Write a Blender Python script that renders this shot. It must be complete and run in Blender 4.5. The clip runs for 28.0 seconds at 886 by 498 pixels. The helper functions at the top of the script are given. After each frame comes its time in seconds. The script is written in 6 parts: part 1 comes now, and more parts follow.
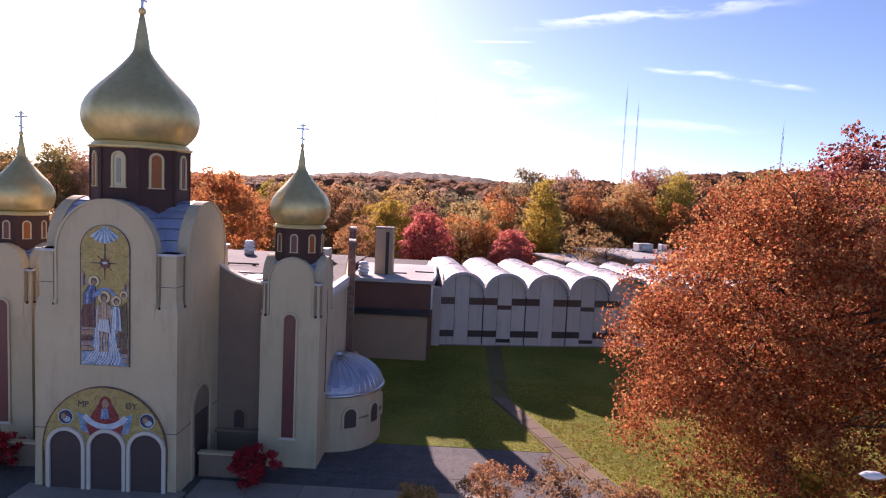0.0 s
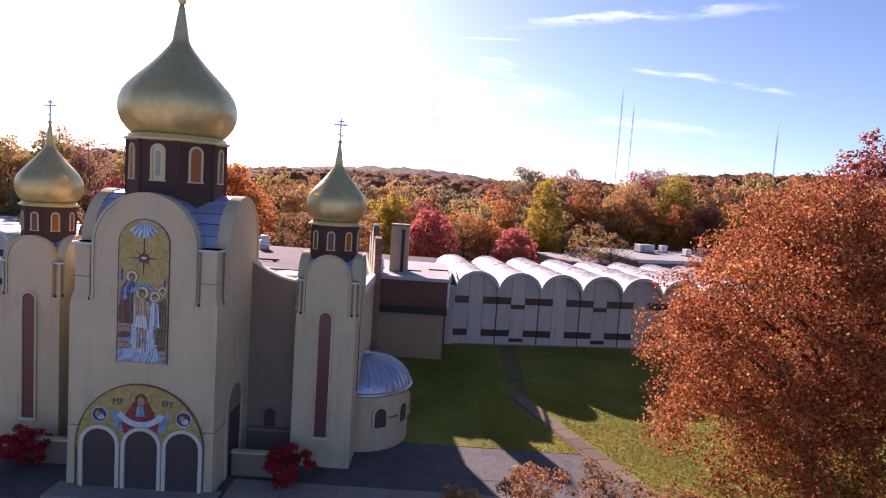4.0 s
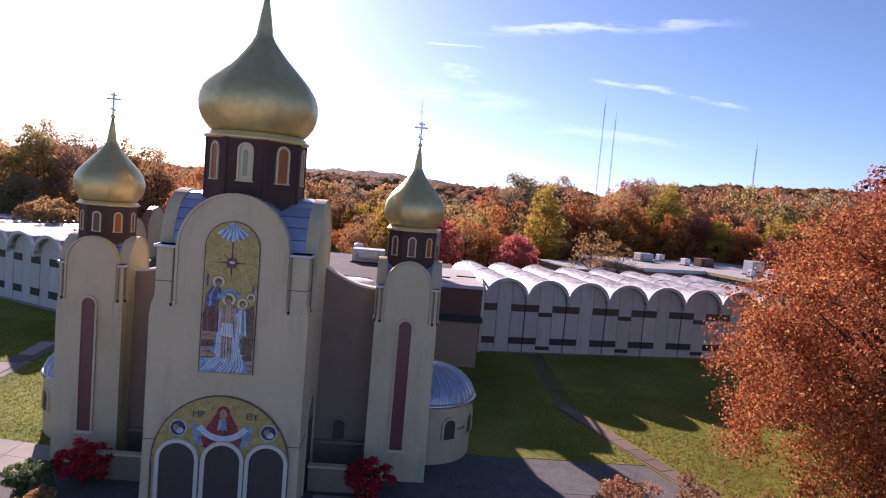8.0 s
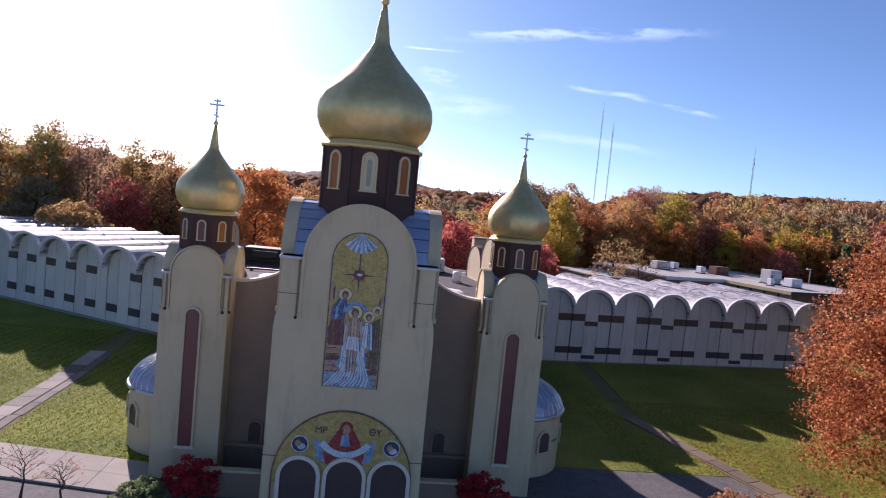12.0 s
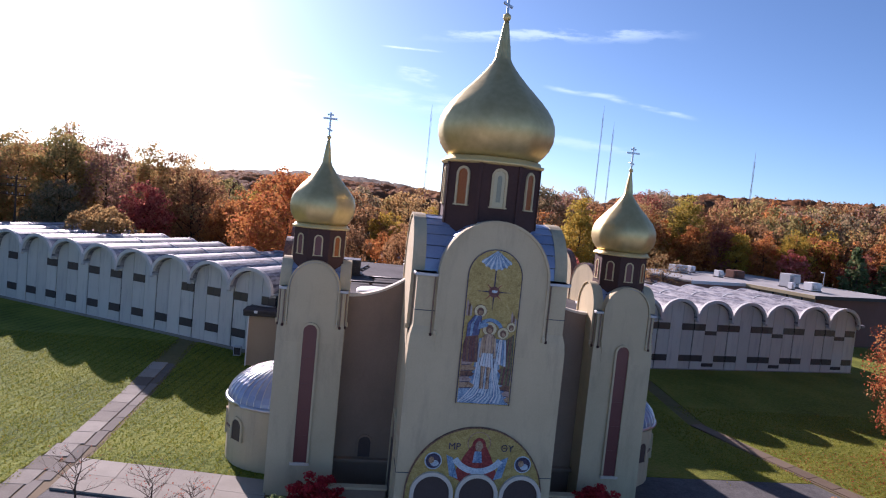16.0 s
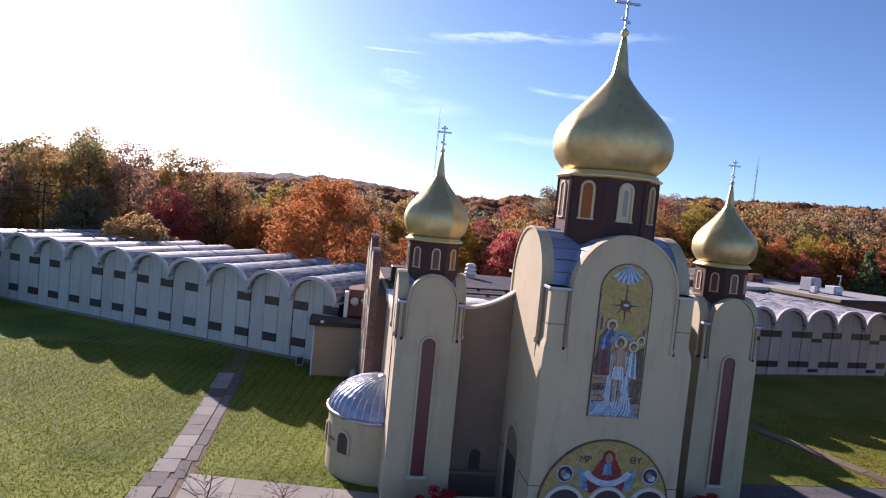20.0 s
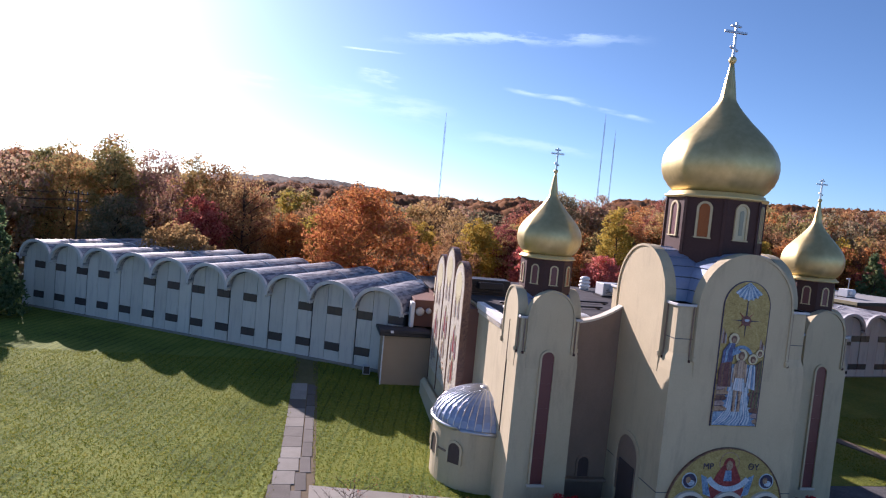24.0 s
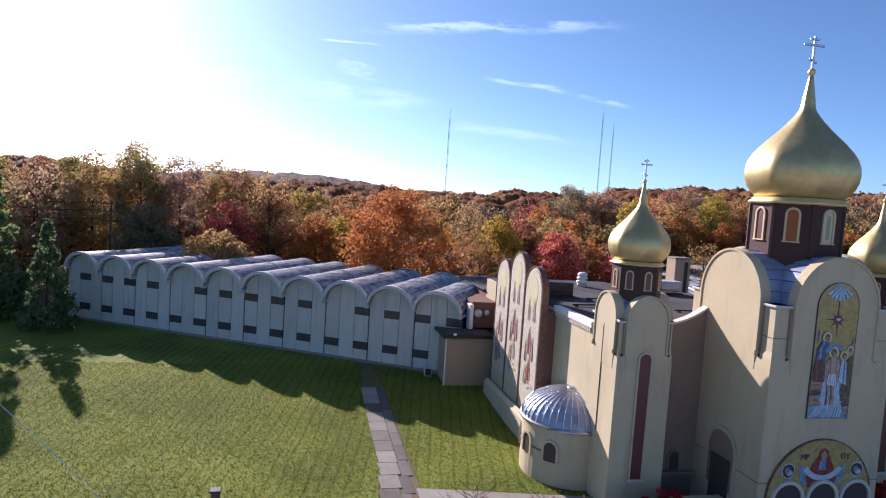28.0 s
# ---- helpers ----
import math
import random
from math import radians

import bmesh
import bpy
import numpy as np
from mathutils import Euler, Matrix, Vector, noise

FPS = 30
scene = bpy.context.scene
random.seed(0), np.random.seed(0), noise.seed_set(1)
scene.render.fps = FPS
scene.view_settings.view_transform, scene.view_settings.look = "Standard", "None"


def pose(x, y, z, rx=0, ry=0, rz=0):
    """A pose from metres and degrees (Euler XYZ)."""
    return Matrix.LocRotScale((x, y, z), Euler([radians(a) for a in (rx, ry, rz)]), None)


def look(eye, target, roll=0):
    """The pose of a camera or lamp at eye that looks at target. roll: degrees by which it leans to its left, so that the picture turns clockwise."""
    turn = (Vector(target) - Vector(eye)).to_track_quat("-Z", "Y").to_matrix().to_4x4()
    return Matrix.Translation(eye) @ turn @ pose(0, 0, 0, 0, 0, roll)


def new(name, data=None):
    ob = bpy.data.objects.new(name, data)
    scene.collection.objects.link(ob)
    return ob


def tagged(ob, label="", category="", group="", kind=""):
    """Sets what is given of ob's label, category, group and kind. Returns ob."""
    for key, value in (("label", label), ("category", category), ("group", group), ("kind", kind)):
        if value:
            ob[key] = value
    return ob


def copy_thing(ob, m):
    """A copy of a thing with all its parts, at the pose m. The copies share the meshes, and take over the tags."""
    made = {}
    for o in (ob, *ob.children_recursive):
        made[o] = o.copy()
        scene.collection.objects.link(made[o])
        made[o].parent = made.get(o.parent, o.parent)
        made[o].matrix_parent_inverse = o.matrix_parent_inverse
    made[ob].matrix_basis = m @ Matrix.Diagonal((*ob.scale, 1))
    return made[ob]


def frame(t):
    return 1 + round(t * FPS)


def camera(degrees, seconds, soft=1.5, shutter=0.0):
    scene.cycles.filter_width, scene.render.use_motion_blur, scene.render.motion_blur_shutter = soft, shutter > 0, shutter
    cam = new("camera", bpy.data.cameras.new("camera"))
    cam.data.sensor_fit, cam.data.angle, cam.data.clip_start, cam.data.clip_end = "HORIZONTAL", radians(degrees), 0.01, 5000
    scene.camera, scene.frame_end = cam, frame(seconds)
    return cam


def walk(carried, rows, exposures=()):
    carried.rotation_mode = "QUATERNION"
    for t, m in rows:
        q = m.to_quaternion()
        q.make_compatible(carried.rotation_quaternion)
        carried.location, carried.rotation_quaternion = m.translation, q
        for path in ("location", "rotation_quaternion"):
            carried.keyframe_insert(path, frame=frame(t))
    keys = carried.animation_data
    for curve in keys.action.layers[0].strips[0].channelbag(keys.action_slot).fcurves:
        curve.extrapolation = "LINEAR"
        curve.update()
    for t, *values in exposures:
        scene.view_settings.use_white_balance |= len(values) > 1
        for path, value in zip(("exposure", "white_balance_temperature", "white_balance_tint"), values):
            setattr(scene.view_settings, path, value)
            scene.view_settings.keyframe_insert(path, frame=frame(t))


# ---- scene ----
cam = camera(69.998, 28.0, 1.15)
PATH = [
    (0.0, pose(19.688, -34.538, 16.698, 85.063, -2.655, 1.733)),
    (0.5, pose(19.843, -34.714, 16.930, 85.119, -2.737, 1.405)),
    (1.0, pose(19.799, -34.895, 17.093, 85.101, -3.044, 1.001)),
    (1.5, pose(19.493, -34.873, 17.054, 84.925, -3.398, 0.982)),
    (2.0, pose(19.043, -34.855, 17.054, 84.741, -3.547, 1.014)),
    (2.5, pose(18.405, -34.684, 16.974, 84.652, -3.692, 0.942)),
    (3.0, pose(17.698, -34.533, 16.872, 84.606, -3.822, 0.672)),
    (3.5, pose(16.946, -34.366, 16.778, 84.700, -3.803, 0.546)),
    (5.5, pose(13.661, -33.935, 16.686, 84.913, -4.347, -1.143)),
    (6.0, pose(12.459, -33.493, 16.515, 85.118, -4.576, -1.849)),
    (6.5, pose(11.600, -33.428, 16.457, 85.184, -4.664, -2.157)),
    (7.0, pose(10.667, -33.354, 16.361, 85.286, -4.755, -2.473)),
    (7.5, pose(9.705, -33.203, 16.305, 85.440, -4.888, -2.805)),
    (8.0, pose(8.802, -33.120, 16.248, 85.455, -4.990, -3.095)),
    (8.5, pose(7.819, -33.007, 16.166, 85.500, -5.066, -3.401)),
    (9.0, pose(6.764, -32.796, 16.125, 85.641, -5.127, -3.775)),
    (9.5, pose(5.770, -32.605, 16.013, 85.821, -5.240, -4.096)),
    (10.0, pose(4.798, -32.528, 15.993, 85.815, -5.369, -4.237)),
    (10.5, pose(3.823, -32.444, 15.966, 85.959, -5.404, -4.504)),
    (11.0, pose(2.905, -32.305, 15.911, 86.054, -5.435, -4.769)),
    (11.5, pose(1.952, -32.248, 15.881, 86.041, -5.495, -5.025)),
    (12.0, pose(0.948, -32.138, 15.949, 86.009, -5.559, -5.245)),
    (12.5, pose(-0.049, -32.069, 15.975, 86.021, -5.569, -5.419)),
    (14.5, pose(-4.002, -31.662, 16.086, 86.165, -5.641, -6.388)),
    (15.0, pose(-4.964, -31.518, 16.087, 86.157, -5.647, -6.658)),
    (15.5, pose(-5.967, -31.436, 16.028, 86.176, -5.646, -6.887)),
    (16.0, pose(-6.929, -31.310, 16.048, 86.162, -5.620, -7.127)),
    (16.5, pose(-7.812, -31.147, 15.976, 86.317, -5.570, -7.348)),
    (17.0, pose(-8.755, -31.040, 15.941, 86.356, -5.595, -7.546)),
    (17.5, pose(-9.654, -30.939, 15.911, 86.394, -5.632, -7.715)),
    (18.0, pose(-10.615, -30.801, 15.958, 86.343, -5.620, -7.927)),
    (18.5, pose(-11.577, -30.666, 15.936, 86.372, -5.668, -8.153)),
    (19.0, pose(-12.570, -30.532, 15.950, 86.450, -5.631, -8.300)),
    (19.5, pose(-13.550, -30.467, 15.960, 86.466, -5.609, -8.505)),
    (20.0, pose(-14.515, -30.380, 15.989, 86.443, -5.541, -8.679)),
    (20.5, pose(-15.439, -30.390, 16.065, 86.472, -5.538, -8.852)),
    (21.0, pose(-16.437, -30.344, 16.086, 86.535, -5.436, -9.065)),
    (21.5, pose(-17.438, -30.322, 16.167, 86.558, -5.413, -9.270)),
    (22.0, pose(-18.470, -30.287, 16.162, 86.529, -5.393, -9.439)),
    (22.5, pose(-19.493, -30.294, 16.266, 86.487, -5.328, -9.646)),
    (24.5, pose(-23.888, -30.380, 16.339, 86.671, -5.379, -10.774)),
    (25.0, pose(-24.946, -30.412, 16.385, 86.555, -5.323, -10.934)),
    (25.5, pose(-26.102, -30.486, 16.480, 86.492, -5.198, -11.223)),
    (26.0, pose(-27.213, -30.523, 16.569, 86.494, -5.113, -11.484)),
    (26.5, pose(-28.446, -30.668, 16.738, 86.308, -4.971, -11.725)),
    (27.0, pose(-29.389, -30.669, 16.735, 86.055, -4.505, -11.829)),
    (27.5, pose(-29.778, -30.581, 16.958, 85.879, -4.075, -11.932)),
    (28.0, pose(-30.133, -30.488, 17.117, 85.951, -3.796, -12.060)),
]
walk(cam, PATH, [(0, 1.36, 6500, 49), (4, 1.33, 6500, 49), (8, 1.16, 6230, 45), (13, 1.03, 5880, 37), (18, 1.05, 5860, 36), (28, 1.03, 5730, 31)])

# ---- light ----
SUN_AZ, SUN_EL = radians(24.2), radians(24.0)
TO_SUN = Vector((-math.sin(SUN_AZ) * math.cos(SUN_EL), math.cos(SUN_AZ) * math.cos(SUN_EL), math.sin(SUN_EL)))
world = bpy.data.worlds.new("sky")
scene.world = world
world.use_nodes = True
wn, wl = world.node_tree.nodes, world.node_tree.links
wn.clear()
w_out = wn.new("ShaderNodeOutputWorld")
w_bg = wn.new("ShaderNodeBackground")
w_sky = wn.new("ShaderNodeTexSky")
w_sky.sky_type = "NISHITA"
w_sky.sun_disc = False
w_sky.sun_elevation, w_sky.sun_rotation = SUN_EL, -SUN_AZ
w_sky.air_density, w_sky.dust_density, w_sky.ozone_density = 0.62, 0.5, 2.6
w_bg.inputs["Strength"].default_value = 0.071


def vmath(op, a, b):
    """A node of vector or plain arithmetic; a and b are sockets, vectors or numbers."""
    vec = op in ("DOT_PRODUCT", "ADD_V")
    nd = wn.new("ShaderNodeVectorMath" if vec else "ShaderNodeMath")
    nd.operation = {"ADD_V": "ADD"}.get(op, op)
    for i, v in enumerate((a, b)):
        if isinstance(v, (int, float, tuple, Vector)):
            nd.inputs[i].default_value = v
        else:
            wl.new(v, nd.inputs[i])
    return nd.outputs["Value"] if op == "DOT_PRODUCT" else nd.outputs[0]


def soft(value, lo, hi):
    nd = wn.new("ShaderNodeMapRange")
    nd.interpolation_type = "SMOOTHSTEP"
    nd.inputs["From Min"].default_value, nd.inputs["From Max"].default_value = lo, hi
    wl.new(value, nd.inputs["Value"])
    return nd.outputs[0]


w_dir = wn.new("ShaderNodeTexCoord").outputs["Generated"]
w_noise = wn.new("ShaderNodeTexNoise")
w_noise.inputs["Scale"].default_value, w_noise.inputs["Detail"].default_value, w_noise.inputs["Roughness"].default_value = 9.0, 7, 0.62
w_map = wn.new("ShaderNodeMapping")
w_map.inputs["Scale"].default_value = (1.0, 1.0, 5.0)
wl.new(w_dir, w_map.inputs["Vector"])
wl.new(w_map.outputs[0], w_noise.inputs["Vector"])


def streak(a0, e0, a1, e1, width, strength, wander):
    """A wisp of cirrus between two directions (degrees right of ahead, degrees up)."""
    def way(a, e):
        return Vector((math.sin(radians(a)) * math.cos(radians(e)), math.cos(radians(a)) * math.cos(radians(e)), math.sin(radians(e))))
    p, q = way(a0, e0), way(a1, e1)
    side = p.cross(q).normalized()
    mid = (p + q).normalized()
    along = side.cross(mid)
    half = math.tan(p.angle(q) / 2)
    off = vmath("ADD", vmath("DOT_PRODUCT", w_dir, side), vmath("MULTIPLY", vmath("SUBTRACT", w_noise.outputs[0], 0.5), wander))
    across = soft(vmath("ABSOLUTE", off, 0.0), width, width * 0.1)
    length = soft(vmath("ABSOLUTE", vmath("DOT_PRODUCT", w_dir, along), 0.0), half, half * 0.35)
    grain = soft(w_noise.outputs[0], 0.36, 0.62)
    m = vmath("MULTIPLY", vmath("MULTIPLY", across, length), vmath("MULTIPLY", grain, strength))
    return vmath("MULTIPLY", m, soft(vmath("DOT_PRODUCT", w_dir, mid), 0.0, 0.3))


cloud = None
for wisp in ((1.5, 14.2, 28.0, 15.6, 0.0085, 0.42, 0.045), (14.5, 11.2, 22.5, 10.5, 0.005, 0.4, 0.015), (19.0, 10.9, 28.5, 9.1, 0.0045, 0.45, 0.012), (-16.0, 9.8, -9.5, 10.1, 0.010, 0.8, 0.02), (-10.5, 9.5, -1.5, 9.4, 0.012, 0.6, 0.03), (0.0, 13.3, 6.2, 13.4, 0.0022, 0.8, 0.002), (-6.0, 9.8, 12.0, 7.9, 0.020, 0.3, 0.05), (1.5, 11.4, 6.2, 10.6, 0.012, 0.5, 0.05), (10.0, 6.9, 26.0, 6.0, 0.010, 0.22, 0.03), (-30.0, 8.0, -8.0, 6.0, 0.03, 0.5, 0.08)):
    m = streak(*wisp)
    cloud = m if cloud is None else vmath("MAXIMUM", cloud, m)
w_mix = wn.new("ShaderNodeMix")
w_mix.data_type = "RGBA"
wl.new(cloud, w_mix.inputs[0])
wl.new(w_sky.outputs[0], w_mix.inputs[6])
w_mix.inputs[7].default_value = (9.0, 9.3, 9.6, 1)
w_tint = wn.new("ShaderNodeMix")
w_tint.data_type, w_tint.blend_type = "RGBA", "MULTIPLY"
w_tint.inputs[0].default_value = 1.0
w_tint.inputs[7].default_value = (0.85, 1.035, 0.975, 1)
wl.new(w_mix.outputs[2], w_tint.inputs[6])
wl.new(w_tint.outputs[2], w_bg.inputs["Color"])
wl.new(w_bg.outputs[0], w_out.inputs["Surface"])
sun = new("sun", bpy.data.lights.new("sun", "SUN"))
sun.data.energy, sun.data.angle, sun.data.color = 4.6, radians(0.6), (1.0, 0.9, 0.74)
sun.matrix_world = look((0, 0, 60), Vector((0, 0, 60)) - TO_SUN)


# ---- materials ----
def material(name, low, high, rough=0.8, metal=0.0, scale=1.0, bump=0.2, fine=25.0, stain=0.25, spec=0.3, island=0.0, objvar=0.0):
    """A surface with broad stains and fine grain, both in metres."""
    m = bpy.data.materials.new(name)
    m.use_nodes = True
    nt = m.node_tree
    n, l = nt.nodes, nt.links
    b = n["Principled BSDF"]
    b.inputs["Roughness"].default_value = rough
    b.inputs["Metallic"].default_value = metal
    b.inputs["Specular IOR Level"].default_value = spec
    co = n.new("ShaderNodeNewGeometry")
    big = n.new("ShaderNodeTexNoise")
    big.inputs["Scale"].default_value = 0.35 * scale
    big.inputs["Detail"].default_value = 6
    big.inputs["Roughness"].default_value = 0.65
    small = n.new("ShaderNodeTexNoise")
    small.inputs["Scale"].default_value = fine
    small.inputs["Detail"].default_value = 4
    for t in (big, small):
        l.new(co.outputs["Position"], t.inputs["Vector"])
    mixv = n.new("ShaderNodeMix")
    mixv.inputs[0].default_value = stain
    l.new(small.outputs[0], mixv.inputs[2])
    l.new(big.outputs[0], mixv.inputs[3])
    last = mixv.outputs[0]
    if island or objvar:
        src = co.outputs["Random Per Island"]
        if objvar:
            src = n.new("ShaderNodeObjectInfo").outputs["Random"]
        mv = n.new("ShaderNodeMix")
        mv.inputs[0].default_value = island or objvar
        l.new(last, mv.inputs[2])
        l.new(src, mv.inputs[3])
        last = mv.outputs[0]
    ramp = n.new("ShaderNodeValToRGB")
    ramp.color_ramp.elements[0].position, ramp.color_ramp.elements[1].position = 0.28, 0.72
    ramp.color_ramp.elements[0].color, ramp.color_ramp.elements[1].color = (*low, 1), (*high, 1)
    l.new(last, ramp.inputs[0])
    l.new(ramp.outputs[0], b.inputs["Base Color"])
    bp = n.new("ShaderNodeBump")
    bp.inputs["Strength"].default_value = bump
    bp.inputs["Distance"].default_value = 0.02
    l.new(small.outputs[0], bp.inputs["Height"])
    l.new(bp.outputs[0], b.inputs["Normal"])
    return m


def leaf_material(name, cols, obj=0.5, through_light=0.6):
    """Leaves: a colour for each leaf, drawn to its tree's own shade; light comes through them."""
    m = bpy.data.materials.new(name)
    m.use_nodes = True
    n, l = m.node_tree.nodes, m.node_tree.links
    b = n["Principled BSDF"]
    b.inputs["Roughness"].default_value = 0.9
    b.inputs["Specular IOR Level"].default_value = 0.06
    g = n.new("ShaderNodeNewGeometry")
    o = n.new("ShaderNodeObjectInfo")
    mx = n.new("ShaderNodeMix")
    mx.inputs[0].default_value = obj
    l.new(g.outputs["Random Per Island"], mx.inputs[2])
    l.new(o.outputs["Random"], mx.inputs[3])
    r = n.new("ShaderNodeValToRGB")
    r.color_ramp.interpolation = "LINEAR"
    for i, c in enumerate(cols):
        pos = 0.12 + 0.76 * i / (len(cols) - 1)
        e = r.color_ramp.elements[i] if i < 2 else r.color_ramp.elements.new(pos)
        e.position, e.color = pos, (*c, 1)
    l.new(mx.outputs[0], r.inputs[0])
    l.new(r.outputs[0], b.inputs["Base Color"])
    t = n.new("ShaderNodeBsdfTranslucent")
    l.new(r.outputs[0], t.inputs["Color"])
    s = n.new("ShaderNodeMixShader")
    s.inputs[0].default_value = through_light
    l.new(b.outputs[0], s.inputs[1])
    l.new(t.outputs[0], s.inputs[2])
    l.new(s.outputs[0], n["Material Output"].inputs["Surface"])
    return m


STUCCO = material("cream_stucco", (0.47, 0.395, 0.25), (0.59, 0.50, 0.325), 0.9, scale=0.8, bump=0.25, fine=14, stain=0.7)
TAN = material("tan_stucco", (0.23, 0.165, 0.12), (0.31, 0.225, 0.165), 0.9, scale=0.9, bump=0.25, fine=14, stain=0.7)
TRIM = material("pale_trim", (0.55, 0.50, 0.42), (0.68, 0.62, 0.52), 0.8, scale=1.5, bump=0.15)
GOLD = material("gold_leaf_metal", (0.50, 0.39, 0.17), (0.68, 0.55, 0.27), 0.44, 0.75, scale=2.2, bump=0.35, fine=2.6, stain=0.4)
GOLD_RIM = material("gold_rim", (0.66, 0.50, 0.20), (0.78, 0.62, 0.30), 0.45, 0.5, scale=2, bump=0.1)
BROWN = material("dark_brown_cladding", (0.050, 0.024, 0.020), (0.085, 0.040, 0.032), 0.7, scale=1.5, bump=0.3, fine=10, stain=0.6)
BLUE = material("blue_grey_metal", (0.26, 0.31, 0.43), (0.38, 0.43, 0.55), 0.40, 0.35, scale=1.6, bump=0.15, fine=6, stain=0.6, objvar=0.35)
SEAM = material("dark_seam", (0.06, 0.07, 0.09), (0.10, 0.11, 0.13), 0.6, 0.4)
# pale reflector for the unseen ground, lifts the church's shaded front
BOUNCE_FLOOR = material("pale_bounce_concrete", (0.34, 0.325, 0.30), (0.50, 0.475, 0.44), 0.9, scale=1.6, bump=0.3, fine=10, stain=0.7)
STEEL = material("bright_steel", (0.45, 0.45, 0.46), (0.58, 0.58, 0.58), 0.3, 0.9, bump=0.05)
DOORDARK = material("dark_doorway", (0.06, 0.045, 0.043), (0.095, 0.07, 0.065), 0.5, scale=2)
REDWIN = material("red_brown_window", (0.11, 0.035, 0.035), (0.17, 0.055, 0.05), 0.35, scale=2, spec=0.5)
CREAMPANE = material("cream_pane", (0.50, 0.44, 0.26), (0.60, 0.53, 0.34), 0.4, scale=2)
MOSSPANE = material("grey_green_pane", (0.24, 0.25, 0.17), (0.34, 0.34, 0.25), 0.4, scale=3)
AMBER = material("amber_pane", (0.24, 0.06, 0.014), (0.40, 0.125, 0.025), 0.3, scale=3)
PANEL = material("white_precast", (0.50, 0.485, 0.43), (0.63, 0.615, 0.55), 0.8, scale=0.9, bump=0.15, stain=0.7, objvar=0.25)


def weather(m, stretch, scale, colour, lo, hi, space="Object"):
    """Run-off streaks of dirt over a surface."""
    n, l = m.node_tree.nodes, m.node_tree.links
    co = n.new("ShaderNodeTexCoord")
    mp = n.new("ShaderNodeMapping")
    mp.inputs["Scale"].default_value = stretch
    l.new(co.outputs[space], mp.inputs["Vector"])
    ns = n.new("ShaderNodeTexNoise")
    ns.inputs["Scale"].default_value = scale
    ns.inputs["Detail"].default_value = 7
    ns.inputs["Roughness"].default_value = 0.68
    l.new(mp.outputs[0], ns.inputs["Vector"])
    rp = n.new("ShaderNodeMapRange")
    rp.inputs["From Min"].default_value, rp.inputs["From Max"].default_value = lo, hi
    l.new(ns.outputs[0], rp.inputs["Value"])
    old = n["Principled BSDF"].inputs["Base Color"].links[0].from_socket
    mx = n.new("ShaderNodeMix")
    mx.data_type = "RGBA"
    l.new(rp.outputs[0], mx.inputs[0])
    l.new(old, mx.inputs[6])
    mx.inputs[7].default_value = (*colour, 1)
    l.new(mx.outputs[2], n["Principled BSDF"].inputs["Base Color"])
    return m


VAULT = weather(material("weathered_white_roofing", (0.25, 0.24, 0.25), (0.46, 0.45, 0.45), 0.55, scale=3.0, bump=0.2, fine=3.5, stain=0.5), (0.75, 0.22, 1.0), 2.6, (0.10, 0.096, 0.115), 0.45, 0.60)
weather(STUCCO, (1.0, 1.0, 0.22), 0.9, (0.30, 0.245, 0.175), 0.50, 0.95)
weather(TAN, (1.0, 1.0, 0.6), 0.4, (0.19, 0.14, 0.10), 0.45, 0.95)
weather(PANEL, (1.2, 1.2, 0.14), 1.6, (0.36, 0.35, 0.34), 0.52, 0.80)
LIP = weather(material("pale_vault_edge", (0.52, 0.51, 0.49), (0.66, 0.65, 0.62), 0.7, scale=2.0, bump=0.15, stain=0.6), (1.0, 1.0, 0.5), 1.8, (0.34, 0.33, 0.33), 0.55, 0.85)
DARKROOF = material("dark_roof_membrane", (0.045, 0.042, 0.045), (0.12, 0.11, 0.11), 0.85, scale=0.9, bump=0.4, fine=5, stain=0.75, spec=0.1)
CREAMTRIM = material("cream_painted_trim", (0.50, 0.405, 0.22), (0.62, 0.51, 0.30), 0.7, scale=2)
JOINT = material("dark_joint", (0.03, 0.03, 0.03), (0.05, 0.05, 0.05), 0.8)
WINDARK = material("dark_window", (0.055, 0.045, 0.048), (0.095, 0.078, 0.078), 0.25, scale=3, spec=0.6)
BRICK = material("brown_brick", (0.15, 0.075, 0.055), (0.22, 0.115, 0.085), 0.9, scale=1.0, bump=0.3, fine=18, stain=0.5)
ROSEBRICK = material("rose_brick", (0.24, 0.14, 0.11), (0.33, 0.20, 0.16), 0.9, scale=1.0, bump=0.3, fine=18, stain=0.5)
TANBRICK = material("tan_brick", (0.36, 0.26, 0.17), (0.46, 0.34, 0.23), 0.9, scale=1.0, bump=0.3, fine=18, stain=0.5)
# pale gravel, its colour raised further to stand in for backlit glare
FLATROOF = material("flat_roof_gravel", (0.30, 0.28, 0.265), (0.52, 0.50, 0.47), 0.95, scale=0.7, bump=0.4, fine=8, stain=0.7)
WHITEROOF = material("pale_roof_membrane", (0.27, 0.265, 0.255), (0.40, 0.39, 0.375), 0.9, scale=0.6, bump=0.2, stain=0.8)
CONCRETE = material("pale_concrete", (0.20, 0.18, 0.15), (0.32, 0.295, 0.25), 0.9, scale=2.2, bump=0.3, fine=14, stain=0.65, objvar=0.25)
FLAG = material("worn_flagstone", (0.12, 0.105, 0.088), (0.33, 0.305, 0.26), 0.9, scale=2.5, bump=0.35, fine=12, stain=0.6, objvar=0.55)
MUDFLAG = material("earthy_flagstone", (0.12, 0.088, 0.058), (0.22, 0.17, 0.12), 0.95, scale=2.0, bump=0.35, fine=9, stain=0.6, objvar=0.4)
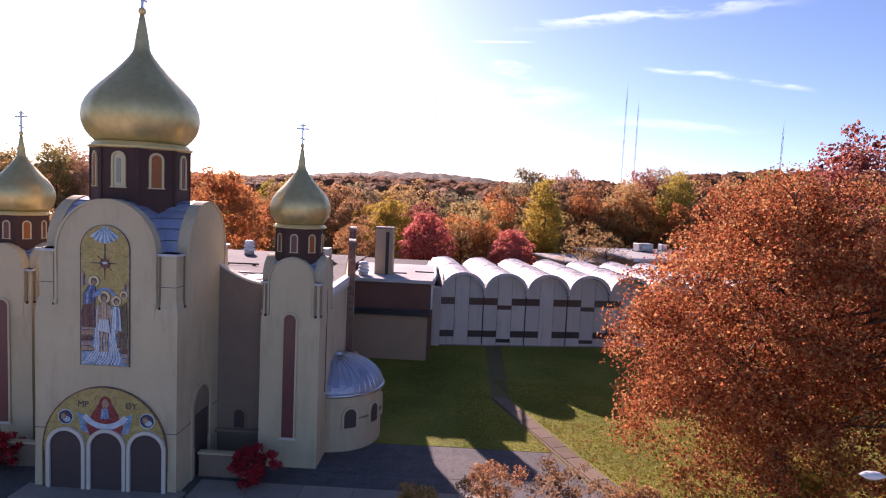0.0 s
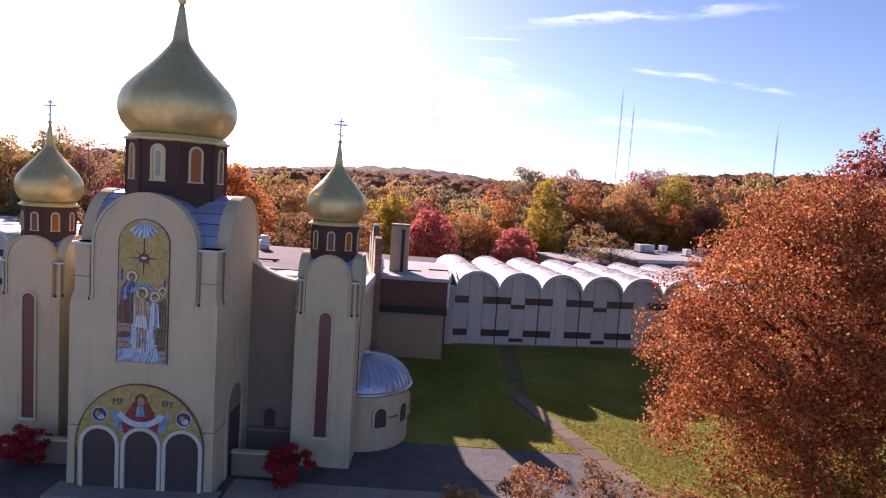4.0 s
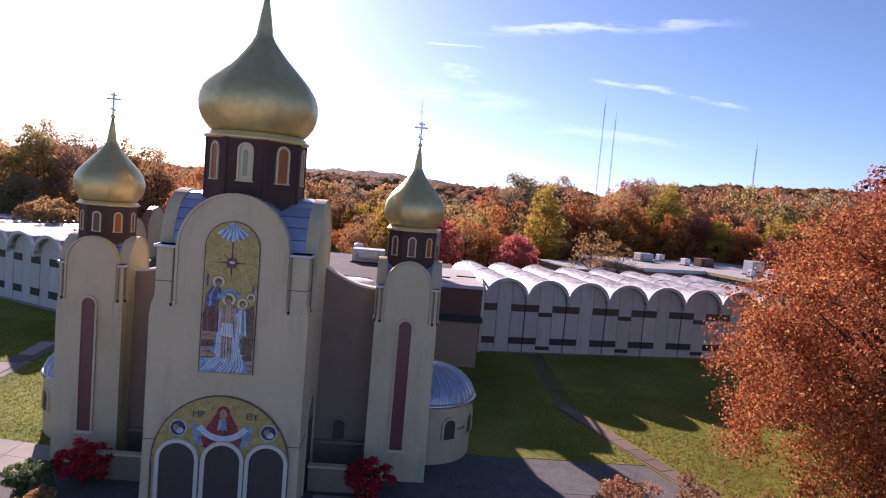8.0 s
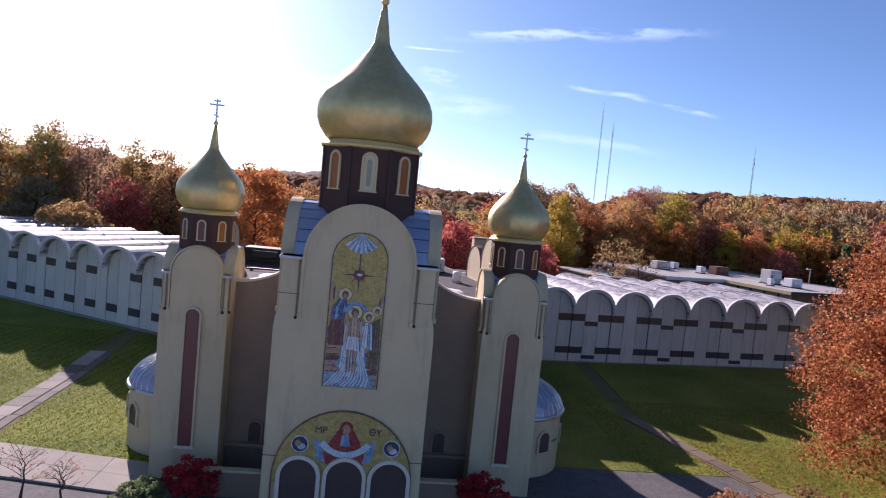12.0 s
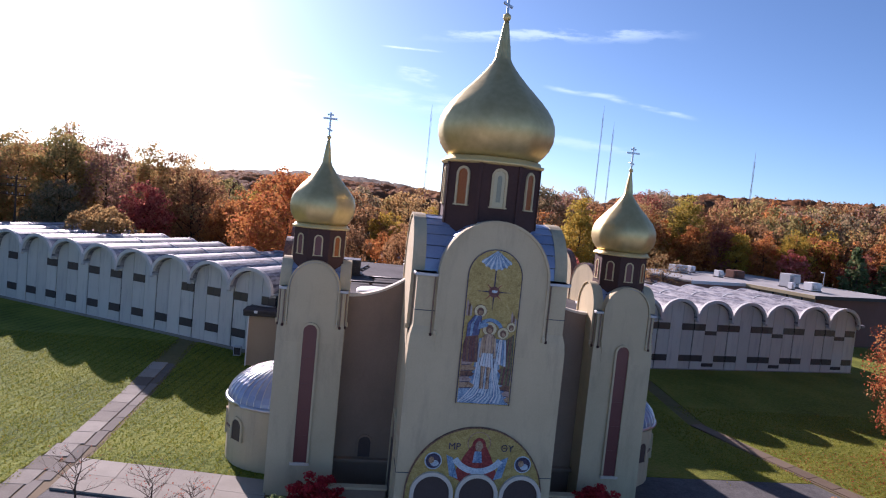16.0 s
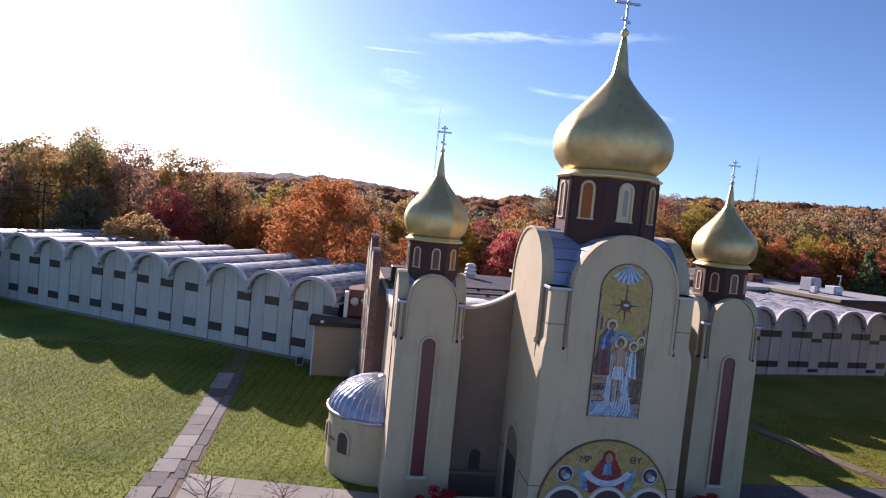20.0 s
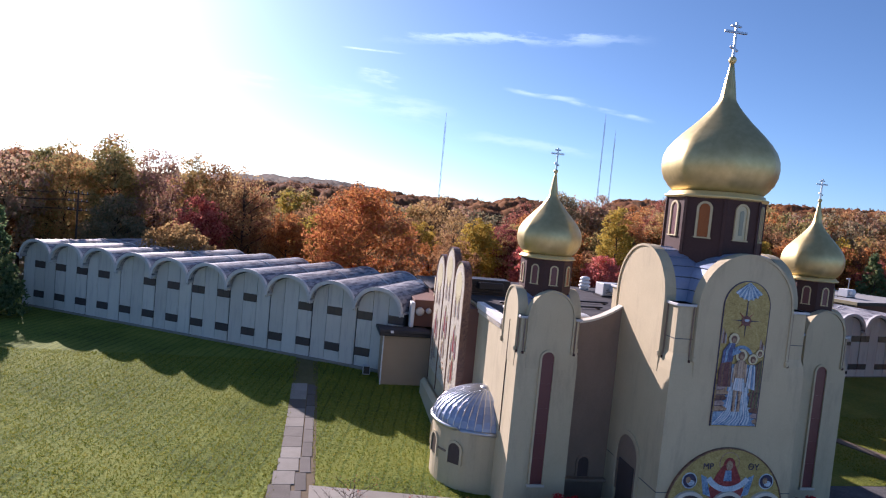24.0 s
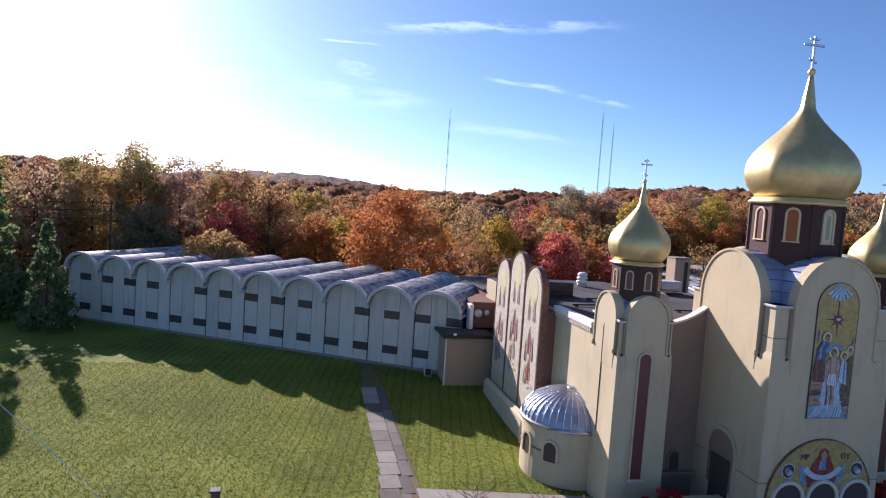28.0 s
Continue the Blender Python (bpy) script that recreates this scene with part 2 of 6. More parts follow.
EDGEFLAG = material("grey_worn_flagstone", (0.11, 0.098, 0.085), (0.19, 0.172, 0.15), 0.92, scale=2.5, bump=0.35, fine=12, stain=0.6, objvar=0.35)
ASPHALT = material("worn_asphalt", (0.05, 0.05, 0.052), (0.15, 0.145, 0.14), 0.9, scale=2.6, bump=0.6, fine=7, stain=0.5)
BARK = material("grey_brown_bark", (0.055, 0.038, 0.028), (0.11, 0.08, 0.06), 0.95, scale=3, bump=0.6, fine=9, stain=0.4)
UNIT = material("painted_metal_unit", (0.42, 0.43, 0.43), (0.55, 0.56, 0.56), 0.5, 0.2, scale=2)
DARKMETAL = material("dark_metal", (0.035, 0.033, 0.035), (0.06, 0.055, 0.055), 0.5, 0.4, scale=2)
SHALE = material("earth", (0.12, 0.09, 0.05), (0.20, 0.15, 0.09), 0.95, scale=0.5, bump=0.4, fine=4, stain=0.7)
WHITE = material("white_paint", (0.70, 0.70, 0.69), (0.80, 0.80, 0.78), 0.5)
REDPAINT = material("red_paint", (0.35, 0.03, 0.03), (0.45, 0.05, 0.04), 0.5)


# ---- mesh helpers ----
def mesh_of(name, verts, faces, mats=(), smooth=False, idx=None):
    me = bpy.data.meshes.new(name)
    me.from_pydata([tuple(v) for v in verts], [], faces)
    for m in mats:
        me.materials.append(m)
    if idx is not None:
        me.polygons.foreach_set("material_index", idx)
    if smooth:
        me.polygons.foreach_set("use_smooth", [True] * len(me.polygons))
    me.update()
    return me


def piece(name, me, parent, label="", at=None):
    ob = new(name, me)
    ob.parent = parent
    if at is not None:
        ob.matrix_basis = at
    if label:
        tagged(ob, label)
    return ob


def thing(name, label, category, at=None, group="", kind=""):
    ob = new(name)
    if at is not None:
        ob.matrix_basis = at
    return tagged(ob, label, category, group, kind)


def part(name, bm, mat, parent, label="", smooth=False, at=None):
    me = bpy.data.meshes.new(name)
    bm.normal_update()
    bm.to_mesh(me)
    bm.free()
    me.materials.append(mat)
    if smooth:
        me.polygons.foreach_set("use_smooth", [True] * len(me.polygons))
    return piece(name, me, parent, label, at)


def box_bm(x0, x1, y0, y1, z0, z1, bevel=0.0, bm=None):
    bm = bm or bmesh.new()
    vs = bmesh.ops.create_cube(bm, size=1.0)["verts"]
    bmesh.ops.transform(bm, verts=vs, matrix=Matrix.Translation(((x0 + x1) / 2, (y0 + y1) / 2, (z0 + z1) / 2)) @ Matrix.Diagonal((x1 - x0, y1 - y0, z1 - z0, 1)))
    if bevel:
        es = list({e for v in vs for e in v.link_edges})
        bmesh.ops.bevel(bm, geom=es, offset=bevel, segments=1, affect="EDGES", profile=0.7)
    return bm


def prism(pts, depth, axis="y", start=0.0):
    """A closed outline in (across, up), pushed along an axis; returns vertices and faces."""
    n = len(pts)
    put = {"y": lambda a, z, d: (a, d, z), "x": lambda a, z, d: (d, a, z), "z": lambda a, z, d: (a, z, d)}[axis]
    vs = [put(a, z, start) for a, z in pts] + [put(a, z, start + depth) for a, z in pts]
    fs = [list(range(n))[::-1], list(range(n, 2 * n))] + [[i, (i + 1) % n, n + (i + 1) % n, n + i] for i in range(n)]
    return vs, fs


def fix(name, vs, fs, mat, smooth=False):
    """A mesh with its faces turned outwards."""
    bm = bmesh.new()
    bv = [bm.verts.new(v) for v in vs]
    for f in fs:
        try:
            bm.faces.new([bv[i] for i in f])
        except ValueError:
            pass
    bmesh.ops.recalc_face_normals(bm, faces=bm.faces)
    me = bpy.data.meshes.new(name)
    bm.to_mesh(me)
    bm.free()
    me.materials.append(mat)
    if smooth:
        me.polygons.foreach_set("use_smooth", [True] * len(me.polygons))
    return me


def slab(name, pts, depth, mat, parent, axis="y", start=0.0, label="", at=None):
    vs, fs = prism(pts, depth, axis, start)
    return piece(name, fix(name, vs, fs, mat), parent, label, at)


def arch(half, base, spring, n=18, cx=0.0, radius=None):
    """An outline with a round head: from base up to the spring line, then over."""
    r = half if radius is None else radius
    pts = [(cx - half, base), (cx + half, base)]
    pts += [(cx + half * math.cos(a), spring + r * math.sin(a)) for a in (math.pi * i / n for i in range(n + 1))]
    return pts


def arch_band(name, half_in, half_out, base, spring, depth, mat, parent, axis="y", start=0.0, n=20, cx=0.0, label="", at=None, r_in=None, r_out=None):
    """The hood round an arch, standing proud of the wall."""
    ri, ro = r_in or half_in, r_out or half_out
    ang = [math.pi * i / n for i in range(n + 1)]
    outer = [(cx + half_out, base)] + [(cx + half_out * math.cos(a), spring + ro * math.sin(a)) for a in ang] + [(cx - half_out, base)]
    inner = [(cx + half_in, base)] + [(cx + half_in * math.cos(a), spring + ri * math.sin(a)) for a in ang] + [(cx - half_in, base)]
    put = {"y": lambda a, z, d: (a, d, z), "x": lambda a, z, d: (d, a, z)}[axis]
    k = len(outer)
    vs = [put(*p, start) for p in outer] + [put(*p, start) for p in inner] + [put(*p, start + depth) for p in outer] + [put(*p, start + depth) for p in inner]
    fs = []
    for i in range(k - 1):
        fs += [[i, i + 1, k + i + 1, k + i], [2 * k + i, 3 * k + i, 3 * k + i + 1, 2 * k + i + 1], [i, 2 * k + i, 2 * k + i + 1, i + 1], [k + i, k + i + 1, 3 * k + i + 1, 3 * k + i]]
    fs += [[0, k, 3 * k, 2 * k], [k - 1, 3 * k - 1, 4 * k - 1, 2 * k - 1]]
    return piece(name, fix(name, vs, fs, mat), parent, label, at)


def lathe(name, profile, mat, seg=48, facet=0.0, sides=8, smooth=True, turn=0.0):
    """A turned form; facet draws its plan from a circle to a polygon of that many sides."""
    vs, fs = [], []
    for r, z in profile:
        for i in range(seg):
            a = 2 * math.pi * i / seg + turn
            w = 2 * math.pi / sides
            d = ((a - turn) % w) - w / 2
            f = 1 - facet + facet * math.cos(w / 2) / math.cos(d) * 1.04
            vs.append((r * f * math.cos(a), r * f * math.sin(a), z))
    for j in range(len(profile) - 1):
        for i in range(seg):
            k = (i + 1) % seg
            fs.append([j * seg + i, j * seg + k, (j + 1) * seg + k, (j + 1) * seg + i])
    fs.append([i for i in range(seg)][::-1])
    fs.append([(len(profile) - 1) * seg + i for i in range(seg)])
    return fix(name, vs, fs, mat, smooth)


def tube(path, radii, sides=6):
    """Vertices and faces of a tapered tube along points."""
    vs, fs = [], []
    n = len(path)
    for i, p in enumerate(path):
        d = (Vector(path[min(i + 1, n - 1)]) - Vector(path[max(i - 1, 0)])).normalized()
        u = d.orthogonal().normalized()
        w = d.cross(u)
        for k in range(sides):
            a = 2 * math.pi * k / sides
            vs.append(Vector(p) + (u * math.cos(a) + w * math.sin(a)) * radii[i])
    for i in range(n - 1):
        for k in range(sides):
            q = (k + 1) % sides
            fs.append([i * sides + k, i * sides + q, (i + 1) * sides + q, (i + 1) * sides + k])
    fs.append(list(range(sides))[::-1])
    fs.append([(n - 1) * sides + k for k in range(sides)])
    return vs, fs


def merged(parts):
    vs, fs = [], []
    for v, f in parts:
        o = len(vs)
        vs += list(v)
        fs += [[i + o for i in q] for q in f]
    return vs, fs


SLOPE_Y, SLOPE_Z = (8.0, 20.0, 31.0, 34.0), (-1.25, -0.95, -0.1, 0.0)


def ground_z(y):
    """The lawn rises gently from the forecourt to the school."""
    return float(np.interp(y, SLOPE_Y, SLOPE_Z))


# ---- ground ----
def ground_sheet():
    xs = [-1500, -700, -350, -200, -120, -80, -60, -40, -20, 0, 20, 40, 60, 80, 120, 200, 350, 700, 1500]
    ys = [-700, -300, -120, -60, -30, 0, 8, 14, 20, 25, 31, 34, 40, 60, 90, 140, 220, 320, 450, 600, 800, 1050, 1400, 1900, 2500]
    vs = []
    for y in ys:
        for x in xs:
            z = ground_z(y)
            if y > 300:
                far = min(1.0, (y - 300) / 700)
                z += far * (14 + 27 * math.exp(-((x + 0.06 * y) / 210) ** 2))
            vs.append((x, y, z - 0.03))
    w = len(xs)
    fs = [[j * w + i, j * w + i + 1, (j + 1) * w + i + 1, (j + 1) * w + i] for j in range(len(ys) - 1) for i in range(w - 1)]
    ob = new("ground", mesh_of("ground", vs, fs, [GRASSFAR], True))
    return tagged(ob, "dry grass and leaf-strewn ground reaching to the wooded hills", "ground", kind="structure")


def lawn_material(name, tracks, turn, cols):
    """Turf in tufts and broad patches; tracks is how deep the mower's lines show."""
    m = bpy.data.materials.new(name)
    m.use_nodes = True
    n, l = m.node_tree.nodes, m.node_tree.links
    b = n["Principled BSDF"]
    b.inputs["Roughness"].default_value = 0.9
    b.inputs["Specular IOR Level"].default_value = 0.15
    g = n.new("ShaderNodeNewGeometry")
    mp = n.new("ShaderNodeMapping")
    mp.inputs["Rotation"].default_value = (0, 0, radians(turn))
    l.new(g.outputs["Position"], mp.inputs["Vector"])
    stripe = n.new("ShaderNodeTexWave")
    stripe.inputs["Scale"].default_value = 0.36
    stripe.inputs["Distortion"].default_value = 2.2
    stripe.inputs["Detail"].default_value = 3
    stripe.inputs["Detail Scale"].default_value = 0.6
    l.new(mp.outputs[0], stripe.inputs["Vector"])
    clump = n.new("ShaderNodeTexNoise")
    clump.inputs["Scale"].default_value = 6.2
    clump.inputs["Detail"].default_value = 5
    clump.inputs["Roughness"].default_value = 0.75
    lay = n.new("ShaderNodeMapping")
    lay.inputs["Scale"].default_value = (0.45, 1.3, 1.0)
    l.new(g.outputs["Position"], lay.inputs["Vector"])
    l.new(lay.outputs[0], clump.inputs["Vector"])
    broad = n.new("ShaderNodeTexNoise")
    broad.inputs["Scale"].default_value = 0.14
    broad.inputs["Detail"].default_value = 5
    l.new(g.outputs["Position"], broad.inputs["Vector"])
    track = n.new("ShaderNodeMapRange")
    track.inputs["From Min"].default_value, track.inputs["From Max"].default_value = 0.0, 0.2
    track.inputs["To Min"].default_value, track.inputs["To Max"].default_value = tracks, 0.0
    l.new(stripe.outputs[1], track.inputs["Value"])
    a = n.new("ShaderNodeMath")
    a.operation = "SUBTRACT"
    l.new(clump.outputs[0], a.inputs[0])
    l.new(track.outputs[0], a.inputs[1])
    c = n.new("ShaderNodeMix")
    c.inputs[0].default_value = 0.42
    l.new(a.outputs[0], c.inputs[2])
    l.new(broad.outputs[0], c.inputs[3])
    r = n.new("ShaderNodeValToRGB")
    for i, (p, col) in enumerate(cols):
        e = r.color_ramp.elements[i] if i < 2 else r.color_ramp.elements.new(p)
        e.position, e.color = p, (*col, 1)
    l.new(c.outputs[0], r.inputs[0])
    l.new(r.outputs[0], b.inputs["Base Color"])
    bp = n.new("ShaderNodeBump")
    bp.inputs["Strength"].default_value = 0.9
    bp.inputs["Distance"].default_value = 0.13
    l.new(clump.outputs[0], bp.inputs["Height"])
    l.new(bp.outputs[0], b.inputs["Normal"])
    return m


GRASSFAR = material("rough_grass", (0.10, 0.10, 0.035), (0.20, 0.16, 0.07), 0.95, scale=0.4, bump=0.5, fine=2.5, stain=0.6)
LAWN = lawn_material("mown_lawn", 0.15, 11.0, ((0.30, (0.04, 0.06, 0.012)), (0.44, (0.120, 0.160, 0.022)), (0.56, (0.222, 0.252, 0.040)), (0.72, (0.30, 0.275, 0.065))))
LEAFLAWN = lawn_material("leaf_strewn_lawn", 0.0, 0.0, ((0.30, (0.055, 0.065, 0.014)), (0.45, (0.135, 0.158, 0.022)), (0.58, (0.235, 0.235, 0.04)), (0.72, (0.32, 0.23, 0.075))))
ground_sheet()


def sheet(name, poly, mat, lift, label, category, step=2.0):
    """A patch of ground that follows the slope."""
    bm = bmesh.new()
    f = bm.faces.new([bm.verts.new((x, y, 0)) for x, y in poly])
    for yc in SLOPE_Y:
        bmesh.ops.bisect_plane(bm, geom=bm.verts[:] + bm.edges[:] + bm.faces[:], plane_co=(0, yc, 0), plane_no=(0, 1, 0))
    for v in bm.verts:
        v.co.z = ground_z(v.co.y) + lift
    r = bmesh.ops.extrude_face_region(bm, geom=bm.faces[:])
    bmesh.ops.translate(bm, verts=[e for e in r["geom"] if isinstance(e, bmesh.types.BMVert)], vec=(0, 0, -0.12))
    bmesh.ops.recalc_face_normals(bm, faces=bm.faces)
    me = bpy.data.meshes.new(name)
    bm.to_mesh(me)
    bm.free()
    me.materials.append(mat)
    return tagged(new(name, me), label, category, kind="structure")


sheet("lawn", [(-95, 2.2), (-25.4, 2.2), (-24.42, 12), (-24.42, 62), (-95, 62)], LAWN, 0.03, "mown green lawn beside the school wing", "lawn")
sheet("lawn", [(-22.0, 8.2), (-11.0, 6.2), (-11.0, 36), (-22.2, 36)], LAWN, 0.03, "mown green lawn between path and church", "lawn")
sheet("lawn", [(11.0, 9.2), (26.9, 9.2), (23.1, 19.5), (23.1, 36), (11.0, 36)], LEAFLAWN, 0.03, "mown lawn in the church's shadow", "lawn")
sheet("lawn", [(31.8, -0.5), (75, -0.5), (75, 60), (24.75, 60), (24.75, 19.5)], LEAFLAWN, 0.03, "mown green lawn scattered with fallen leaves", "lawn")
sheet("road", [(7.0, 4.2), (28.6, 4.2), (26.8, 9.15), (11.0, 9.15), (7.0, 7.0)], ASPHALT, 0.012, "asphalt drive beside the church", "asphalt")
# added behind the camera, never in view: bounces sunlight onto the facade
sheet("pavement", [(-140, -110), (140, -110), (140, -13), (-140, -13)], BOUNCE_FLOOR, 0.0, "pale concrete sheet added out of view to bounce light onto the church", "pavement")
sheet("road", [(-140, -12.98), (140, -12.98), (140, 4.2), (-140, 4.2)], ASPHALT, 0.0, "worn grey asphalt forecourt and drive", "asphalt")


# ---- church ----
church = thing("church", "cream stucco church with three gold onion domes and mosaics", "church")
BASE = -1.35


def cross_mesh(h, bar, t):
    bm = box_bm(-t, t, -t, t, 0, h, t * 0.3)
    box_bm(-bar, bar, -t * 0.9, t * 0.9, h * 0.70, h * 0.70 + 2 * t, t * 0.3, bm)
    box_bm(-bar * 0.45, bar * 0.45, -t * 0.9, t * 0.9, h * 0.87, h * 0.87 + 1.8 * t, t * 0.3, bm)
    n0 = len(bm.verts)
    box_bm(-bar * 0.40, bar * 0.40, -t * 0.9, t * 0.9, -t, t, t * 0.3, bm)
    bm.verts.ensure_lookup_table()
    bmesh.ops.transform(bm, verts=bm.verts[n0:], matrix=Matrix.Translation((0, 0, h * 0.27)) @ Matrix.Rotation(radians(24), 4, "Y"))
    return bm


def onion(cx, cy, z, k, kz, drum_r, drum_z, win_z, win_h, win_w, big):
    """Octagonal drum with arched windows, a moulded rim, the onion and its cross."""
    drum = piece("drum", lathe("drum", [(drum_r * 1.05, drum_z), (drum_r * 1.05, drum_z + 0.25 * k), (drum_r, drum_z + 0.3 * k), (drum_r, z + 0.05)], BROWN, 8, smooth=False, turn=math.pi / 8), church, "dark brown octagonal drum", pose(cx, cy, 0))
    ap = drum_r * math.cos(math.pi / 8)
    for i in range(8):
        m = Matrix.Rotation(math.pi / 4 * i, 4, "Z") @ Matrix.Translation((0, -ap, 0))
        arch_band("window_frame", win_w * 0.37, win_w * 0.53, win_z - win_h / 2, win_z + win_h * 0.28, 0.12 * k, CREAMTRIM, drum, start=-0.09 * k, n=10, at=m)
        slab("window_sill", [(-win_w * 0.6, win_z - win_h / 2 - 0.08 * k), (win_w * 0.6, win_z - win_h / 2 - 0.08 * k), (win_w * 0.6, win_z - win_h / 2), (-win_w * 0.6, win_z - win_h / 2)], 0.14 * k, CREAMTRIM, drum, start=-0.12 * k, at=m)
        mat = CREAMPANE if (big and i == 0) else (AMBER if i == 1 or (big and i == 7) else REDWIN)
        slab("window_pane", arch(win_w * 0.36, win_z - win_h / 2, win_z + win_h * 0.28, 10), 0.05 * k, mat, drum, start=-0.03 * k, at=m)
        if big and i == 0:
            slab("inner_pane", arch(win_w * 0.15, win_z - win_h * 0.38, win_z + win_h * 0.24, 8), 0.04, MOSSPANE, drum, start=-0.05, at=m)
        if big:
            slab("corner_strip", [(-0.09, drum_z + 0.3), (0.09, drum_z + 0.3), (0.09, z), (-0.09, z)], 0.1, BROWN, drum, start=-0.05, at=Matrix.Rotation(math.pi / 4 * i + math.pi / 8, 4, "Z") @ Matrix.Translation((0, -drum_r, 0)))
    rim = [(2.72, -0.05), (3.02, 0.02), (3.06, 0.14), (2.86, 0.2), (2.82, 0.34), (2.72, 0.40), (2.62, 0.42)]
    piece("rim", lathe("rim", [(r * k, z + h * k) for r, h in rim], GOLD_RIM, 64, 0.55, 8, turn=math.pi / 8), church, "moulded pale gold rim", pose(cx, cy, 0))
    prof = [(2.62, 0.38), (2.92, 0.66), (3.22, 1.05), (3.40, 1.5), (3.45, 1.95), (3.40, 2.4), (3.22, 2.85), (2.90, 3.3), (2.48, 3.75), (2.01, 4.2), (1.54, 4.65), (1.12, 5.1), (0.78, 5.5), (0.57, 5.8), (0.48, 6.0), (0.42, 6.4), (0.34, 6.9), (0.26, 7.35), (0.19, 7.75), (0.12, 8.1)]
    dome = piece("onion_dome", lathe("onion_dome", [(r * k, z + h * kz) for r, h in prof], GOLD, 64, 0.5, 8, turn=math.pi / 8), church, "burnished gold onion dome in eight soft facets", pose(cx, cy, 0))
    piece("finial_ball", lathe("finial_ball", [(0.001, z + 8.26 * kz - 0.25 * k)] + [(0.24 * k * math.sin(a), z + 8.26 * kz - 0.24 * math.cos(a) * k) for a in (math.pi * j / 8 for j in range(1, 8))] + [(0.001, z + 8.26 * kz + 0.25 * k)], GOLD_RIM, 16), dome)
    part("cross", cross_mesh((2.2 if big else 2.45) * k, (0.78 if big else 0.75) * k, 0.07 * (k if big else k * 1.25)), STEEL, dome, "metal three-barred cross", at=pose(0, 0, z + 8.26 * kz + 0.12 * k))


def vault_arm(a_out, half, eave, rise, inner, cx, cy, turn, courses):
    """One arm of the crossed barrel roof, in overlapping metal courses."""
    m = pose(cx, cy, 0) @ Matrix.Rotation(turn, 4, "Z")
    slab("roof_core", [(p, q) for p, q in arch(half - 0.06, eave - 0.2, eave, 16, radius=rise - 0.06)], a_out - inner - 0.05, SEAM, church, start=-a_out + 0.03, at=m)
    for i in range(courses):
        a0, a1 = math.pi * (i + 0.03) / courses, math.pi * (i + 0.97) / courses
        lift0, lift1 = (0.05, 0.0) if i < courses / 2 else (0.0, 0.05)
        pts = []
        for k in range(4):
            a = a0 + (a1 - a0) * k / 3
            s = lift0 + (lift1 - lift0) * k / 3
            pts.append(((half + s) * math.cos(a), eave + (rise + s) * math.sin(a)))
        pts += [((half - 0.04) * math.cos(a), eave + (rise - 0.04) * math.sin(a)) for a in (a1, (a0 + a1) / 2, a0)]
        slab("roof_panel", pts, a_out - inner - 0.02, BLUE, church, start=-a_out + 0.05, at=m)


def turret(cx, cy, a, b, ph, eave, rise, hood_base, low_top, low_half, hood, courses):
    """A square mass with an arched gable on each side and a crossed barrel roof."""
    part("wall", box_bm(cx - b, cx + b, cy - b, cy + b, low_top - 0.6, eave, 0.03), STUCCO, church, "cream stucco corner piers")
    lo = low_half
    bm = bmesh.new()
    rings = [(lo * 1.012, BASE), (lo * 1.004, BASE + 2.2), (lo, BASE + 5), (lo, low_top - 0.9), (lo - (lo - b) * 0.3, low_top - 0.35), (b - 0.01, low_top + 0.1)]
    prev = None
    for r, z in rings:
        ring = [bm.verts.new((cx + sx * r, cy + sy * r, z)) for sx, sy in ((-1, -1), (1, -1), (1, 1), (-1, 1))]
        if prev:
            for i in range(4):
                bm.faces.new([prev[i], prev[(i + 1) % 4], ring[(i + 1) % 4], ring[i]])
        prev = ring
    part("wall", bm, STUCCO, church, "cream stucco tower wall flared at the foot")
    for q in range(4):
        turn = math.pi / 2 * q
        m = pose(cx, cy, 0) @ Matrix.Rotation(turn, 4, "Z")
        slab("gable", arch(ph - 0.12, low_top - 1.2, eave, 24, radius=rise - 0.12), a - b + 0.5, STUCCO, church, start=-a, label="round-headed stucco gable", at=m)
        arch_band("gable_hood", ph - hood, ph, hood_base, eave, 0.5 + a - b, STUCCO, church, start=-a - 0.07, n=24, at=m, r_in=rise - hood, r_out=rise)
        for s in (-1, 1):
            part("corbel", box_bm(s * (ph - hood / 2) - hood * 0.75, s * (ph - hood / 2) + hood * 0.75, -a - 0.14, -a + 0.1, hood_base - 0.28, hood_base, 0.04), STUCCO, church, at=m)
            u0, u1 = sorted((s * (ph + 0.02), s * (b + 0.1)))
            part("cornice", box_bm(u0, u1, -b - 0.14, -ph + 0.1, eave - 0.10, eave + 0.05, 0.02), UNIT, church, "pale metal cornice", at=m)
            part("downpipe", box_bm(s * (ph + 0.14) - 0.035, s * (ph + 0.14) + 0.035, -b - 0.10, -b - 0.03, hood_base - 0.2, eave - 0.1, 0.015), TAN, church, at=m)
            part("pipe_shoe", box_bm(s * (ph + 0.14) - 0.07, s * (ph + 0.14) + 0.07, -b - 0.15, -b, hood_base - 0.36, hood_base - 0.2, 0.03), BROWN, church, at=m)
        vault_arm(a - 0.05, ph - 0.08, eave, rise - 0.08, 0.3, cx, cy, turn, courses)


